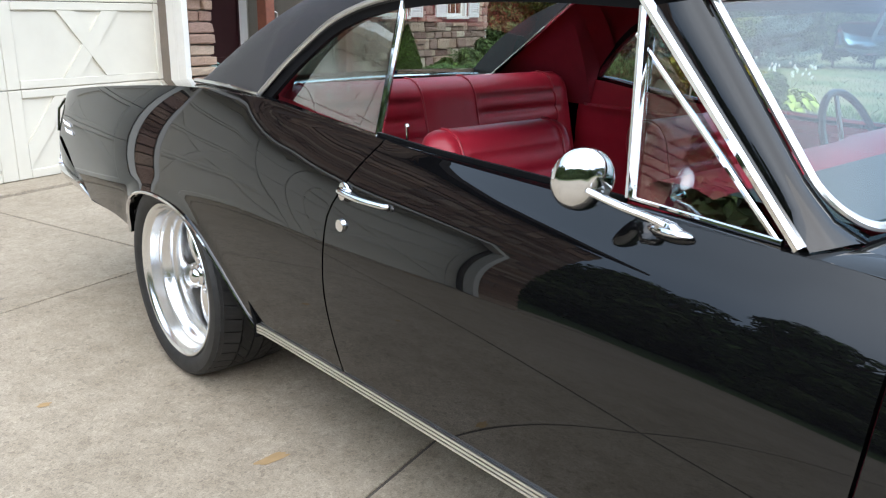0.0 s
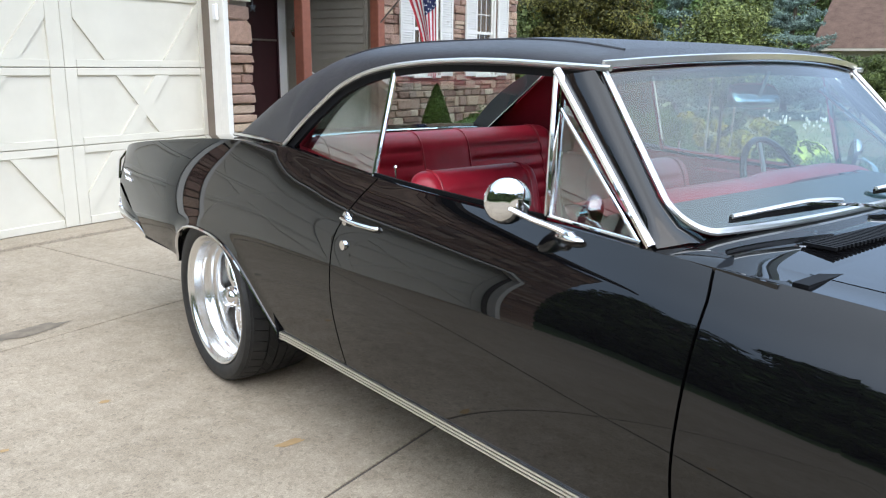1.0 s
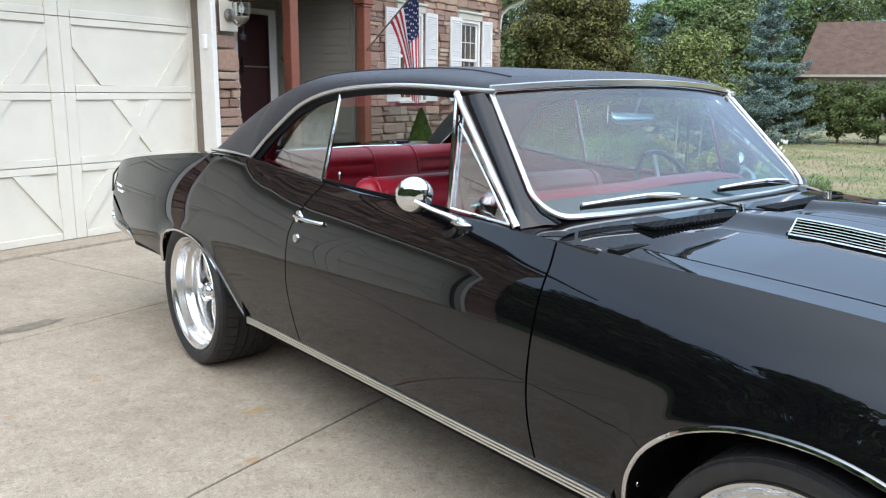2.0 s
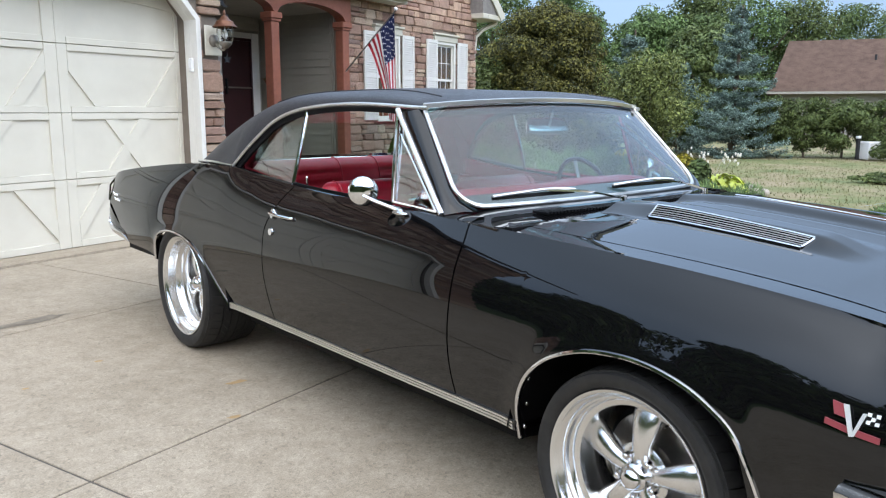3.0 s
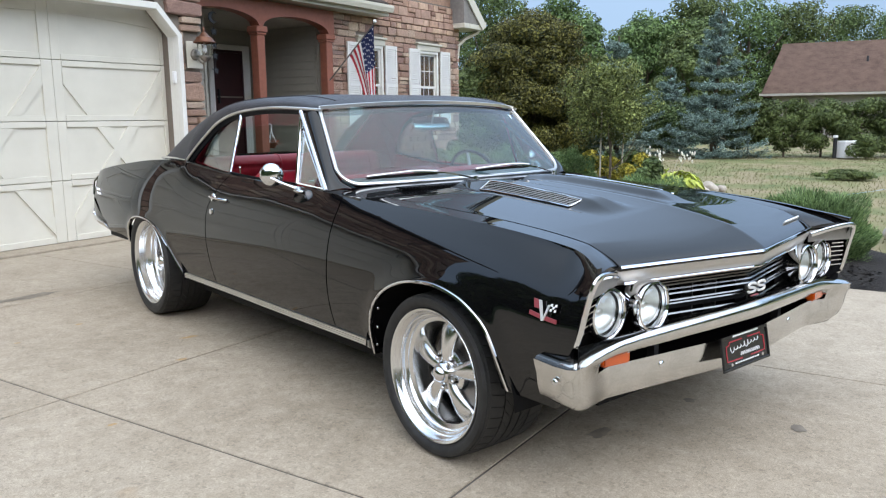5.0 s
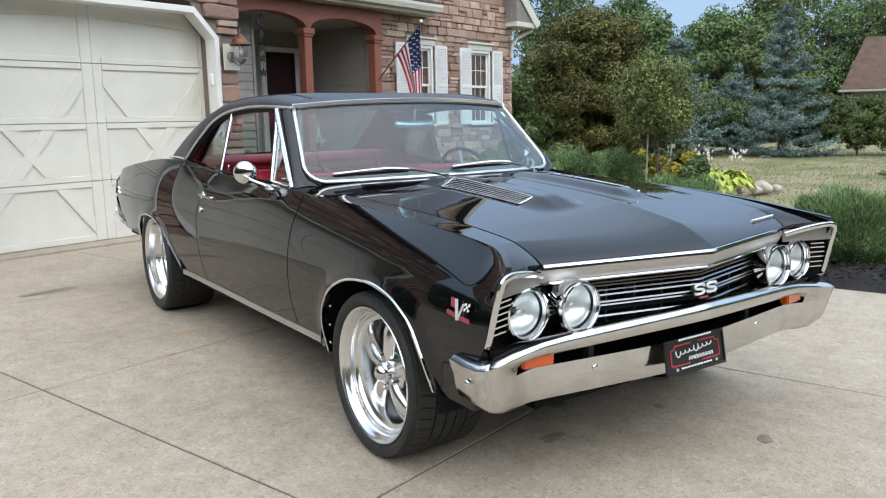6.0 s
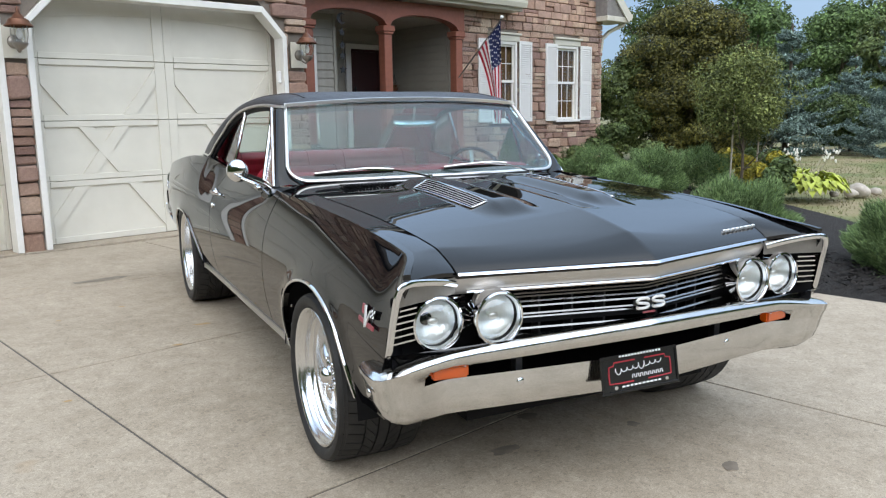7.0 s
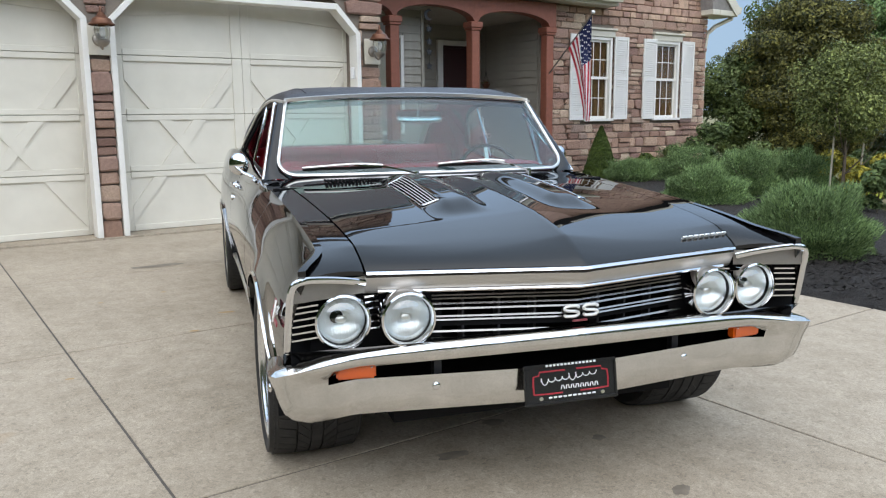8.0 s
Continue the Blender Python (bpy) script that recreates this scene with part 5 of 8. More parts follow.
# fender tops
for s in (-1, 1):
    bm = bmesh.new()
    rows = []
    for y in merge(spread(-2.19, -1.9, 24), spread(-1.9, -0.76, 40)):
        row = []
        for j in range(13):
            t = j / 12
            xi, xo = HX(y) + 0.003, SHX(y)
            x = lerp(xi, xo, t)
            yy = max(y, front_edge(x))
            z = top_z(x, yy)
            z = lerp(z, SHZ(yy), t) if t > 0 else z
            row.append((s * x, yy, z))
        rows.append(row)
    grid(bm, rows, flip=s < 0)
    rim_flange(bm, Vector((0, 0, -0.012)))
    part("fender_top", bm, PAINT, car, smooth=40)

# cowl with slotted intake
WB = lambda x: -0.705 + 0.075 * (abs(x) / 0.73) ** 3
bm = bmesh.new()
rows = []
for i in range(9):
    t = i / 8
    row = []
    for u in spread(-1, 1, 61):
        yf, x = -0.928 + 0.045 * u * u, u * 0.80
        y = lerp(yf, WB(min(abs(x), 0.73)) - 0.0, t)
        z0 = min(top_z(u * 0.69, -0.935), SHZ(-0.8) + 0.03 * (1 - abs(u)))
        row.append((x, y, lerp(z0 - 0.004, 0.957 - 0.022 * abs(u) ** 6, t)))
    rows.append(row)
grid(bm, rows)
rim_flange(bm, Vector((0, 0, -0.02)))
part("cowl_panel", bm, PAINT, car, "black cowl below the windshield", smooth=40)
for s in (-1, 1):
    for k in range(30):
        x = s * (0.06 + k * 0.0165)
        y0 = -0.90 + 0.045 * (x / 0.8) ** 2
        bm = bmesh.new()
        box(bm, x - 0.0045, x + 0.0045, y0 + 0.015, y0 + 0.085, 0.9465, 0.9535)
        part("cowl_slot", bm, GRILLBLACK, car, smooth=0)
    # fender corner behind the hood up to the door
    bm = bmesh.new()
    rows = []
    for y in spread(-0.755, -0.60, 6):
        rows.append([(s * lerp(0.735, SHX(y), j / 6), y, lerp(0.945, SHZ(y), (j / 6) ** 2)) for j in range(7)])
    grid(bm, rows, flip=s < 0)
    rim_flange(bm, Vector((0, 0, -0.01)))
    part("pillar_base", bm, PAINT, car)
    # belt ledge along doors and quarters
    bm = bmesh.new()
    rows = []
    for y in spread(-0.6, 1.02, 40):
        xi = lerp(0.757, 0.745, (y + 0.6) / 1.2) if y < 0.6 else lerp(0.745, 0.772, (y - 0.6) / 0.42)
        rows.append([(s * lerp(xi, SHX(y), j / 5), y, SHZ(y) + 0.004 * math.sin(math.pi * j / 5)) for j in range(6)])
    grid(bm, rows, flip=s < 0)
    rim_flange(bm, Vector((0, 0, -0.03)))
    part("belt_ledge", bm, PAINT, car)
# rear deck and tail
DZ = lambda x, y: SHZ(y) + 0.02 * (1 - (abs(x) / SHX(y)) ** 2)
bm = bmesh.new()
rows = []
for y in merge(spread(1.02, 1.5, 12), spread(1.5, 2.79, 36)):
    lim = SHX(y)
    row = []
    for u in spread(-1, 1, 41):
        x = u * lim
        z = DZ(x, y)
        if y < 1.5 and abs(x) < 0.6:
            z -= 0.012
        row.append((x, y, z))
    rows.append(row)
grid(bm, rows)
inner = [f for f in bm.faces if f.calc_center_median().y < 1.395 and abs(f.calc_center_median().x) < 0.69]
bmesh.ops.delete(bm, geom=inner, context="FACES")
part("rear_deck", bm, PAINT, car, "black rear deck and quarter tops", smooth=40)
bm = bmesh.new()
rows = []
for z in spread(0.84, 0.6, 7):
    rows.append([(x * side_x(2.785, z), 2.788 - 0.03 * abs(x) ** 4 + 0.012 * (0.84 - z) * 4, z) for x in spread(-1, 1, 25)])
grid(bm, rows, flip=True)
part("tail_panel", bm, PAINT, car)


# ---- roof, pillars, glass ----
TR = [(-0.30, 0.652, 1.305), (0.0, 0.657, 1.319), (0.22, 0.660, 1.320), (0.45, 0.667, 1.308), (0.62, 0.679, 1.283), (0.75, 0.70, 1.238), (0.845, 0.725, 1.175), (0.92, 0.755, 1.11), (1.005, 0.79, 1.024)]
TX, TZ = curve([(y, x) for y, x, z in TR]), curve([(y, z) for y, x, z in TR])
ZR = curve([(-0.42, 1.332), (-0.3, 1.355), (-0.1, 1.382), (0.1, 1.391), (0.4, 1.391), (0.7, 1.385), (0.9, 1.368), (1.05, 1.332), (1.2, 1.268), (1.38, 1.148), (1.52, 1.012)])
BX = curve([(1.005, 0.79), (1.25, 0.775), (1.52, 0.745)])


def roof_sec(y, n, drop=0.0):
    """A cross section of the roof, from the side edge to the middle."""
    if y < 1.005:
        xs, zs = TX(max(y, -0.30)), TZ(max(y, -0.30))
    else:
        xs, zs = BX(y), 1.019
    if y < -0.30:
        k = (y + 0.30) / -0.105
        zs = lerp(zs, 1.328, k * 0.2)
    out = []
    zc = max(ZR(y), zs + 0.002)
    for i in range(n + 1):
        a = math.pi / 2 * i / n
        z = zs + (zc - zs) * math.sin(a) ** 0.76
        x = (xs - 0.22 * (z - zs)) * max(0.0, math.cos(a)) ** 0.34 if i < n else 0.0
        out.append((x, z - drop))
    return out


def header_y(x):
    return -0.318 - 0.085 * (1 - (x / 0.65) ** 2)


bm = bmesh.new()
rows = []
for y in merge(spread(-0.30, 0.60, 22), spread(0.6, 0.92, 14)):
    sec = roof_sec(y, 22)
    row = [(-x, y, z) for x, z in sec] + [(x, y, z) for x, z in sec[-2::-1]]
    rows.append(row)
front = []
for x, y, z in rows[0]:
    front.append((x, header_y(x), z - 0.022 * (1 - (abs(x) / 0.652) ** 4) - 0.006))
grid(bm, [front] + rows)
rim_flange(bm, Vector((0, 0, -0.012)))
part("roof", bm, VINYL, car, "black grained vinyl roof", smooth=50)
for s in (-1, 1):
    bm = bmesh.new()
    rows = []
    for y in spread(0.92, 1.515, 30):
        sec = roof_sec(y, 60)
        keep = [p for p in sec if p[0] > 0.56]
        m = 18
        idx = [keep[int(round(lerp(0, len(keep) - 1, j / m)))] for j in range(m + 1)]
        zg = lerp(1.352, 0.995, min(1, (y - 0.92) / 0.47))
        rows.append([(s * x, y, z) for x, z in idx] + [(s * 0.552, y, idx[-1][1] - 0.004), (s * 0.545, y, min(zg, idx[-1][1] - 0.006))])
    grid(bm, rows, flip=s > 0)
    bmesh.ops.recalc_face_normals(bm, faces=bm.faces[:])
    part("sail_panel", bm, VINYL, car, "black grained vinyl rear pillar", smooth=50)
    # roof seam welt
    bm = bmesh.new()
    pth = []
    for y in spread(-0.30, 0.9, 30):
        sec = roof_sec(y, 22)
        x, z = sec[13]
        pth.append((s * x, y, z + 0.001))
    sweep(bm, pth, ring(0.0035, 6))
    part("roof_welt", bm, VINYL, car, "stitched vinyl seam")
    # bright drip rail and base moulding
    path = spline([(s * 0.652, -0.352, 1.303), *((s * (x + 0.004), y, z) for y, x, z in TR)], 6)
    bm = bmesh.new()
    sweep(bm, path, ring(0.008, 8, 0.007), up=(s, 0, 0.4))
    part("drip_rail", bm, STAINLESS, car, "polished drip rail moulding")
    bm = bmesh.new()
    sweep(bm, spline([(s * 0.795, 1.003, 1.024), (s * 0.782, 1.25, 1.028), (s * 0.75, 1.515, 1.022)], 6), ring(0.009, 8, 0.008))
    part("pillar_moulding", bm, CHROME, car, "bright moulding at the pillar foot")
    # dark window channel inside the rail
    bm = bmesh.new()
    inn = [(s * (x - 0.012), y - 0.012 * (i / 8), z - 0.015) for i, (y, x, z) in enumerate(TR)]
    sweep(bm, spline(inn, 6), rect(0.032, 0.014), up=(s, 0, 0))
    part("window_channel", bm, GRILLBLACK, car, "black window seal")

# windshield
def shield(u, v, out=0.0):
    k = max(0.0, 1 - v / 0.22)
    um = u * (1 - 0.135 * (1 - math.sqrt(max(0.0, 1 - k * k))))
    x = um * lerp(0.735, 0.645, v)
    y = lerp(WB(um * 0.73), header_y(um * 0.645), v) - 0.018 * math.sin(math.pi * v) * (1 - um * um) - out
    z = lerp(0.962, 1.302 + 0.026 * (1 - um * um), v) + out * 0.5
    return Vector((x, y, z))


bm = bmesh.new()
grid(bm, [[shield(u, v) for u in spread(-1, 1, 41)] for v in spread(0, 1, 25)])
ob = part("windshield", bm, SHIELDGLASS, car, "clear green-tinted windshield")
ob.visible_shadow = False
bm = bmesh.new()
down = [1 - 0.78 * i / 20 for i in range(20)] + [0.22 * (1 - math.sin(math.pi / 2 * i / 16)) for i in range(17)]
loop = [shield(-1, v, 0.004) for v in down] + [shield(u, 0, 0.004) for u in spread(-0.985, 0.985, 40)] + [shield(1, v, 0.004) for v in down[::-1]]
sweep(bm, loop, ring(0.0088, 8, 0.007), up=(0, -1, 0.7))
part("windshield_moulding", bm, STAINLESS, car, "bright windshield moulding")
bm = bmesh.new()
sweep(bm, [shield(u, 1, 0.010) + Vector((0, 0, 0.006)) for u in spread(-1.01, 1.01, 40)], rect(0.009, 0.016), up=(0, -0.3, 1))
part("header_moulding", bm, STAINLESS, car, "bright moulding over the windshield")
bm = bmesh.new()
grid(bm, [[shield(u, v, -0.006) for u in spread(-1, 1, 31)] for v in (0.90, 1.0)])
part("sunshade_band", bm, glass("shade_band", (0.3, 0.42, 0.46), 0.0, 0.0, 0.0), car, "tinted band at the top of the glass")
VT, VR, VF = Vector((0.683, -0.215, 1.285)), Vector((0.757, -0.272, 0.952)), Vector((0.788, -0.600, 0.940))


def mir(v, s):
    return Vector((s * v.x, v.y, v.z))


def bar(name, a, b, w, mat, label="", d=None, n=2, s=1):
    bm = bmesh.new()
    pts = [a.lerp(b, i / n) for i in range(n + 1)]
    sweep(bm, pts, ring(w, 8, d or w), up=(0, 1, 0.01))
    return part(name, bm, mat, car, label)


for s in (-1, 1):
    # windshield pillar: painted post between glass and vent window
    bm = bmesh.new()
    rows = []
    for i in range(15):
        v = i / 14
        a = shield(s, v) + Vector((s * 0.006, 0.004, 0))
        b = mir(VF.lerp(VT, v), s) + Vector((s * 0.004, -0.014, 0))
        m = (a + b) / 2 + Vector((s * 0.016, -0.018, 0))
        if v < 0.12:
            a.z -= 0.02 * (1 - v / 0.12)
        rows.append([a, a.lerp(m, 0.5) + Vector((s * 0.004, -0.006, 0)), m, b.lerp(m, 0.5) + Vector((s * 0.006, 0, 0)), b, b + Vector((-s * 0.03, 0.02, 0))])
    grid(bm, rows, flip=s < 0)
    bmesh.ops.recalc_face_normals(bm, faces=bm.faces[:])
    part("windshield_pillar", bm, PAINT, car, "black windshield pillar", smooth=60)
    bar("vent_frame", mir(VF, s) + Vector((s * 0.004, 0, 0)), mir(VT, s) + Vector((s * 0.004, 0, 0.012)), 0.011, CHROME, "chrome vent window frame", n=6)
    bar("vent_frame", mir(VF, s) + Vector((-s * 0.004, 0.035, 0)), mir(VT, s) + Vector((-s * 0.004, 0.014, -0.05)), 0.006, CHROME, n=6)
    bar("vent_post", mir(VR, s), mir(VT, s), 0.011, CHROME, "chrome vent window post", n=4)
    bar("vent_sill", mir(VR, s), mir(VF, s) + Vector((0, 0.03, 0.004)), 0.005, CHROME, n=4)
    bm = bmesh.new()
    f = bm.faces.new([bm.verts.new(mir(p, s)) for p in (VR + Vector((-0.003, -0.005, 0)), VF + Vector((-0.008, 0.03, 0)), VT + Vector((-0.003, -0.0, -0.03)))])
    bmesh.ops.solidify(bm, geom=[f], thickness=0.004)
    ob = part("vent_glass", bm, VENTGLASS, car, "clear vent window", smooth=0)
    ob.visible_shadow = False
    # quarter window
    qt, qb_ = Vector((0.658, 0.505, 1.292)), Vector((0.752, 0.488, 0.962))
    bar("quarter_post", mir(qb_, s), mir(qt, s), 0.010, CHROME, "chrome quarter window edge", n=4)
    bm = bmesh.new()
    rows = []
    for y in spread(0.50, 0.975, 20):
        zt = TZ(y + 0.012) - 0.024
        zb = SHZ(y) + 0.002
        zt = max(zt, zb + 0.001)
        col = []
        for j in range(9):
            z = lerp(zb, zt, j / 8)
            k = (z - 0.96) / 0.33
            col.append((s * lerp(0.752 + 0.02 * max(0, y - 0.6), 0.658, k), y, z))
        rows.append(col)
    grid(bm, rows)
    bmesh.ops.solidify(bm, geom=bm.faces[:], thickness=0.004)
    ob = part("quarter_glass", bm, VENTGLASS, car, "raised rear quarter window", smooth=0)
    ob.visible_shadow = False
    # belt seal strips
    bm = bmesh.new()
    sweep(bm, [(s * 0.753, y, SHZ(y) + 0.006) for y in spread(-0.26, 0.49, 14)], rect(0.010, 0.012))
    part("belt_seal", bm, GRILLBLACK if s < 0 else CHROME, car, "thin strip along the window slot")
# rear glass and its mouldings
bm = bmesh.new()
rows = []
for i in range(13):
    t = i / 12
    y, z = lerp(0.925, 1.392, t), lerp(1.328, 0.995, t)
    rows.append([(x, y + 0.03 * (1 - (x / 0.55) ** 2) * t, z + (0.030 - 0.018 * t) * (1 - (x / 0.55) ** 2)) for x in spread(-0.548, 0.548, 21)])
grid(bm, rows)
ob = part("rear_window", bm, CARGLASS, car, "rear window between the sail panels")
ob.visible_shadow = False
bm = bmesh.new()
sweep(bm, [(p[0], p[1], p[2] + 0.004) for p in rows[-1]], ring(0.010, 8))
for sx in (0, -1):
    sweep(bm, [(r[sx][0], r[sx][1], r[sx][2] + 0.003) for r in rows], ring(0.008, 8), up=(1, 0, 0))
part("rear_window_moulding", bm, CHROME, car, "bright rear window moulding")

# ---- cabin ----
interior = part("headliner", bmesh.new(), REDCLOTH, car, "dark red headliner")
bm = bmesh.new()
rows = []
for y in merge(spread(-0.30, 0.90, 20), spread(0.90, 1.38, 8)):
    sec = roof_sec(min(y, 0.91), 14, 0.028)
    if y > 0.91:
        k = (y - 0.91) / 0.47
        sec = [(x, z - 0.30 * k) if x < 0.52 else (x - 0.02, z - 0.30 * k) for x, z in sec]
    if y <= 0.91:
        row = [(-x * 0.985, y, z) for x, z in sec] + [(x * 0.985, y, z) for x, z in sec[-2::-1]]
        rows.append(row)
grid(bm, rows, flip=True)
bm.to_mesh(interior.data)
bm.free()
for s in (-1, 1):
    # inner side of the sail panel
    bm = bmesh.new()
    rows = []
    for y in merge(spread(0.87, 0.99, 6), spread(0.99, 1.38, 10)):
        top = min(ZR(y) - 0.045, lerp(1.352, 0.995, max(0, min(1, (y - 0.92) / 0.47))))
        lo = TZ(y) - 0.012 if y < 0.985 else 0.90
        xl = TX(min(y, 1.0)) - 0.022 if y < 0.985 else 0.735
        rows.append([(s * lerp(xl, 0.56, (j / 6) ** 1.3), y, lerp(lo, max(top, lo + 0.01), j / 6)) for j in range(7)])
    grid(bm, rows, flip=s < 0)
    part("sail_lining", bm, REDCLOTH, car, "dark red sail panel lining")
    # door and quarter trim
    bm = bmesh.new()
    rows = []
    for y in spread(-0.62, 1.05, 30):
        col = []
        for j in range(24):
            z = lerp(0.35, SHZ(y) - 0.012, j / 23)
            rib = 0.006 * abs(math.sin(z * 42)) if 0.62 < z < 0.88 else 0
            col.append((s * (0.705 + 0.035 * (z - 0.35) / 0.6 - rib), y, z))
        rows.append(col)
    grid(bm, rows, flip=s > 0)
    part("door_trim", bm, REDVINYL, car, "red pleated door trim")
    bm = bmesh.new()
    sweep(bm, [(s * 0.715, y, 0.905) for y in spread(-0.5, 1.0, 10)], rect(0.008, 0.012))
    part("trim_strip", bm, CHROME, car)
    bm = bmesh.new()
    box(bm, min(s * 0.65, s * 0.70), max(s * 0.65, s * 0.70), -0.25, 0.2, 0.60, 0.65, bevel=0.015)
    part("armrest", bm, REDVINYL, car)


def seat_back(name, x0, x1, yb, z0, z1, thick, lean, ribs, panel=None, parent=car, label=""):
    """A padded seat back with horizontal pleats; ribs lists (x from, x to) pleated fields."""
    bm = bmesh.new()
    nx, nz = 44, 40
    front, back = [], []
    for j in range(nz + 1):
        t = j / nz
        fr, bk = [], []
        for i in range(nx + 1):
            u = i / nx
            x = lerp(x0, x1, u)
            ex = min(u, 1 - u) * (x1 - x0)
            ez = min(1.0, (1 - t) * (z1 - z0) / 0.07)
            ro = 1 - (1 - min(1, ex / 0.06)) ** 2
            rz = math.sqrt(max(0, 1 - (1 - ez) ** 2))
            z = lerp(z0, z1, t) - 0.045 * (1 - ro) * t
            pl = 0
            for a, b in ribs:
                if a < x < b and 0.18 < t < 0.86:
                    pl = -0.010 * abs(math.cos((t - 0.18) / 0.68 * math.pi * 5)) ** 6
                elif a - 0.008 < x < b + 0.008 and abs((x - a) * (x - b)) < 0.006:
                    pl = -0.006
            y = yb + lean * (z - z0) - (thick / 2) * ro * (0.3 + 0.7 * rz) - pl
            fr.append((x, y, z))
            bk.append((x, yb + lean * (z - z0) + (thick / 2) * (0.5 + 0.5 * ro) * (0.25 + 0.75 * rz), z))
        front.append(fr), back.append(bk)
    grid(bm, front, flip=False)
    grid(bm, back, flip=True)
    grid(bm, [[r[0] for r in front], [r[0] for r in back]], flip=True)
    grid(bm, [[r[-1] for r in front], [r[-1] for r in back]])
    grid(bm, [front[-1], back[-1]], flip=False)
    bmesh.ops.remove_doubles(bm, verts=bm.verts[:], dist=1e-5)
    bmesh.ops.recalc_face_normals(bm, faces=bm.faces[:])
    ob = part(name, bm, REDVINYL, parent, label, smooth=70)
    for a, b in ribs:
        for x in (a, b):
            k = [min(range(nx + 1), key=lambda i: abs(lerp(x0, x1, i / nx) - x))][0]
            bm = bmesh.new()
            sweep(bm, [Vector(r[k]) + Vector((0, -0.002, 0.001)) for r in front[4:]] + [Vector(front[-1][k]).lerp(Vector(back[-1][k]), q) + Vector((0, 0, 0.002)) for q in (0.3, 0.6, 0.9)], ring(0.004, 6), up=(1, 0, 0))
            part("piping", bm, REDPIPE, ob, "raised red seam")
    return ob


seat_back("rear_seat_back", -0.70, 0.70, 1.02, 0.56, 1.030, 0.15, 0.26, [(-0.58, -0.13), (0.13, 0.58)], label="red pleated rear bench back")
seat_back("front_seat_back", -0.62, -0.07, 0.36, 0.50, 0.965, 0.13, 0.24, [(-0.54, -0.15)], label="red pleated front seat back")
seat_back("front_seat_back", 0.07, 0.62, 0.20, 0.50, 0.955, 0.13, 0.24, [(0.15, 0.54)], label="red pleated front seat back")
for x0, x1, y0, y1, nm in ((-0.64, -0.01, -0.12, 0.42, "front_seat_cushion"), (0.01, 0.64, -0.30, 0.24, "front_seat_cushion"), (-0.66, 0.66, 0.62, 1.08, "rear_seat_cushion")):
    bm = bmesh.new()
    box(bm, x0, x1, y0, y1, 0.34, 0.54)
    bmesh.ops.bevel(bm, geom=bm.edges[:], offset=0.05, segments=4, affect="EDGES")
    part(nm, bm, REDVINYL, car)
bm = bmesh.new()
grid(bm, [[(x, y, 0.992) for x in (-0.62, 0.62)] for y in (1.12, 1.40)])
bmesh.ops.solidify(bm, geom=bm.faces[:], thickness=0.01)
part("parcel_shelf", bm, REDCLOTH, car, "dark red parcel shelf", smooth=0)
part("cabin_floor", boxbm(-0.72, 0.72, -0.85, 1.2, 0.262, 0.30), REDCLOTH, car, "dark red carpet", smooth=0)
part("rear_bulkhead", boxbm(-0.72, 0.72, 1.22, 1.25, 0.30, 0.99), GRILLBLACK, car, smooth=0)
part("firewall", boxbm(-0.78, 0.78, -0.93, -0.90, 0.26, 0.93), GRILLBLACK, car, smooth=0)
# dash with padded top
bm = bmesh.new()
prof = [(-0.40, 0.966), (-0.39, 0.970), (-0.37, 0.977), (-0.34, 0.981), (-0.29, 0.980), (-0.27, 0.972), (-0.275, 0.955), (-0.30, 0.94), (-0.31, 0.78), (-0.36, 0.70)]
rows = []
for x in spread(-0.70, 0.70, 15):
    rows.append([(x, y, z + (0.010 if 0.16 < x < 0.62 and z > 0.96 else 0)) for y, z in prof])
grid(bm, rows, flip=True)
part("dash_pad", bm, REDVINYL, car, "red padded dashboard", smooth=60)
bm = bmesh.new()
grid(bm, [[(x, WB(x) + 0.012, 0.962), (x, -0.405, 0.970)] for x in spread(-0.66, 0.66, 15)], flip=True)
part("defroster_panel", bm, simple("dark_teal_vinyl", (0.035, 0.05, 0.05), 0.5, grain=120), car, "dark panel under the windshield")
# steering wheel
sw = part("steering_wheel", bmesh.new(), BLACKENAMEL, car, "thin black steering wheel")
bm = bmesh.new()
R0 = 0.178
n = 48
M = Matrix.Translation((0.50, -0.17, 0.900)) @ Euler((radians(64), 0, 0)).to_matrix().to_4x4()
sweep(bm, [M @ Vector((R0 * math.cos(2 * math.pi * i / n), R0 * math.sin(2 * math.pi * i / n), 0)) for i in range(n)], ring(0.011, 8), up=M.to_3x3() @ Vector((0, 0, 1)), close=True)
bm.to_mesh(sw.data), bm.free()
for a in (200, 340, 90):
    bm = bmesh.new()
    sweep(bm, [M @ Vector((0, 0, -0.03)), M @ Vector((R0 * math.cos(radians(a)), R0 * math.sin(radians(a)), 0))], rect(0.022, 0.006), up=M.to_3x3() @ Vector((0, 0, 1)))
    part("spoke", bm, SATIN, sw)
bm = bmesh.new()
cyl(bm, M @ Vector((0, 0, -0.01)), M @ Vector((0, 0, -0.30)), 0.03)
part("column", bm, REDVINYL, sw)
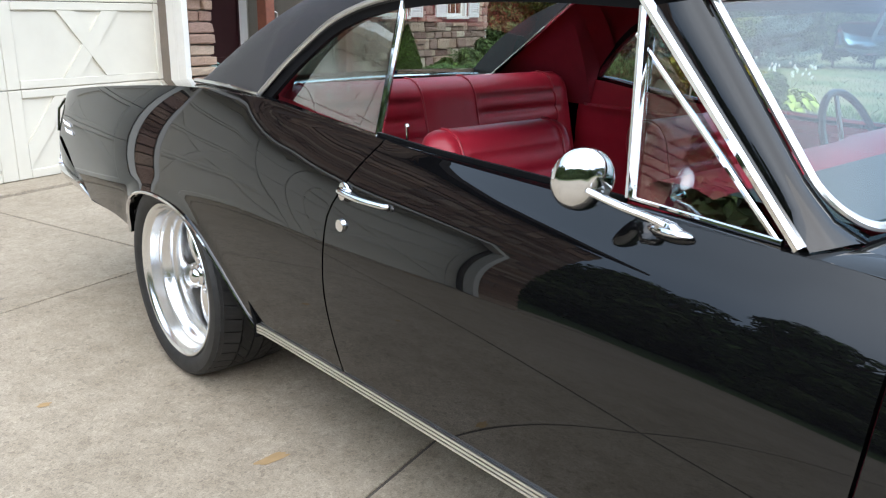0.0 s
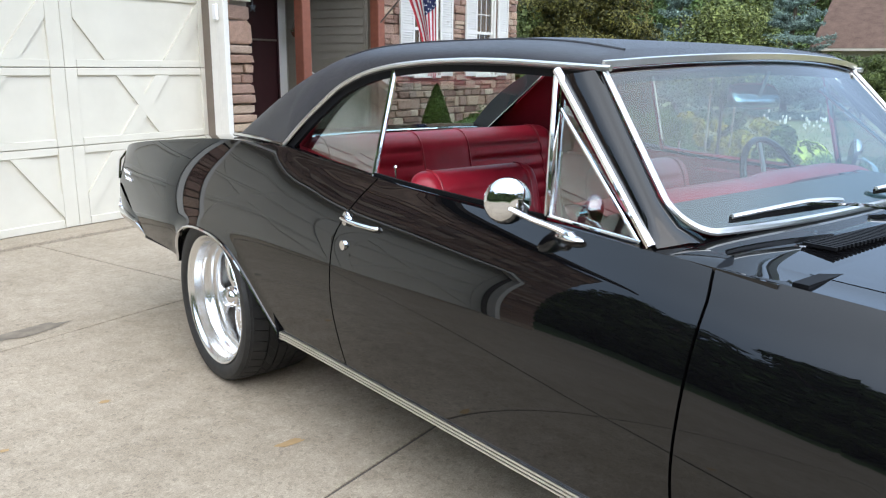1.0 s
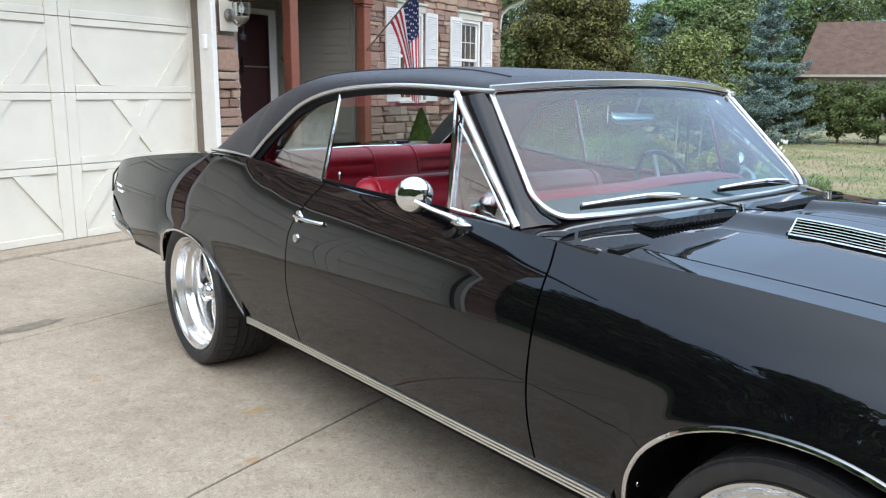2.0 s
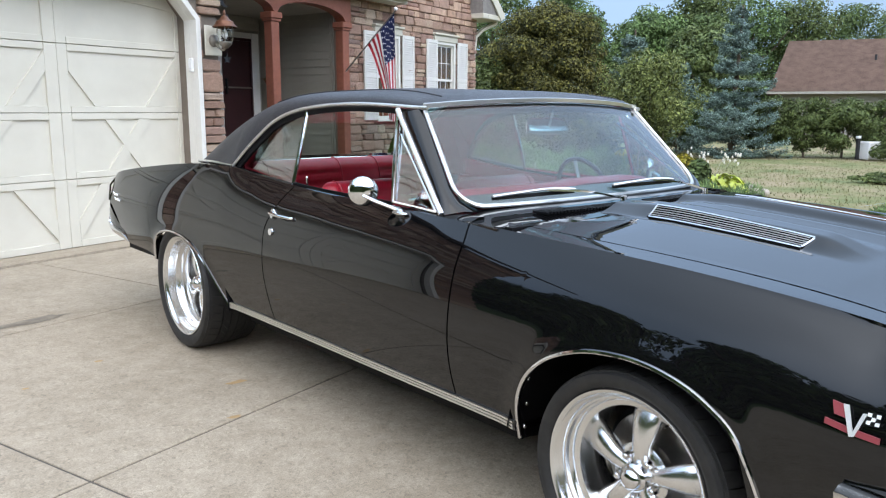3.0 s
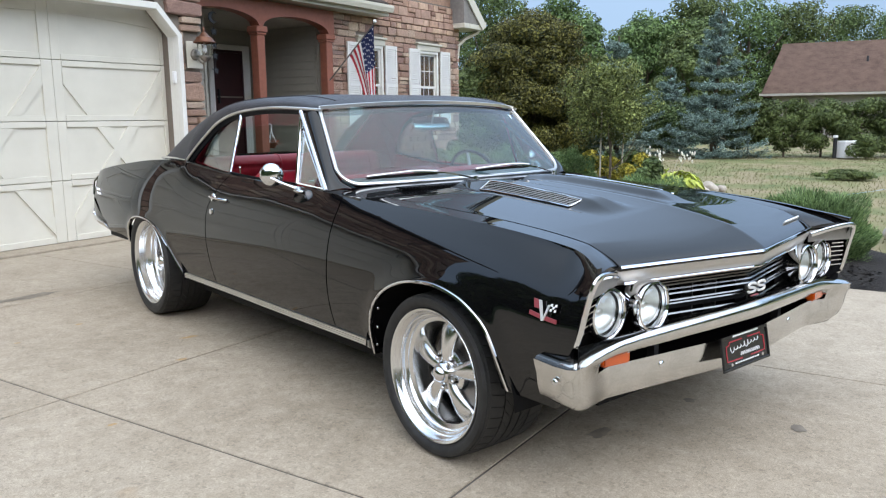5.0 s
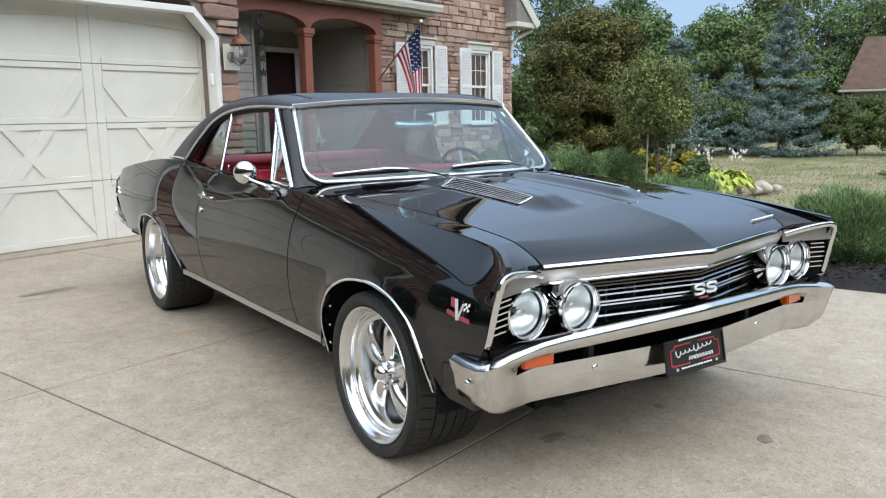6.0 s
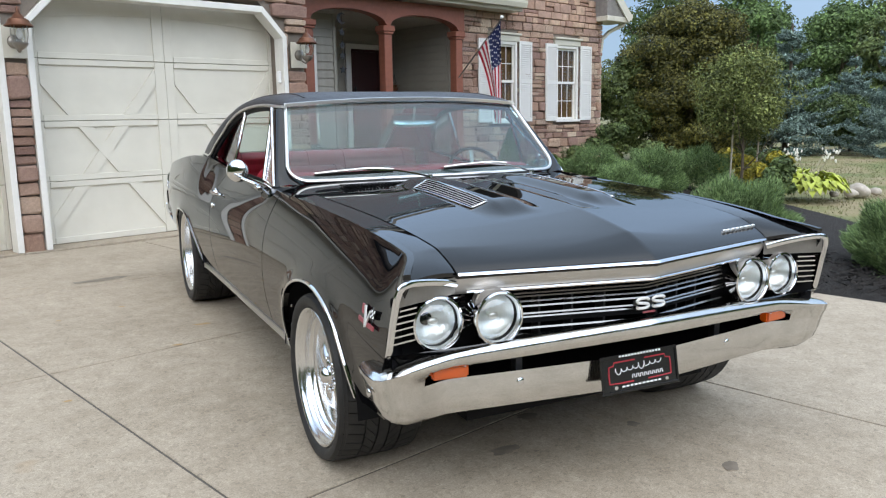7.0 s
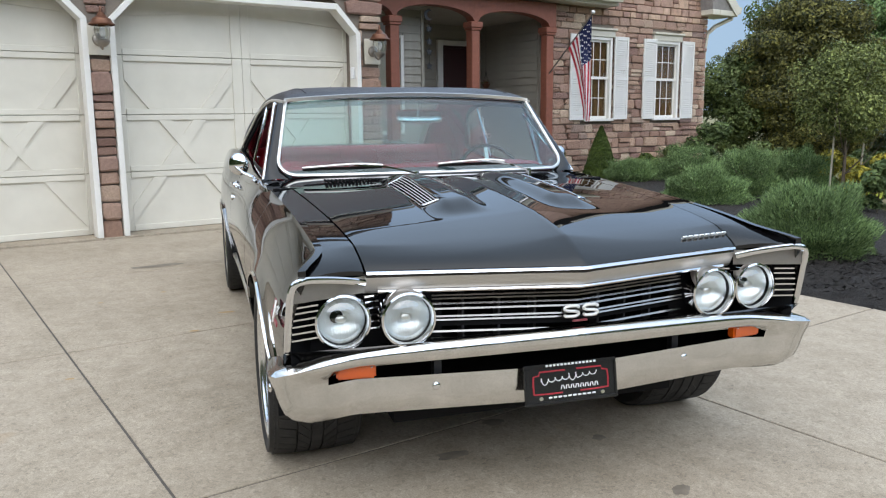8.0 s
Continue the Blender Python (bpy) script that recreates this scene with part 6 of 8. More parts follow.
# inside mirror on its stem
bm = bmesh.new()
rows = []
for a in spread(-1.2, 1.2, 11):
    rows.append([(0.042 + 0.124 * math.sin(b), -0.318 - 0.034 * math.cos(a + 0.75) * math.cos(b) ** 0.4, 1.228 + 0.040 * math.sin(a) * max(0.15, math.cos(b)) ** 0.25) for b in spread(-1.5, 1.5, 21)])
grid(bm, rows)
bmesh.ops.solidify(bm, geom=bm.faces[:], thickness=0.003)
im = part("inside_mirror", bm, CHROME, car, "chrome inside mirror", smooth=60)
part("mirror_glass", boxbm(-0.068, 0.152, -0.3035, -0.300, 1.199, 1.256), MIRROR, im)
bm = bmesh.new()
cyl(bm, (0.03, -0.335, 1.21), (0.03, -0.365, 1.30), 0.007)
part("stem", bm, CHROME, im)
# door lock knobs
for s in (-1, 1):
    bm = bmesh.new()
    cyl(bm, (s * 0.735, 0.395, 0.95), (s * 0.735, 0.395, 1.000), 0.0035, n=10)
    cyl(bm, (s * 0.735, 0.395, 1.000), (s * 0.735, 0.395, 1.006), 0.007, 0.005, n=12)
    part("lock_knob", bm, CHROME, car, "chrome door lock knob")
    bm = bmesh.new()
    cyl(bm, (s * 0.735, -0.345, 0.965), (s * 0.712, -0.345, 0.965), 0.007, n=14)
    ball(bm, (s * 0.708, -0.345, 0.965), 0.009, n=12)
    part("vent_crank", bm, CHROME, car)


# ---- wheels ----
def wheel(y, z, lipx, r_t, r_r, width, dish, s, a0):
    """A five-spoke polished wheel; built facing -x, turned for the other side."""
    w = part("wheel", bmesh.new(), ALLOY, car, "polished five-spoke alloy wheel")
    R = r_r
    bm = bmesh.new()
    lathe(bm, [(R + 0.002, 0.018), (R + 0.004, 0.004), (R - 0.001, -0.003), (R - 0.008, -0.001), (R - 0.013, 0.006), (R - 0.019, 0.016), (R - 0.023, 0.018), (R - 0.027, dish * 0.5), (R - 0.031, dish * 0.52), (R - 0.034, dish * 0.72), (R - 0.038, dish * 0.75), (R - 0.042, dish * 0.97), (R - 0.058, dish + 0.004), (R - 0.062, dish + 0.02), (R - 0.070, dish + 0.10), (R - 0.055, width - 0.01)], 72)
    bm.to_mesh(w.data), bm.free()
    for p in w.data.polygons:
        p.use_smooth = True
    w.data.set_sharp_from_angle(angle=radians(50))
    w.data.materials.append(ALLOY) if not w.data.materials else None
    hub = dish - 0.008
    for k in range(5):
        a = 2 * math.pi * k / 5 + a0
        rad, tan = Vector((0, math.cos(a), math.sin(a))), Vector((0, -math.sin(a), math.cos(a)))
        bm = bmesh.new()
        rows = []
        for i in range(13):
            t = i / 12
            r = lerp(0.035, R - 0.055, t)
            hw = curve([(0, 0.030), (0.25, 0.031), (0.6, 0.041), (0.85, 0.046), (1, 0.044)])(t)
            dp = curve([(0, hub + 0.012), (0.3, hub + 0.006), (0.7, hub + 0.014), (1, dish + 0.028)])(t)
            th = curve([(0, 0.026), (0.5, 0.028), (1, 0.022)])(t)
            rows.append([rad * r + tan * (hw * math.cos(q)) + Vector((dp + th - th * 1.1 * math.sin(q) ** (1 if math.sin(q) >= 0 else 1), 0, 0)) for q in spread(-0.35, math.pi + 0.35, 13)])
        grid(bm, rows)
        bmesh.ops.recalc_face_normals(bm, faces=bm.faces[:])
        part("spoke", bm, ALLOY, w, smooth=60)
        a2 = a + math.pi / 5
        c = Vector((0, 0.060 * math.cos(a2), 0.060 * math.sin(a2)))
        bm = bmesh.new()
        cyl(bm, c + Vector((hub + 0.028, 0, 0)), c + Vector((hub + 0.002, 0, 0)), 0.0125, 0.0105, n=6)
        ball(bm, c + Vector((hub + 0.002, 0, 0)), 0.0095, sx=0.7, n=10)
        part("lug_nut", bm, CHROME, w)
    bm = bmesh.new()
    lathe(bm, [(0.092, hub + 0.06), (0.088, hub + 0.034), (0.075, hub + 0.026), (0.045, hub + 0.022), (0.040, hub + 0.004)], 40)
    part("hub", bm, ALLOY, w)
    bm = bmesh.new()
    lathe(bm, [(0.042, hub + 0.01), (0.041, hub - 0.004), (0.036, hub - 0.010), (0.033, hub - 0.012), (0.030, hub - 0.022), (0.020, hub - 0.031), (0.008, hub - 0.034), (0.0005, hub - 0.0345)], 32)
    part("center_cap", bm, CHROME, w, "domed chrome center cap")
    bm = bmesh.new()
    lathe(bm, [(0.05, dish + 0.09), (0.155, dish + 0.09), (0.157, dish + 0.094), (0.157, dish + 0.11), (0.05, dish + 0.11)], 48)
    for k in range(24):
        a = 2 * math.pi * k / 24
        for q in (0.115, 0.135):
            b = a + q * 3
            cyl(bm, (dish + 0.0895, q * math.cos(b), q * math.sin(b)), (dish + 0.092, q * math.cos(b), q * math.sin(b)), 0.004, n=6)
    part("brake_rotor", bm, ROTOR, w, "drilled brake rotor")
    bm = bmesh.new()
    lathe(bm, [(0.0005, dish + 0.112), (R - 0.08, dish + 0.112), (R - 0.08, dish + 0.118)], 32)
    part("brake_backing", bm, GRILLBLACK, w)
    bm = bmesh.new()
    cyl(bm, (0.018, R * 0.86 * math.cos(2.1), R * 0.86 * math.sin(2.1)), (0.05, R * 0.88 * math.cos(2.1), R * 0.88 * math.sin(2.1)), 0.004, n=8)
    part("valve_stem", bm, BLACKENAMEL, w)
    # tyre
    T = part("tyre", bmesh.new(), RUBBER, w, "low-profile black tyre")
    bm = bmesh.new()
    sh = 0.030
    prof = [(R - 0.004, 0.022), (R + 0.004, 0.004), (R + 0.012, -0.006), (lerp(R, r_t, 0.45), -0.013), (lerp(R, r_t, 0.75), -0.010), (r_t - 0.010, 0.004), (r_t - 0.004, 0.016), (r_t - 0.0085, 0.026)]
    n = 5
    for i in range(1, n):
        x = lerp(0.026, width - 0.03, i / n)
        prof += [(r_t - 0.0085, x)]
    prof += [(r_t - 0.0085, width - 0.026), (r_t - 0.004, width - 0.016), (r_t - 0.010, width - 0.004), (lerp(R, r_t, 0.6), width + 0.010), (R - 0.004, width - 0.022)]
    lathe(bm, prof, 96)
    bm.to_mesh(T.data), bm.free()
    for p in T.data.polygons:
        p.use_smooth = True
    T.data.set_sharp_from_angle(angle=radians(40))
    # tread: slanted blocks in ribs
    verts, faces = [], []
    ribs = [(0.012, 0.26), (0.28, 0.42), (0.44, 0.56), (0.58, 0.72), (0.74, 0.988)]
    nb = 44
    for q, (p0, p1) in enumerate(ribs):
        x0, x1 = p0 * width, p1 * width
        sl = (0.35, 1.1, 0.0, -1.1, -0.35)[q]
        gap = 0.10 if q != 2 else 0.03
        for b in range(nb):
            base = len(verts)
            seg = 3
            for lev, rr in ((0, r_t - 0.012), (1, r_t)):
                for i in range(seg + 1):
                    for e, xx in ((0, x0), (1, x1)):
                        a = 2 * math.pi * (b + gap / 2 + (1 - gap) * i / seg + sl * (e - 0.5)) / nb
                        edge = rr - (0.006 if (q in (0, 4) and ((q == 0 and e == 0) or (q == 4 and e == 1))) else 0)
                        verts.append((xx, edge * math.cos(a), edge * math.sin(a)))
            m = 2 * (seg + 1)
            for i in range(seg):
                a, c = base + m + 2 * i, base + m + 2 * i + 2
                faces.append((a, a + 1, c + 1, c))
                a0, c0 = base + 2 * i, base + 2 * i + 2
                faces += [(a0, a, c, c0), (a0 + 1, c0 + 1, c + 1, a + 1)]
            faces += [(base, base + 1, base + m + 1, base + m), (base + 2 * seg, base + m + 2 * seg, base + m + 2 * seg + 1, base + 2 * seg + 1)]
    me = bpy.data.meshes.new("tread")
    me.from_pydata(verts, [], faces)
    me.materials.append(RUBBER)
    tr = new("tread", me)
    tr.parent = T
    tagged(tr, "moulded tread blocks", kind="stuff")
    w.matrix_basis = Matrix.Translation((s * lipx, y, z)) @ (Matrix() if s < 0 else pose(0, 0, 0, 0, 0, 180))
    return w


for s in (-1, 1):
    wheel(-1.468, 0.312, 0.892, 0.312, 0.255, 0.300, 0.060, s, 0.37)
    wheel(1.468, 0.347, 0.905, 0.347, 0.272, 0.300, 0.100, s, 0.94)

# ---- nose ----
bm = bmesh.new()
path = [(x, front_edge(x) - 0.006, top_z(x, front_edge(x)) - 0.004) for x in spread(-0.636, 0.636, 61)]
sweep(bm, path, [(0.005, -0.004), (0.002, 0.003), (-0.003, 0.004), (-0.006, 0.001), (-0.006, -0.002), (-0.003, -0.005)])
part("hood_moulding", bm, CHROME, car, "chrome hood edge moulding")
for s in (-1, 1):
    bm = bmesh.new()
    pp = spline([(s * 0.642, -2.122, 0.752), (s * 0.70, -2.150, 0.768), (s * 0.78, -2.182, 0.782), (s * 0.835, -2.203, 0.785), (s * 0.860, -2.203, 0.765), (s * 0.868, -2.185, 0.70), (s * 0.874, -2.163, 0.61), (s * 0.875, -2.150, 0.572)], 6)
    sweep(bm, pp, ring(0.011, 8, 0.008), up=(0, -1, 0))
    part("fender_bezel", bm, CHROME, car, "chrome headlamp surround edge")
    # upper bright panel over the lamps
    bm = bmesh.new()
    grid(bm, [[(s * x, lerp(-2.118, -2.196, (x - 0.64) / 0.215) + 0.004, z) for x in spread(0.64, 0.855, 9)] for z, in ((0.772,), (0.745,), (0.722,))], flip=s < 0)
    bmesh.ops.solidify(bm, geom=bm.faces[:], thickness=0.004)
    part("brow_panel", bm, ARGENT, car, "bright panel over the headlamps", smooth=0)
    # fender inner nose, black, behind the lamps
    bm = bmesh.new()
    grid(bm, [[(s * 0.865, -2.150, z), (s * 0.845, -2.135, z), (s * 0.80, -2.075, z), (s * 0.60, -2.06, z), (s * 0.40, -2.10, z)] for z in spread(0.74, 0.53, 5)], flip=s > 0)
    part("lamp_backing", bm, GRILLBLACK, car, "black panel behind the headlamps")
    bm = bmesh.new()
    rows = [[(s * side_x(y, z), y, z), (s * 0.40, y - 0.03, z)] for y, z in ((-2.16, 0.575), (-2.12, 0.535), (-2.08, 0.50))]
    grid(bm, rows, flip=s > 0)
    part("fender_valance", bm, PAINT, car)
# silver band
bm = bmesh.new()
rows = []
for x in spread(-0.64, 0.64, 41):
    yf = front_edge(x)
    rows.append([(x, yf + 0.001, 0.770), (x, yf + 0.003, 0.754), (x, yf + 0.020, 0.724), (x, yf + 0.030, 0.714), (x, yf + 0.05, 0.712)])
grid(bm, rows, flip=True)
part("grille_band", bm, ARGENT, car, "brushed silver band above the grille", smooth=60)
bm = bmesh.new()
sweep(bm, [(x, front_edge(x) + 0.017, 0.7215) for x in spread(-0.60, 0.60, 31)], ring(0.006, 8))
part("band_moulding", bm, CHROME, car)
# grille back, blackened to stand for the shaded cavity, and bars
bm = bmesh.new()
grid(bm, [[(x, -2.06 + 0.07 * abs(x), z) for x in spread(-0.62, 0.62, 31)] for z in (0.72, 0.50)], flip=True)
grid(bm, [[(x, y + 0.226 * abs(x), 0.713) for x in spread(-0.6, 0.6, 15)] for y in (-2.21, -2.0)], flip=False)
part("grille_back", bm, VOID, car, "black grille back drawn as deep shade")


GRILLECHROME = simple("grille_trim", (0.30, 0.30, 0.30), 0.25, 1.0, grain=70, vary=0.05)


def grille_bar(z, off, h, mat, x1=0.435, d=0.006):
    bm = bmesh.new()
    sweep(bm, [(x, -2.232 + off + 0.226 * abs(x), z) for x in (-x1, -x1 / 2, -0.02, 0.0, 0.02, x1 / 2, x1)], [(-d, -h), (d, -h), (d * 0.4, h), (-d, h * 0.8)])
    return part("grille_bar", bm, mat, car, "bright grille bar" if mat is GRILLECHROME else "")


for z, off, h in ((0.697, 0.026, 0.0026), (0.687, 0.024, 0.0026), (0.672, 0.022, 0.0030), (0.657, 0.018, 0.0030), (0.634, 0.016, 0.0028), (0.623, 0.016, 0.0028), (0.586, 0.020, 0.0032), (0.563, 0.03, 0.0024)):
    grille_bar(z, off, h * 0.8, GRILLECHROME)
for z, off, h in ((0.69, 0.05, 0.006), (0.605, 0.05, 0.010), (0.545, 0.05, 0.014)):
    grille_bar(z, off, h, GRILLBLACK)
for x in (-0.33, -0.22, -0.11, 0.11, 0.22, 0.33):
    bm = bmesh.new()
    box(bm, x - 0.004, x + 0.004, -2.17 + 0.226 * abs(x), -2.12 + 0.2 * abs(x), 0.54, 0.70)
    part("grille_post", bm, DARKMETAL, car, "dark grille upright", smooth=0)
for s in (-1, 1):
    for k, z in enumerate((0.705, 0.688, 0.668, 0.648, 0.627, 0.606)):
        for x0, x1 in ((0.785, 0.858 + 0.002 * k), (0.595, 0.64)):
            bm = bmesh.new()
            f = lambda x: lerp(-2.08, -2.170 + (0.705 - z) * 0.2, (x - 0.60) / 0.26)
            sweep(bm, [(s * x0, f(x0), z), (s * x1, f(x1), z)], rect(0.012, 0.005))
            part("lamp_bar", bm, CHROME, car, "short bright bar beside the lamps", smooth=0)
    for x, y in ((0.712, -2.118), (0.524, -2.150)):
        h = part("headlamp", bmesh.new(), CHROME, car, "round headlamp with a chrome bezel")
        bm = bmesh.new()
        lathe(bm, [(0.072, 0.010), (0.071, -0.022), (0.076, -0.030), (0.082, -0.028), (0.085, -0.016), (0.084, 0.03), (0.079, 0.05)], 48, "Y")
        bmesh.ops.recalc_face_normals(bm, faces=bm.faces[:])
        bm.to_mesh(h.data), bm.free()
        for p in h.data.polygons:
            p.use_smooth = True
        h.data.set_sharp_from_angle(angle=radians(50))
        h.matrix_basis = Matrix.Translation((s * x, y, 0.645))
        bm = bmesh.new()
        lathe(bm, [(0.0705, 0.004), (0.066, -0.006), (0.052, -0.015), (0.03, -0.021), (0.012, -0.0235), (0.0003, -0.024)], 40, "Y")
        bmesh.ops.recalc_face_normals(bm, faces=bm.faces[:])
        part("lens", bm, HEADGLASS, h, "clear sealed-beam lens")
        bm = bmesh.new()
        lathe(bm, [(0.0700, 0.006), (0.064, 0.020), (0.050, 0.036), (0.030, 0.047), (0.012, 0.051), (0.0003, 0.0515)], 40, "Y")
        bmesh.ops.recalc_face_normals(bm, faces=bm.faces[:])
        part("reflector", bm, REFLECTOR, h, "bright lamp reflector")
        bm = bmesh.new()
        cyl(bm, (0, 0.05, 0), (0, 0.018, 0), 0.006, n=10)
        ball(bm, (0, 0.014, 0), 0.012, sx=1.5, sy=0.6, n=12)
        part("bulb_shield", bm, STAINLESS, h)
        bm = bmesh.new()
        lathe(bm, [(0.0725, -0.004), (0.0695, -0.006), (0.0695, 0.004), (0.0725, 0.006)], 40, "Y")
        part("gasket", bm, BLACKENAMEL, h)

# ---- front bumper ----
BP = [(0, -2.262), (0.02, -2.261), (0.15, -2.246), (0.3, -2.227), (0.45, -2.207), (0.6, -2.186), (0.67, -2.178), (0.70, -2.177), (0.76, -2.178), (0.82, -2.182), (0.875, -2.190), (0.914, -2.188), (0.932, -2.165), (0.934, -2.11), (0.922, -2.03)]


def bump_sec(i):
    x, y = BP[i]
    k = min(1, max(0, (x - 0.68) / 0.16))
    zt = curve([(0, 0.596), (0.3, 0.584), (0.65, 0.566), (0.8, 0.546), (0.92, 0.528)])(x)
    zb = curve([(0, 0.535), (0.65, 0.513), (0.91, 0.50)])(x)
    n = Vector((0, 1, 0)) if i < 8 else Vector((-(BP[min(i + 1, 14)][1] - BP[i - 1][1]), BP[min(i + 1, 14)][0] - BP[i - 1][0], 0)).normalized()
    lo = lerp(0.058, 0.010, k)
    pts = [(0.075, zt - 0.012), (0.04, zt + 0.001), (0.016, zt - 0.003), (0.004, zt - 0.013), (0.0, lerp(zt, zb, 0.45)), (0.003, lerp(zt, zb, 0.75)), (0.012 if k < 1 else 0.004, zb), (lo * 0.8, lerp(zb - 0.004, 0.47, k)), (lo, 0.462), (lo, 0.41), (lo + 0.006, 0.368), (lo + 0.016 + 0.01 * k, 0.347), (lo + 0.05, 0.345)]
    out = []
    for d, z in pts:
        p = Vector((x, y, z)) + n * d
        if x > 0.80 and z < 0.50:
            w = min(1.0, (x - 0.80) / 0.10)
            p.x -= 0.20 * (0.50 - z) * w
            p.y += 0.10 * (0.50 - z) * w
            p.z += 0.022 * w * min(1.0, (0.50 - z) / 0.12)
        out.append(p)
    return out


secs = [bump_sec(i) for i in range(len(BP))]
full = [[Vector((-p.x, p.y, p.z)) for p in q] for q in secs[:0:-1]] + secs
fx = [-b[0] for b in BP[:0:-1]] + [b[0] for b in BP]
bm = bmesh.new()
vs = [[bm.verts.new(p) for p in row] for row in full]
for i in range(len(vs) - 1):
    for j in range(len(vs[0]) - 1):
        if j == 7 and max(abs(fx[i]), abs(fx[i + 1])) < 0.765:
            continue
        bm.faces.new((vs[i][j], vs[i + 1][j], vs[i + 1][j + 1], vs[i][j + 1]))
bmesh.ops.recalc_face_normals(bm, faces=bm.faces[:])
rim_flange(bm, Vector((0, 0.012, 0)))
fbump = part("front_bumper", bm, simple("worn_chrome", (0.66, 0.655, 0.64), 0.13, 1.0, grain=170, vary=0.10, bump=0.03), car, "chrome front bumper with a long slot", smooth=50)
# black sheet puts the shade behind the slot into its colour
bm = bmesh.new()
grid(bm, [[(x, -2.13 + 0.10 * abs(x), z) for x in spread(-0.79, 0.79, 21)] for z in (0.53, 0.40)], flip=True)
part("slot_backing", bm, VOID, fbump, "black sheet drawn as the shade behind the bumper slot")
for x in (-0.42, 0.42):
    bm = bmesh.new()
    box(bm, x - 0.012, x + 0.012, -2.16 + 0.10 * 0.42, -2.12 + 0.1 * 0.42, 0.42, 0.53)
    part("bracket", bm, DARKMETAL, fbump, smooth=0)
for s in (-1, 1):
    bm = bmesh.new()
    box(bm, -0.058, 0.058, -0.018, 0.018, -0.023, 0.023)
    bmesh.ops.bevel(bm, geom=bm.edges[:], offset=0.006, segments=2, affect="EDGES")
    t = part("turn_signal", bm, AMBER, fbump, "amber turn signal lens")
    t.matrix_basis = Matrix.Translation((s * 0.678, -2.138, 0.497)) @ pose(0, 0, 0, 0, 0, s * 8)
    for dx in (-0.045, 0.045):
        bm = bmesh.new()
        ball(bm, (dx, -0.019, 0.014), 0.004, n=8)
        part("screw", bm, CHROME, t)
    for x, z, y in ((0.435, 0.425, None), (0.875, 0.455, -2.127)):
        bm = bmesh.new()
        if y is None:
            yy = float(np.interp(x, [b[0] for b in BP], [b[1] for b in BP])) + 0.058
            ball(bm, (s * x, yy, z), 0.013, sy=0.45, n=14)
        else:
            ball(bm, (s * 0.924, -2.11, 0.462), 0.013, sx=0.5, n=14)
        part("bumper_bolt", bm, CHROME, fbump)

def spline_flat(pts, n):
    return [(p.x, p.y) for p in spline([(a, b, 0) for a, b in pts], n)]


# number plate with a dark frame
plate = part("license_plate", boxbm(-0.153, 0.153, 0, 0.003, -0.068, 0.068, bevel=0.001), BLACKENAMEL, fbump, "black dealer plate with a red border and pale marks")
for x0, x1, z0, z1 in ((-0.158, 0.158, 0.060, 0.075), (-0.158, 0.158, -0.075, -0.063), (-0.158, -0.150, -0.0625, 0.0595), (0.150, 0.158, -0.0625, 0.0595)):
    part("plate_frame", boxbm(x0, x1, -0.005, 0.004, z0, z1, bevel=0.002), BLACKENAMEL, plate, smooth=0)


def plate_line(pts, r, mat):
    """A thin raised line on the plate."""
    bm = bmesh.new()
    sweep(bm, [(x, -0.001, z) for x, z in pts], ring(r, 6, 0.0015), up=(0, 1, 0))
    part("plate_mark", bm, mat, plate)


for s in (-1, 1):
    plate_line([(s * 0.02, 0.046), (s * 0.105, 0.046), (s * 0.108, 0.034), (s * 0.126, 0.031), (s * 0.128, 0.0), (s * 0.127, -0.034)], 0.0030, REDENAMEL)
    plate_line([(s * 0.127, -0.034), (s * 0.08, -0.036), (s * 0.03, -0.036)], 0.0030, REDENAMEL)
# unreadable script: a slanted run of loops, then a row of short bars
run = []
for i in range(73):
    a = i * 0.72
    tall = 1.6 if i < 9 or 36 < i < 50 else 0.8
    run.append((-0.106 + 0.0027 * i + 0.0045 * math.cos(a), 0.010 + 0.00022 * i + 0.0085 * tall * math.sin(a)))
plate_line(spline_flat(run, 2), 0.0015, WHITEENAMEL)
for i in range(8):
    x = -0.035 + i * 0.0165
    plate_line([(x, -0.024), (x + 0.003, -0.010), (x + 0.009, -0.010), (x + 0.011, -0.023)], 0.0018, WHITEENAMEL)
for i in range(10):
    plate_line([(-0.078 + i * 0.0165, -0.0505), (-0.067 + i * 0.0165, -0.0505)], 0.0034, WHITEENAMEL)
for i in range(14):
    part("frame_mark", boxbm(-0.085 + i * 0.0125, -0.077 + i * 0.0125, -0.0062, -0.005, 0.064, 0.0715), WHITEENAMEL, plate, smooth=0)
for x in (-0.105, 0.105):
    bm = bmesh.new()
    cyl(bm, (x, -0.005, -0.050), (x, 0.0, -0.050), 0.007, n=12)
    part("plate_bolt", bm, CHROME, plate)
plate.matrix_basis = Matrix.Translation((-0.020, -2.222, 0.415)) @ pose(0, 0, 0, -10, 0, 0) @ Matrix.Diagonal((1.0, 1.0, 0.84, 1.0))

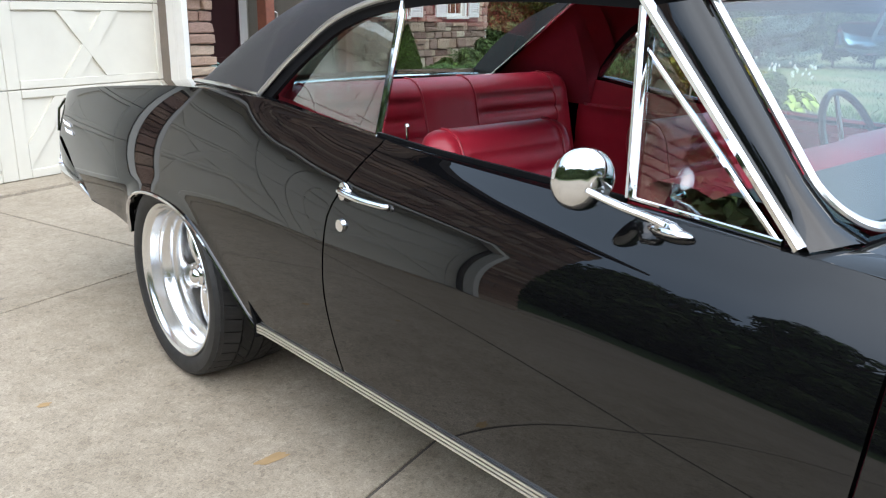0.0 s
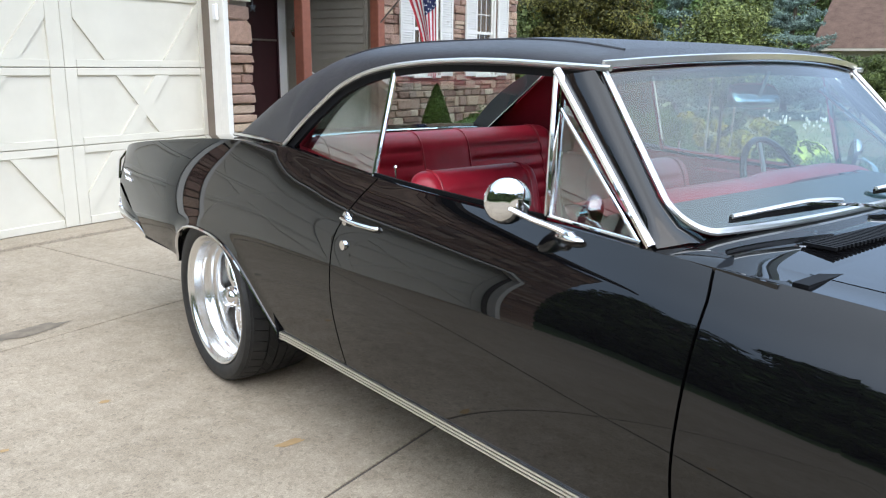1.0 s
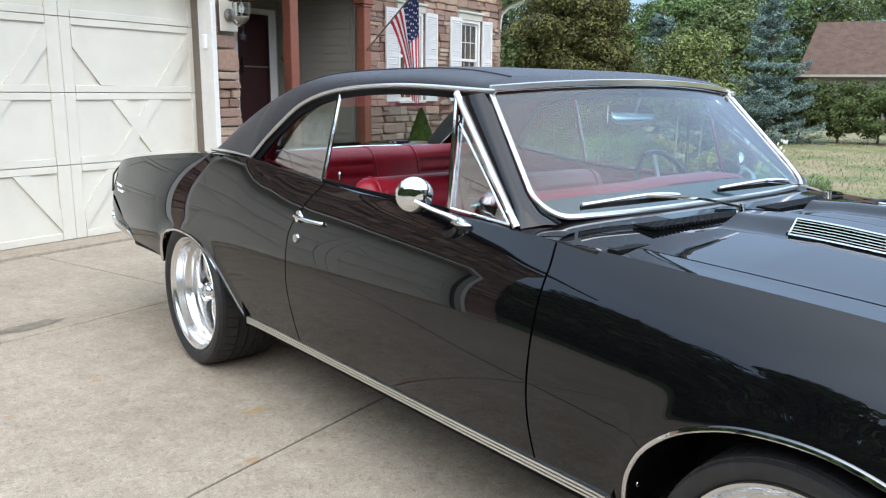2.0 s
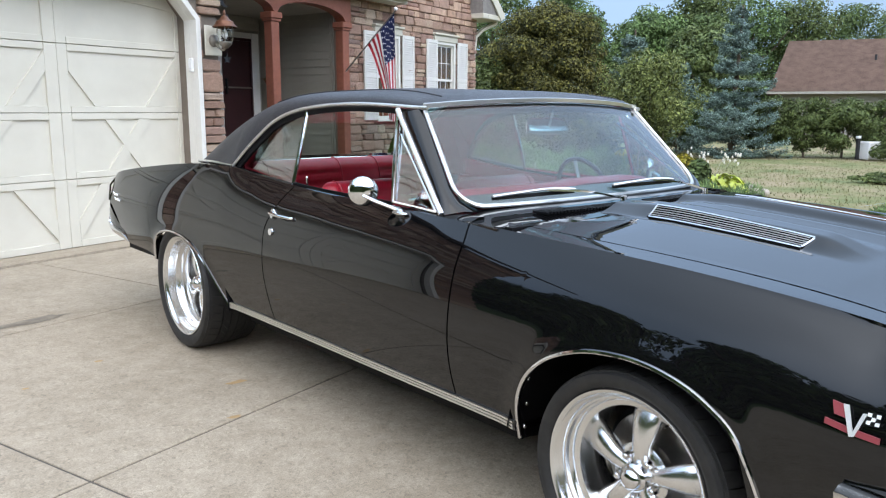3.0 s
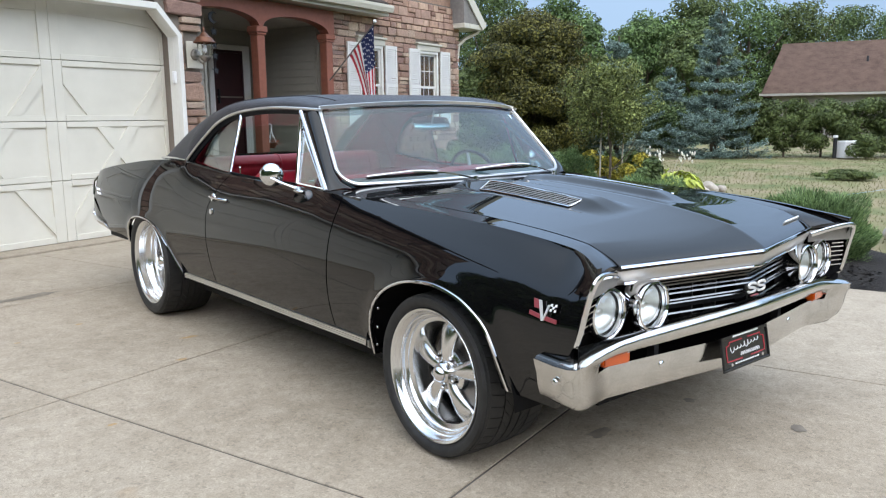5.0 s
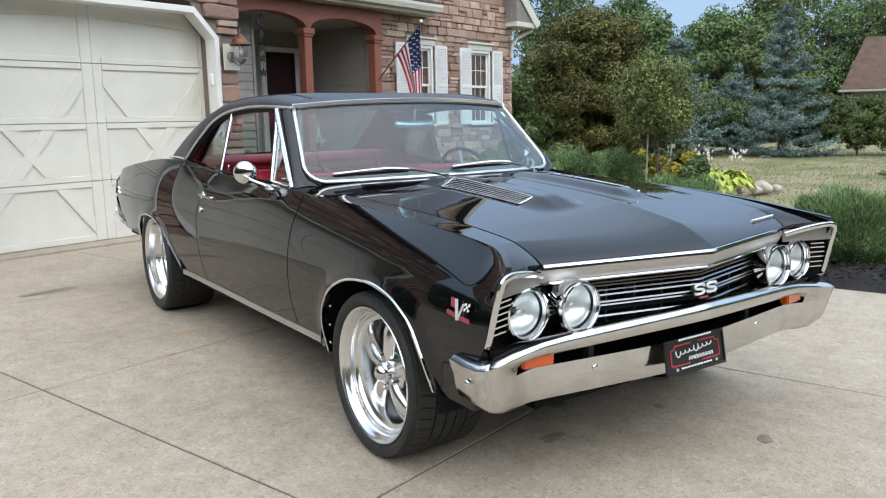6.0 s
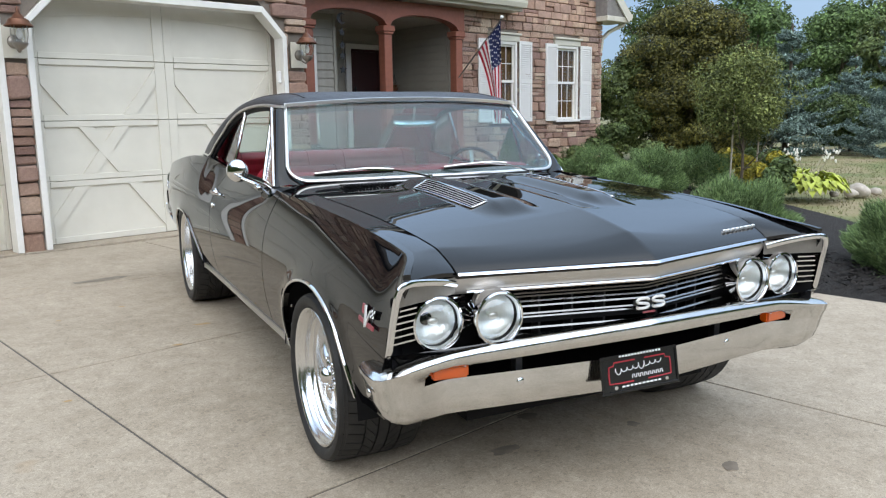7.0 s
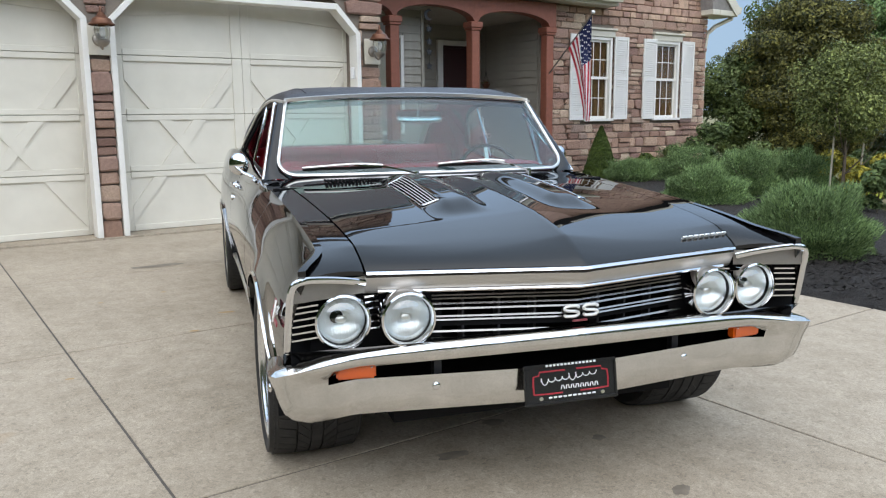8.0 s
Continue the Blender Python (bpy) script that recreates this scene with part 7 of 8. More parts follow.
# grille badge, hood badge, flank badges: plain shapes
badge = part("grille_badge", boxbm(-0.060, 0.060, -2.236, -2.222, 0.636, 0.656, bevel=0.004), BLACKENAMEL, car, "chrome and black grille badge")
for sx in (-1, 1):
    # one wide rounded letter, swept as a flat bar
    half = [(0.024, 0.0095), (0.019, 0.0150), (0.006, 0.0160), (-0.014, 0.0155), (-0.0235, 0.0085), (-0.015, 0.0020)]
    line = half + [(-x, -z) for x, z in half[::-1]]
    bm = bmesh.new()
    sweep(bm, spline([(sx * 0.032 + x, -2.241, 0.645 + z) for x, z in line], 5), ring(0.0048, 8, 0.0042), up=(0, -1, 0))
    part("badge_letter", bm, BRUSHED, badge, "pale rounded badge letter")
part("badge_number", boxbm(-0.026, 0.026, -2.238, -2.230, 0.609, 0.616, bevel=0.003), BADGERED, badge, "small dark red bar")
for i in range(8):
    x = 0.448 + i * 0.0262
    y = front_edge(x) + 0.055
    bm = boxbm(-0.010, 0.010, -0.004, 0.004, -0.008, 0.008, bevel=0.002)
    ob = part("hood_badge", bm, BRUSHED, hood, "small chrome nameplate bar")
    ob.matrix_basis = Matrix.Translation((x, y, hood_z(x, y) + 0.004)) @ pose(0, 0, 0, 35, 0, 13)
for s in (-1, 1):
    xb = lambda y, z: s * (side_x(y, z) + 0.002)
    bd = part("fender_badge", bmesh.new(), BRUSHED, car, "crossed-flag fender badge in red, white and black")
    bm = bmesh.new()

    def quad(bm, pts, off, th=0.004):
        pts = [(-2.035 + (y + 2.038) * 0.80, 0.664 + (z - 0.661) * 0.80) for y, z in pts]
        f = bm.faces.new([bm.verts.new((xb(y, z) + s * (off + 0.004), y, z)) for y, z in pts])
        r = bmesh.ops.extrude_face_region(bm, geom=[f])
        bmesh.ops.translate(bm, verts=[v for v in r["geom"] if isinstance(v, bmesh.types.BMVert)], vec=(s * th, 0, 0))
        bmesh.ops.recalc_face_normals(bm, faces=bm.faces[:])

    quad(bm, [(-2.007, 0.702), (-2.020, 0.702), (-2.044, 0.628), (-2.033, 0.626)], 0.005)
    quad(bm, [(-2.056, 0.690), (-2.066, 0.690), (-2.045, 0.628), (-2.037, 0.628)], 0.005)
    bm.to_mesh(bd.data), bm.free()
    for nm, pts, mt in (("red_flag", [(-1.978, 0.704), (-2.009, 0.699), (-2.017, 0.668), (-1.988, 0.672)], BADGERED), ("checker_flag", [(-2.063, 0.694), (-2.098, 0.697), (-2.092, 0.664), (-2.056, 0.660)], BLACKENAMEL), ("badge_bar", [(-1.968, 0.657), (-2.028, 0.647), (-2.030, 0.631), (-1.968, 0.642)], BADGERED), ("badge_bar", [(-2.046, 0.645), (-2.104, 0.639), (-2.104, 0.624), (-2.047, 0.629)], BADGERED)):
        bm = bmesh.new()
        quad(bm, pts, 0.001)
        part(nm, bm, mt, bd, smooth=0)
    for r in range(3):
        for c in range(3):
            if (r + c) % 2 == 0:
                bm = bmesh.new()
                y0, z0 = -2.066 - 0.0105 * c, 0.667 + 0.0095 * r
                quad(bm, [(y0, z0), (y0 - 0.010, z0), (y0 - 0.011, z0 + 0.009), (y0 - 0.001, z0 + 0.009)], 0.0055, 0.001)
                part("checker", bm, WHITEENAMEL, bd, smooth=0)
    # script on the quarter: two slanted chrome bars
    sc = part("quarter_script", bmesh.new(), CHROME, car, "small chrome script drawn as plain wavy bars")
    bm = bmesh.new()
    for y0, z0 in ((2.665, 0.752), (2.625, 0.722)):
        for q in range(5):
            yy = y0 - q * 0.026
            sweep(bm, [(xb(yy, z0) + s * 0.002, yy, z0 - 0.006), (xb(yy, z0) + s * 0.003, yy - 0.004, z0 + 0.010 + 0.004 * (q == 0)), (xb(yy, z0) + s * 0.002, yy - 0.012, z0 - 0.004), (xb(yy, z0) + s * 0.002, yy - 0.026, z0 - 0.002)], ring(0.0022, 6), up=(s, 0, 0))
    bm.to_mesh(sc.data), bm.free()

    # door handle and key lock
    hd = part("door_handle", bmesh.new(), CHROME, car, "chrome push-button door handle")
    bm = bmesh.new()
    y1, z1 = 0.455, 0.842
    hp = spline([(xb(0.485, z1) + s * 0.006, 0.485, z1 + 0.004), (xb(0.46, z1) + s * 0.028, 0.455, z1 + 0.006), (xb(0.38, z1) + s * 0.030, 0.385, z1 + 0.001), (xb(0.30, z1) + s * 0.014, 0.318, z1 - 0.004), (xb(0.29, z1) + s * 0.002, 0.302, z1 - 0.005)], 6)
    sweep(bm, hp, ring(0.010, 10, 0.007), up=(0, 0, 1))
    bm.to_mesh(hd.data), bm.free()
    for p in hd.data.polygons:
        p.use_smooth = True
    bm = bmesh.new()
    cyl(bm, (xb(0.468, z1) - s * 0.004, 0.468, z1 - 0.006), (xb(0.468, z1) + s * 0.016, 0.468, z1 - 0.006), 0.016, 0.013, n=20)
    part("push_button", bm, CHROME, hd)
    bm = bmesh.new()
    ball(bm, (xb(0.485, 0.846), 0.482, 0.846), 0.018, sx=0.4, sy=1.2, n=14)
    part("handle_base", bm, CHROME, hd)
    bm = bmesh.new()
    cyl(bm, (xb(0.455, 0.765) - s * 0.004, 0.455, 0.765), (xb(0.455, 0.765) + s * 0.006, 0.455, 0.765), 0.017, 0.015, n=20)
    lk = part("key_lock", bm, CHROME, car, "round chrome key lock")

# outside mirrors
def outside_mirror(s):
    m = part("outside_mirror", bmesh.new(), CHROME, car, "round chrome door mirror on a swept arm")
    c = Vector((s * 0.885, -0.262, 1.000))
    bm = bmesh.new()
    lathe(bm, [(0.0003, -0.026), (0.018, -0.0245), (0.033, -0.020), (0.047, -0.012), (0.0545, -0.002), (0.057, 0.006), (0.055, 0.010), (0.0003, 0.012)], 36, "Y")
    M = Matrix.Translation(c) @ pose(0, 0, 0, 4, 0, s * 34)
    bmesh.ops.transform(bm, verts=bm.verts[:], matrix=M)
    bmesh.ops.recalc_face_normals(bm, faces=bm.faces[:])
    bm.to_mesh(m.data), bm.free()
    for p in m.data.polygons:
        p.use_smooth = True
    m.data.set_sharp_from_angle(angle=radians(50))
    bm = bmesh.new()
    cyl(bm, M @ Vector((0, 0.0125, 0)), M @ Vector((0, 0.014, 0)), 0.053, n=32)
    part("mirror_glass", bm, MIRROR, m)
    bm = bmesh.new()
    p0 = M @ Vector((0, -0.022, -0.012))
    p2 = Vector((s * 0.818, -0.405, 0.929))
    pts = spline([p0, p0.lerp(p2, 0.45) + Vector((s * 0.008, 0, 0.004)), p2 + Vector((s * 0.004, 0.03, 0.012)), p2 + Vector((0, -0.012, 0.003))], 6)
    n = len(pts)
    sweep(bm, pts, ring(0.010, 10, 0.008), scale=[lerp(0.75, 1.25, i / (n - 1)) if i < n - 2 else 0.7 for i in range(n)])
    part("arm", bm, CHROME, m)
    bm = bmesh.new()
    ball(bm, p2 + Vector((0, 0.01, -0.002)), 0.02, sx=0.8, sy=2.2, sz=0.5, n=16)
    part("foot", bm, CHROME, m)


outside_mirror(-1)
outside_mirror(1)


# wipers
def wiper(px, tip, mid):
    p, t = Vector(px), Vector(tip)
    w = part("wiper", bmesh.new(), CHROME, car, "silver windshield wiper with a dark blade")
    bm = bmesh.new()
    m = Vector(mid)
    sweep(bm, spline([p, p.lerp(m, 0.5) + Vector((0, -0.008, 0.014)), m + Vector((0, 0, 0.006))], 5), rect(0.015, 0.007))
    bm.to_mesh(w.data), bm.free()
    q = m + (m - t) * 0.55
    bm = bmesh.new()
    sweep(bm, spline([t, t.lerp(m, 0.5) + Vector((0, -0.004, 0.006)), m + Vector((0, -0.004, 0.010)), m.lerp(q, 0.6) + Vector((0, -0.002, 0.006)), q], 4), ring(0.0065, 8, 0.0055))
    part("blade_frame", bm, STAINLESS, w)
    bm = bmesh.new()
    sweep(bm, [t + Vector((0, 0.004, -0.008)), q + Vector((0, 0.004, -0.008))], rect(0.006, 0.014))
    part("blade", bm, BLACKENAMEL, w)
    bm = bmesh.new()
    cyl(bm, p + Vector((0, 0, -0.03)), p + Vector((0, 0, 0.01)), 0.013, 0.011, n=14)
    part("pivot", bm, CHROME, w)


wiper((-0.125, -0.865, 0.972), (-0.62, -0.675, 0.998), (-0.385, -0.715, 1.003))
wiper((0.43, -0.862, 0.970), (0.03, -0.695, 1.002), (0.235, -0.735, 1.008))

# hood louvres with bright frames, washer nozzles
for s in (-1, 1):
    zf = lambda x, y: hood_z(x, y)
    lv = part("hood_louvre", bmesh.new(), CHROME, hood, "bright framed louvre on the hood bulge")
    xi, xo = (lambda y: lerp(0.252, 0.266, (-1.10 - y) / 0.54)), (lambda y: 0.325)
    cor = [(xi(-1.10), -1.10), (0.325, -1.118), (0.325, -1.632), (xi(-1.645), -1.645)]
    bm = bmesh.new()
    loop = []
    for (xa, ya), (xb2, yb2) in zip(cor, cor[1:] + cor[:1]):
        for i in range(8):
            x, y = lerp(xa, xb2, i / 8), lerp(ya, yb2, i / 8)
            loop.append((s * x, y, zf(x, y) + 0.003))
    sweep(bm, loop, ring(0.0032, 8, 0.0034), close=True)
    bm.to_mesh(lv.data), bm.free()
    # flat black sheet on the hood paints the shaded depth between the fins
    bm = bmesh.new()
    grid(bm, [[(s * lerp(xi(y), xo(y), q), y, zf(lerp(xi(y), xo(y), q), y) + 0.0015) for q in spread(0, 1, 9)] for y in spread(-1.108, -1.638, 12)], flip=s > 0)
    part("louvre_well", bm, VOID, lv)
    for k in range(5):
        q = (k + 0.95) / 5.9
        bm = bmesh.new()
        sweep(bm, [(s * lerp(xi(y), xo(y), q), y, zf(lerp(xi(y), xo(y), q), y) + 0.005) for y in spread(-1.108, -1.636, 10)], [(-0.0016, -0.0007), (0.0016, -0.0007), (0.0014, 0.0007), (-0.0014, 0.0007)])
        part("louvre_fin", bm, BRUSHED, lv)

bm = bmesh.new()
ball(bm, (0.27, -1.69, hood_z(0.27, -1.69) + 0.002), 0.007, sz=0.6, sy=1.4, n=12)
part("washer_nozzle", bm, CHROME, hood)

# rear bumper ends and tail
bm = bmesh.new()
rp = spline([(-0.874, 2.36, 0.0), (-0.888, 2.50, 0.0), (-0.884, 2.68, 0.0), (-0.85, 2.79, 0.0), (-0.70, 2.83, 0), (0, 2.85, 0), (0.70, 2.83, 0), (0.85, 2.79, 0), (0.884, 2.68, 0), (0.888, 2.52, 0), (0.872, 2.42, 0)], 6)
rows, vrows = [], []
for p in rp:
    f = max(0.0, min(1.0, (p.y - 2.36) / 0.40))
    zt, zb = lerp(0.475, 0.675, f), lerp(0.455, 0.50, f)
    vrows.append([(p.x * 0.985, p.y - 0.004, zt + 0.004), (p.x * 0.990, p.y - 0.004, lerp(zt, zb, 0.5)), (p.x * 0.975, p.y - 0.01, zb + 0.004)])
    zt = lerp(min(zt, zb + 0.060), zt, max(0.0, min(1.0, (p.y - 2.77) / 0.04)))
    rows.append([(p.x * 0.975, p.y, zt), (p.x * 1.004, p.y, zt - 0.006), (p.x * 1.004, p.y + 0.004, lerp(zt, zb, 0.3)), (p.x * 0.996, p.y, lerp(zt, zb, 0.7)), (p.x * 0.965, p.y - 0.02 * f, zb)])
grid(bm, rows, flip=True)
bmesh.ops.recalc_face_normals(bm, faces=bm.faces[:])
bmesh.ops.solidify(bm, geom=bm.faces[:], thickness=0.003)
part("rear_bumper", bm, CHROME, car, "chrome rear bumper", smooth=50)
bm = bmesh.new()
grid(bm, vrows, flip=True)
bmesh.ops.recalc_face_normals(bm, faces=bm.faces[:])
part("tail_valance", bm, PAINT, car, "black panel behind the rear bumper", smooth=50)
for s in (-1, 1):
    bm = bmesh.new()
    sweep(bm, [(s * 0.80, 2.794, 0.845), (s * 0.835, 2.80, 0.80), (s * 0.848, 2.80, 0.70)], ring(0.007, 8), up=(s, 0, 0))
    part("tail_moulding", bm, CHROME, car)
    bm = bmesh.new()
    box(bm, s * 0.62 - 0.17, s * 0.62 + 0.17, 2.795, 2.805, 0.715, 0.80, bevel=0.004)
    part("tail_lamp", bm, REDENAMEL, car, "red tail lamp")


# ---- planting ----
def leaf_mesh(name, pts, nrm, size, aspect, mat, parent, rng, label="", bend=0.25, jitter=0.42, kind=""):
    """Many small bent leaves, each its own island, at pts and roughly facing nrm."""
    n = len(pts)
    nrm = nrm + rng.normal(0, jitter, (n, 3))
    nrm /= np.linalg.norm(nrm, axis=1)[:, None] + 1e-9
    a = np.cross(nrm, rng.normal(0, 1, (n, 3)))
    a /= np.linalg.norm(a, axis=1)[:, None] + 1e-9
    b = np.cross(nrm, a)
    s = (size * rng.uniform(0.6, 1.35, n))[:, None]
    w = s * aspect
    v = np.stack([pts - a * s, pts + b * w + nrm * s * bend, pts + a * s, pts - b * w + nrm * s * bend], 1).reshape(-1, 3)
    i = np.arange(n)[:, None] * 4
    f = np.concatenate([i + [0, 1, 2], i + [0, 2, 3]], 1).reshape(-1, 3)
    me = bpy.data.meshes.new(name)
    me.from_pydata(v.tolist(), [], f.tolist())
    me.materials.append(mat)
    ob = new(name, me)
    ob.parent = parent
    return tagged(ob, label, kind=kind)


def clump_points(rng, clumps, n):
    """Points on the uneven outsides of clumps (x, y, z, r, squash)."""
    c = np.array(clumps, float)
    wts = c[:, 3] ** 2
    pick = rng.choice(len(c), n, p=wts / wts.sum())
    d = rng.normal(0, 1, (n, 3))
    d /= np.linalg.norm(d, axis=1)[:, None]
    r = c[pick, 3] * (0.62 + 0.45 * rng.random(n) ** 0.6)
    p = c[pick, :3] + d * r[:, None] * np.stack([np.ones(n), np.ones(n), c[pick, 4]], 1)
    return p, d


def trunk_part(tree, h, r, limbs, rng, mat=BARK, spread_=0.5):
    bm = bmesh.new()
    sway = [(0, 0, -0.05)] + [(rng.normal(0, 0.03) * h * 0.3, rng.normal(0, 0.03) * h * 0.3, h * q) for q in (0.3, 0.6, 1.0)]
    pts = spline(sway, 4)
    sweep(bm, pts, ring(r, 8), scale=[lerp(1.25, 0.35, i / (len(pts) - 1)) for i in range(len(pts))], up=(1, 0.2, 0))
    for k in range(limbs):
        a = k * 2.4 + rng.uniform(0, 0.6)
        b = Vector(pts[int(len(pts) * rng.uniform(0.25, 0.75))])
        e = b + Vector((math.cos(a) * spread_ * h * 0.6, math.sin(a) * spread_ * h * 0.6, h * rng.uniform(0.2, 0.45)))
        lp = spline([b, b.lerp(e, 0.5) + Vector((0, 0, -0.05 * h)), e], 4)
        sweep(bm, lp, ring(r * 0.5, 6), scale=[lerp(1, 0.3, i / (len(lp) - 1)) for i in range(len(lp))], up=(0.3, 1, 0.1))
    return part("trunk", bm, mat, tree, smooth=60)


def leafy_tree(name, label, at, h, rad, low, mat, n, size, seed, clumps=26, group="", aspect=0.55, cat="tree", squash=0.8, limbs=6, tr=None, cr=(0.26, 0.44)):
    rng = np.random.default_rng(seed)
    t = thing(name, label, cat, group, at=at)
    trunk_part(t, h * 0.8 if h < 0.3 else max(h * 0.8, 0.3), tr or max(0.02, h * 0.022), limbs, rng)
    cl = []
    for _ in range(clumps):
        q = rng.random()
        z = lerp(low, h * 0.93, q)
        env = rad * math.sin(math.pi * min(0.97, max(0.12, (z - low) / (h - low) * 0.86 + 0.12))) ** 0.75
        a, rr = rng.uniform(0, 2 * math.pi), env * math.sqrt(rng.random()) * 0.85
        cl.append((rr * math.cos(a), rr * math.sin(a), z, rad * rng.uniform(*cr), squash))
    p, d = clump_points(rng, cl, n)
    ok = p[:, 2] > 0.03
    leaf_mesh("crown", p[ok], d[ok] + [0, 0, 0.35], size, aspect, mat, t, rng, kind="stuff")
    return t


def spruce(name, label, at, h, rad, n, seed, mat=SPRUCE, size=0.05):
    rng = np.random.default_rng(seed)
    t = thing(name, label, "tree", "spruces", at=at)
    trunk_part(t, h * 0.95, h * 0.02, 0, rng)
    P, D = [], []
    tiers = int(h / 0.30)
    for k in range(tiers):
        z = lerp(0.12, h * 0.97, (k + rng.uniform(-0.5, 0.5)) / tiers)
        ln0 = rad * (1 - z / h) ** 0.85 + 0.05
        nb = max(4, int(7 + 10 * (1 - z / h)))
        for j in range(nb):
            a = 2 * math.pi * j / nb + rng.uniform(-0.2, 0.2)
            ln = ln0 * rng.uniform(0.5, 1.2)
            zb, tilt = z + rng.uniform(-0.12, 0.12), rng.uniform(-0.12, 0.28)
            m = max(3, int(n * ln / (tiers * nb * rad * 0.55)))
            q = rng.random(m) ** 0.7
            side = rng.normal(0, 1, m) * 0.12 * ln * (0.30 + q * (1 - q) * 3)
            droop = -0.10 * ln * np.sin(q * 2.2) + 0.10 * ln * q ** 3
            P.append(np.stack([np.cos(a) * q * ln - np.sin(a) * side, np.sin(a) * q * ln + np.cos(a) * side, zb + droop + tilt * q * ln + rng.normal(0, 0.035, m)], 1))
            D.append(np.stack([np.cos(a) * 0.3 + 0 * q, np.sin(a) * 0.3 + 0 * q, 1 + 0 * q], 1))
    leaf_mesh("crown", np.concatenate(P), np.concatenate(D), size, 0.28, mat, t, rng, bend=0.1, jitter=0.7, kind="stuff")
    return t


def mound(at, r, h, seed, n=9000, mat=LAVENDER, name="lavender_shrub", label="rounded grey-green lavender shrub in the mulch bed", group="shrubs in the bed"):
    """Upright fine needles that fan out from a low crown."""
    rng = np.random.default_rng(seed)
    t = thing(name, label, "shrub", group, at=at)
    bm = bmesh.new()
    for k in range(9):
        a = k * 0.7
        sweep(bm, [(0, 0, -0.03), (0.25 * r * math.cos(a), 0.25 * r * math.sin(a), h * 0.35), (0.6 * r * math.cos(a), 0.6 * r * math.sin(a), h * 0.6)], ring(0.008, 5), up=(0.2, 0.9, 0.1))
    part("stems", bm, BARK, t)
    d = rng.normal(0, 1, (n, 3))
    d[:, 2] = np.abs(d[:, 2]) * 0.9 - 0.18
    d /= np.linalg.norm(d, axis=1)[:, None]
    lump = 1 + 0.16 * np.sin(d[:, 0] * 7 + seed) * np.sin(d[:, 1] * 6 + 2 * seed) + 0.10 * np.sin(d[:, 2] * 11 + seed)
    q = 0.62 + 0.38 * rng.random(n) ** 0.4
    p = d * (q * lump)[:, None] * [r, r, h * 0.80] + [0, 0, h * 0.18]
    ln, wd = 0.042 * rng.uniform(0.6, 1.4, n), 0.0042
    up = d * [1, 1, 0.6] + [0, 0, 0.75] + rng.normal(0, 0.28, (n, 3))
    up /= np.linalg.norm(up, axis=1)[:, None]
    sd = np.cross(up, rng.normal(0, 1, (n, 3)))
    sd /= np.linalg.norm(sd, axis=1)[:, None]
    v = np.stack([p - sd * wd, p + sd * wd, p + up * ln[:, None]], 1).reshape(-1, 3)
    v[:, 2] = np.maximum(v[:, 2], 0.0)
    me = bpy.data.meshes.new("foliage")
    me.from_pydata(v.tolist(), [], np.arange(3 * n).reshape(-1, 3).tolist())
    me.materials.append(mat)
    ob = new("foliage", me)
    ob.parent = t
    tagged(ob, kind="stuff")
    # leafy under-layer closes the shrub
    p2, d2 = p[:: 3] * [0.86, 0.86, 0.86], d[:: 3]
    leaf_mesh("inner_foliage", p2, d2, 0.028, 0.3, mat, t, rng, kind="stuff")
    return t


for k, (x, y, r, h, n) in enumerate([(3.95, 1.12, 0.52, 0.59, 26000), (4.22, -0.45, 0.49, 0.57, 26000), (6.52, 5.12, 0.42, 0.75, 14000), (7.87, 5.59, 0.44, 0.71, 13000), (5.52, 4.77, 0.53, 0.50, 15000), (7.45, 7.91, 0.62, 0.61, 12000), (8.45, 10.3, 0.43, 0.51, 7000), (6.47, 8.27, 0.45, 0.41, 8000), (9.9, 9.3, 0.42, 0.52, 7000)]):
    mound((x, y, 0.02), r, h, 30 + k, n)

# clipped cone and leafy bushes by the house
hp = lambda u, v, z=0.0: tuple(HOUSE @ Vector((u, v, z)))
rng = np.random.default_rng(4)
cone = thing("cone_shrub", "small clipped bright green cone-shaped conifer by the wall", "shrub", at=hp(8.62, 6.75))
trunk_part(cone, 0.6, 0.02, 0, rng)
n = 9000
zz = rng.random(n) ** 1.4
aa = rng.uniform(0, 2 * math.pi, n)
rr = 0.34 * (1 - zz) ** 0.8 * (0.75 + 0.3 * rng.random(n))
leaf_mesh("foliage", np.stack([rr * np.cos(aa), rr * np.sin(aa), 0.05 + 0.95 * zz], 1), np.stack([np.cos(aa), np.sin(aa), 0.4 + 0 * aa], 1), 0.03, 0.3, CONIFER, cone, rng, kind="stuff")
for k, (u, v, h, r, mt) in enumerate([(11.9, 6.7, 0.95, 0.5, LIGHTLEAF), (10.9, 6.9, 0.5, 0.4, HEDGE), (12.9, 6.2, 0.55, 0.5, HEDGE), (9.9, 6.8, 0.4, 0.35, CONIFER)]):
    leafy_tree("wall_bush", "loose leafy bush against the stone wall", hp(u, v), h, r, 0.05, mt, 3500, 0.045, 60 + k, 12, "bushes by the house", cat="shrub", tr=0.012)
blue = leafy_tree("blue_shrub", "low blue-grey shrub beside the porch", hp(4.0, 6.6), 0.75, 0.55, 0.05, SPRUCE, 4000, 0.04, 71, 12, cat="shrub", tr=0.012)

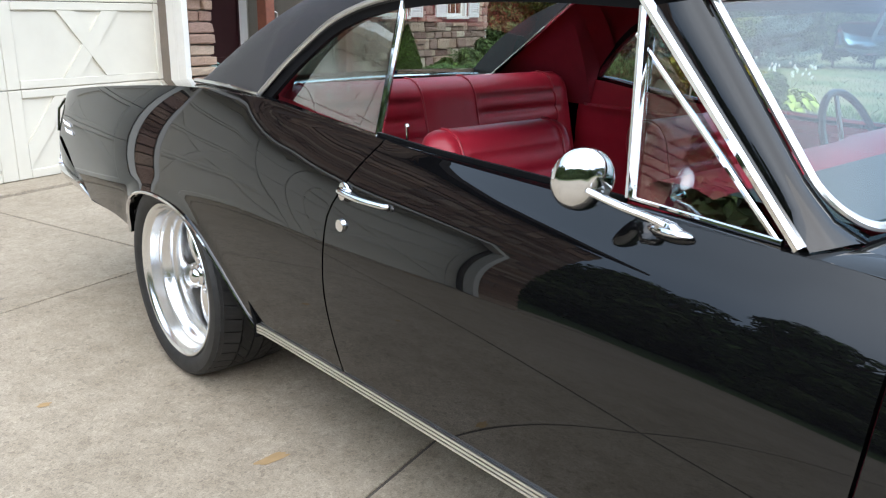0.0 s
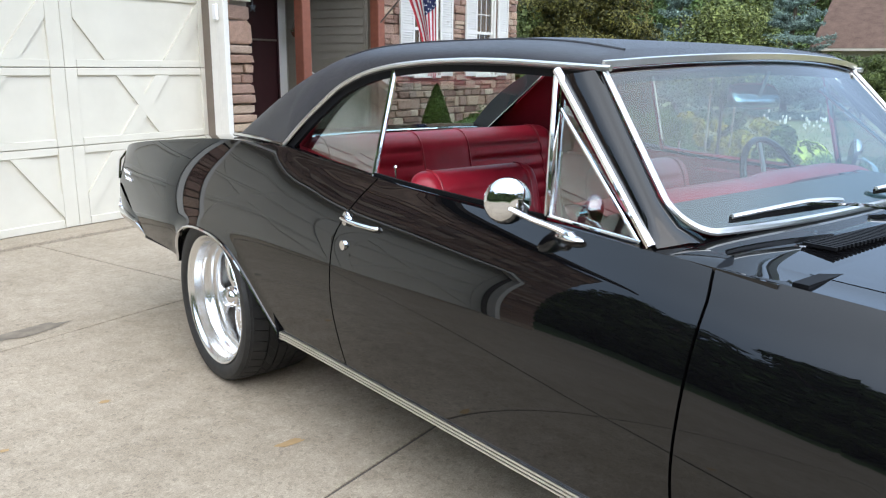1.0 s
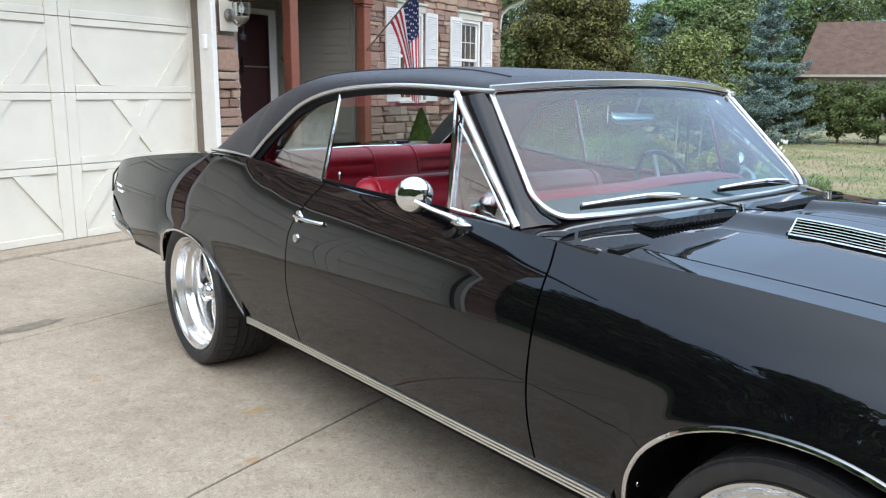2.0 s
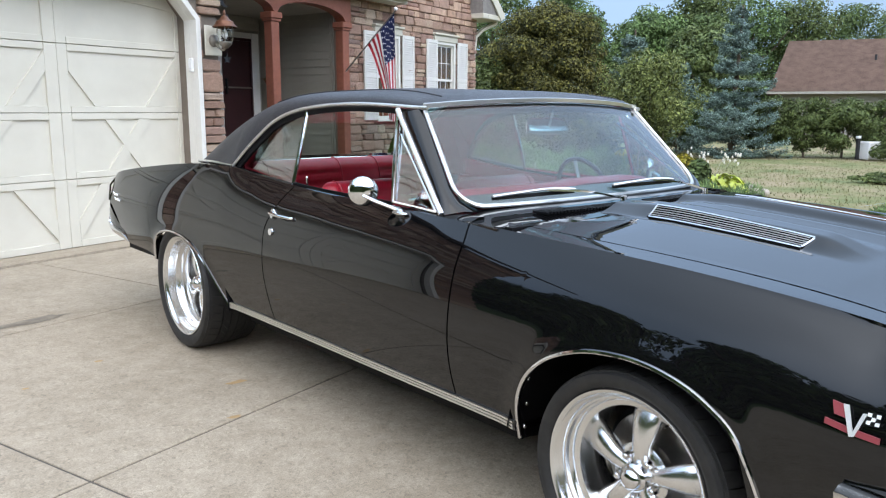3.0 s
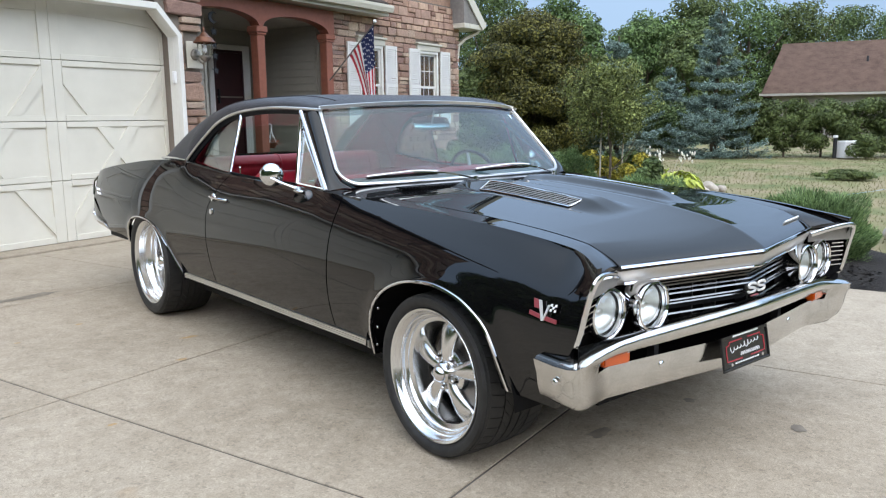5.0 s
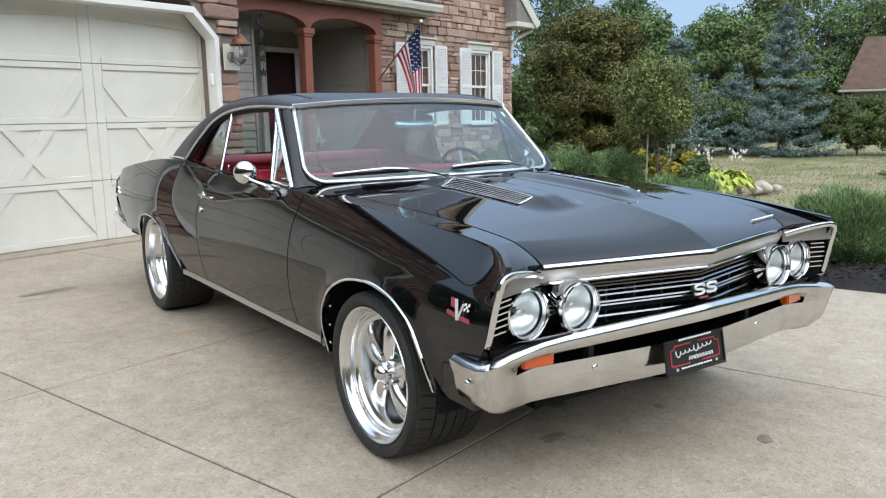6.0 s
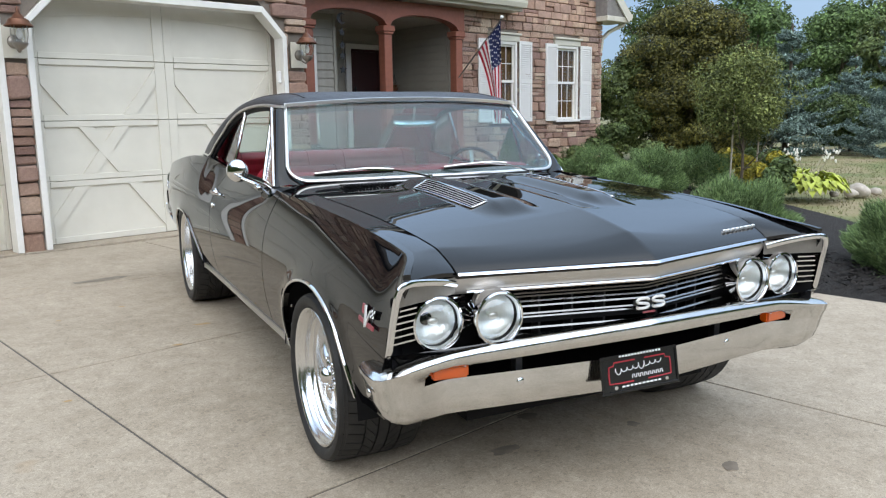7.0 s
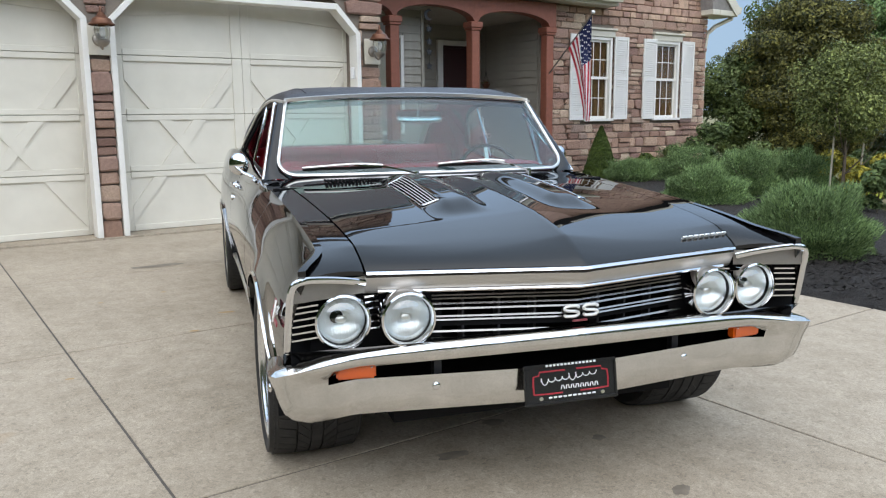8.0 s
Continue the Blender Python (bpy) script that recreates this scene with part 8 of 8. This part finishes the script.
# red-leaved low shrub and stones near the drive edge
leafy_tree("low_red_shrub", "low shrub with reddish fruit in the mulch", (4.9, 0.1, 0.02), 0.35, 0.35, 0.03, leafmat("red_green_leaves", (0.07, 0.09, 0.03), (0.22, 0.09, 0.04)), 2500, 0.03, 77, 9, cat="shrub", tr=0.01)
for k, (x, y, r) in enumerate([(8.95, 3.5, 0.15), (8.70, 3.45, 0.09), (9.25, 3.45, 0.08), (8.52, 3.6, 0.06), (5.3, -0.85, 0.10), (5.6, -0.7, 0.13), (5.9, -0.5, 0.11), (5.05, -1.05, 0.09)]):
    bm = bmesh.new()
    bmesh.ops.create_icosphere(bm, subdivisions=3, radius=r)
    for v in bm.verts:
        v.co *= 1 + 0.35 * noise.noise(v.co * (1.6 / r) * 0.6 + Vector((k * 3, 0, 0)))
        v.co.z *= 0.72
    ob = part("rock", bm, ROCKMAT, None, "pale rounded landscape rock at the bed edge", category="rock", group="rocks along the bed", smooth=80)
    place(ob, x, y, r * 0.45)

# broad-leaved plant with pale flower stalks
hosta = thing("hosta", "yellow-green broad-leaved hosta clump with pale flower stalks", "plant", at=(8.0, 3.65, 0.0))
rr = random.Random(8)
for k in range(190):
    a, ln, lift = rr.uniform(0, 2 * math.pi), rr.uniform(0.04, 0.42), rr.uniform(0.10, 0.34)
    d, sd = Vector((math.cos(a), math.sin(a), 0)), Vector((-math.sin(a), math.cos(a), 0))
    rows = []
    for i in range(6):
        t = i / 5
        c = d * (0.03 + ln + 0.15 * t) + Vector((0, 0, lift * (1.15 - 1.3 * ln) + 0.05 + 0.03 * math.sin(math.pi * t) - 0.075 * t * t))
        w = 0.052 * math.sin(math.pi * min(0.98, 0.10 + t * 0.9)) ** 0.7
        rows.append([c - sd * w + Vector((0, 0, 0.02)), c, c + sd * w + Vector((0, 0, 0.02))])
    bm = bmesh.new()
    grid(bm, rows)
    part("leaf", bm, HOSTA, hosta, smooth=60)
for k in range(4):
    a = k * 1.7
    tip = Vector((0.35 * math.cos(a), 0.35 * math.sin(a), 0.62))
    bm = bmesh.new()
    sweep(bm, spline([(0, 0, 0.1), tip * 0.7 + Vector((0, 0, 0.1)), tip], 4), ring(0.005, 5), up=(0.3, 1, 0))
    part("stalk", bm, WOODSTAKE, hosta)
    bm = bmesh.new()
    for i in range(12):
        ball(bm, tip + Vector((rr.gauss(0, 0.035), rr.gauss(0, 0.035), rr.gauss(0, 0.06))), 0.013, sz=1.7, n=8)
    part("blossom", bm, FLOWER, hosta)
for k, (x, y) in enumerate([(8.0, 4.6), (8.6, 4.9), (7.6, 3.9), (9.0, 5.6), (8.3, 5.4), (7.0, 3.3)]):
    leafy_tree("perennial", "loose yellow-flowered perennial in the bed", (x, y, 0.0), 0.62, 0.32, 0.05, YELLOWF if k % 2 == 0 else LIGHTLEAF, 1500, 0.035, 90 + k, 9, "perennials in the bed", cat="plant", tr=0.008)

# young staked tree
leafy_tree("young_tree", "young multi-stem tree held by two pale stakes", (7.55, 4.45, 0.0), 2.12, 0.74, 1.02, YOUNGLEAF, 16000, 0.022, 101, 60, tr=0.022, limbs=9, squash=0.9)
for dx, dy, lean in ((-0.12, 0.1, 0.03), (0.22, -0.05, 0.10)):
    bm = bmesh.new()
    cyl(bm, (7.55 + dx, 4.45 + dy, 0.0), (7.55 + dx + lean, 4.45 + dy, 1.35), 0.013, n=8)
    st = part("tree_stake", bm, WOODSTAKE, None, "slanting pale wooden stake beside the young tree", category="stake", group="tree stakes")

leafy_tree("olive_tree", "dense broad tree with olive and rust-tinged leaves", (14.4, 12.8, 0.0), 4.3, 2.25, 0.25, MAPLE, 120000, 0.042, 110, 230, squash=0.6, cr=(0.13, 0.26))
spruce("blue_spruce", "full blue spruce at the lawn edge", (18.9, 9.55, 0.0), 4.5, 1.55, 60000, 120, size=0.042)
spruce("blue_spruce", "blue spruce behind the young tree", (17.6, 12.2, 0.0), 3.9, 1.6, 34000, 121, size=0.055)
spruce("blue_spruce", "blue spruce behind the young tree", (21.0, 12.6, 0.0), 3.1, 1.2, 20000, 123, size=0.055)
leafy_tree("dark_shrub", "dark low evergreen under the trees", (16.8, 13.6, 0.0), 1.7, 1.5, 0.1, HEDGE, 9000, 0.06, 122, 20, "undergrowth", cat="shrub")
leafy_tree("dark_shrub", "dark low evergreen under the trees", (19.6, 11.9, 0.0), 1.5, 1.1, 0.1, LIGHTLEAF, 7000, 0.05, 124, 16, "undergrowth", cat="shrub")
leafy_tree("dark_shrub", "dark low evergreen under the trees", (12.6, 13.6, 0.0), 2.7, 1.15, 0.1, HEDGE, 16000, 0.05, 125, 40, "undergrowth", cat="shrub")
for k in range(11):
    x, y, h = 19.9 + 0.62 * k, 9.0 - 0.80 * k - 0.01 * k * k, 1.72 + 0.09 * math.sin(k * 1.9)
    leafy_tree("hedge_shrub", "rounded green hedge shrub with bare lower stems", (x, y, 0.0), h, 1.0, 0.22, HEDGE, 9500, 0.042, 130 + k, 44, "hedge along the lawn", cat="shrub", squash=0.6, limbs=12, tr=0.028, cr=(0.2, 0.34))
leafy_tree("low_bush", "low rounded bush on the lawn", (20.6, 5.85, 0.0), 0.58, 0.55, 0.03, HEDGE, 3000, 0.04, 141, 10, cat="shrub", tr=0.012)
leafy_tree("low_bush", "low rounded bush on the lawn", (13.6, 3.3, -0.05), 0.16, 0.62, 0.02, HEDGE, 3500, 0.03, 142, 26, cat="shrub", squash=0.16, limbs=5, tr=0.004, cr=(0.18, 0.34))
wb = thing("utility_box", "white utility cabinet beside the hedge", "utility box", at=(20.95, 6.45, 0.0), turn=-25)
part("cabinet", boxbm(-0.36, 0.36, -0.25, 0.25, -0.03, 0.46, bevel=0.02), WHITEENAMEL, wb, smooth=0)
part("post", boxbm(-0.55, -0.46, -0.04, 0.04, -0.03, 0.55, bevel=0.01), DARKMETAL, wb, smooth=0)
part("post_cap", boxbm(-0.56, -0.45, -0.05, 0.05, 0.551, 0.62, bevel=0.01), WHITEENAMEL, wb, smooth=0)

# far trees
far = [(44.0, 39.5, 9.5, 3.2), (46.5, 34.0, 7.8, 3.0), (41, 27.5, 8.0, 3.2), (45, 27.0, 9.2, 3.4), (43, 31.0, 7.2, 3.0), (38.5, 22.5, 6.8, 2.6), (47, 24.6, 9.2, 3.6), (50, 22.6, 8.9, 3.2), (36, 24.5, 6.5, 2.6), (60, 24.0, 9.4, 3.6), (64, 22.0, 9.4, 3.4), (34, 20.0, 5.8, 2.3), (40, 34.0, 8.4, 3.2), (72, 13.0, 9.0, 3.4), (33, 27.5, 6.8, 2.6), (30, 17.5, 4.8, 1.9), (36, 31, 9.0, 3.0), (32, 33.5, 10.0, 3.2)]
for k, (x, y, h, r) in enumerate(far):
    leafy_tree("far_tree", "leafy green tree beyond the lawn", (x, y, -0.05), h, r, 0.5, (GREENLEAF, LIGHTLEAF, GREENLEAF, HEDGE)[k % 4], 17000, 0.10, 150 + k, 60, "trees beyond the lawn", squash=0.75, cr=(0.2, 0.36))
# woods behind the walk, seen only as reflections
wr = random.Random(17)
for k in range(26):
    a = radians(150 + k * 8.2)
    d = wr.uniform(24, 32)
    leafy_tree("woodland_tree", "tall dark green tree across the road", (d * math.cos(a), d * math.sin(a), -0.05), wr.uniform(6.0, 9.0), 3.0, 0.3, (GREENLEAF, HEDGE)[k % 2], 3200, 0.26, 200 + k, 26, "woods across the road", squash=0.85)

# trees and tall shrubs past the garage end, seen only as reflections
for k in range(26):
    u, v = -11.0 - 3.0 * (k % 2) - wr.uniform(0, 1.5), -20.0 + k * 1.7
    x, y, z = HOUSE @ Vector((u, v, -0.05))
    leafy_tree("border_tree", "dark leafy tree along the drive edge", (x, y, z), wr.uniform(7.8, 9.4) if v > 5 else wr.uniform(4.2, 5.6), 2.8, 0.1, (HEDGE, GREENLEAF, CONIFER)[k % 3], 7500, 0.19, 240 + k, 30, "trees along the drive", squash=0.9)

for k in range(9):
    x, y, z = HOUSE @ Vector((-7.9 - wr.uniform(0, 0.6), -9.0 + k * 1.65, -0.05))
    leafy_tree("border_shrub", "dark evergreen shrub along the drive edge", (x, y, z), wr.uniform(1.3, 2.0), 1.15, 0.05, HEDGE, 4500, 0.08, 290 + k, 16, "shrubs along the drive", cat="shrub", squash=0.9)

# neighbour's house
nb = thing("neighbor_house", "neighboring house with tan siding and a brown shingle roof", "house", at=(37.6, 18.4, 0.0), turn=-62.5)
part("wall", boxbm(0.6, 19, 0.6, 9, -0.1, 2.30), SIDING, nb, "tan lap siding", smooth=0)
for k in range(18):
    part("siding_board", boxbm(0.6, 19, 0.57, 0.6, 0.1 + k * 0.12, 0.205 + k * 0.12), SIDING, nb, smooth=0)
bm = bmesh.new()
vv = [bm.verts.new(p) for p in ((0, 0, 2.25), (19.6, 0, 2.25), (19.6, 4.8, 5.1), (1.0, 4.8, 5.1), (0, 9.6, 2.25), (19.6, 9.6, 2.25))]
for q in ((0, 1, 2, 3), (4, 3, 2, 5), (0, 3, 4)):
    bm.faces.new([vv[i] for i in q])
bmesh.ops.solidify(bm, geom=bm.faces[:], thickness=0.08)
rf_ = part("roof", bm, SHINGLE, nb, "weathered brown shingle roof", smooth=0)
cour = bmesh.new()
for k in range(34):
    t0 = k / 34
    box(cour, 0.1 + 0.9 * t0, 19.6, 4.8 * t0 - 0.01, 4.8 * t0 + 0.16, 2.33 + 2.85 * t0, 2.36 + 2.85 * t0 + 0.09)
part("shingle_course", cour, SHINGLE, rf_, kind="stuff", smooth=0)
bm = bmesh.new()
sweep(bm, [(-0.05, -0.06, 2.24), (19.6, -0.06, 2.24)], rect(0.12, 0.12))
part("gutter", bm, simple("weathered_gutter", (0.36, 0.33, 0.28), 0.6), nb, smooth=0)
bm = bmesh.new()
cyl(bm, (5.2, 2.6, 3.7), (5.2, 2.6, 4.25), 0.06, n=12)
part("vent_pipe", bm, DARKMETAL, nb)
part("chimney", boxbm(9.0, 9.5, 4.4, 5.0, 4.8, 5.7, bevel=0.02), STONE_FAR, nb, smooth=0)

# grass blades over the nearer lawn
rng = np.random.default_rng(9)
n = 30000
x, y = rng.uniform(4.0, 24, n), rng.uniform(-3, 11.5, n)
uu, vv2 = x * math.cos(radians(TURN)) + y * math.sin(radians(TURN)), -x * math.sin(radians(TURN)) + y * math.cos(radians(TURN))
inside = np.zeros(n, bool)
for (ua, va), (ub, vb) in zip(edge, edge[1:] + edge[:1]):
    inside ^= ((va > vv2) != (vb > vv2)) & (uu < (ub - ua) * (vv2 - va) / (vb - va + 1e-9) + ua)
ok = ~inside & (uu > 2.8) & (vv2 < 6.5) | (uu > 13.2)
x, y = x[ok], y[ok]
n = len(x)
ln = rng.uniform(0.01, 0.035, n)
an = rng.uniform(0, 6.28, n)
p = np.stack([x, y, np.full(n, -0.05)], 1)
sd = np.stack([np.cos(an) * 0.007, np.sin(an) * 0.007, 0 * an], 1)
tipv = p + np.stack([rng.normal(0, 0.02, n), rng.normal(0, 0.02, n), ln * 0.7 + 0.02], 1)
v = np.stack([p - sd, p + sd, tipv], 1).reshape(-1, 3)
me = bpy.data.meshes.new("grass_blades")
me.from_pydata(v.tolist(), [], np.arange(3 * n).reshape(-1, 3).tolist())
me.materials.append(GRASS)
tagged(new("grass_blades", me), "short dry grass blades on the lawn", "grass", kind="stuff")

# ---- stones last ----
stones(wall_garage, pcs, VG, 300, random.Random(21))
stones(wall_front, pcf, VH, 300, random.Random(22))
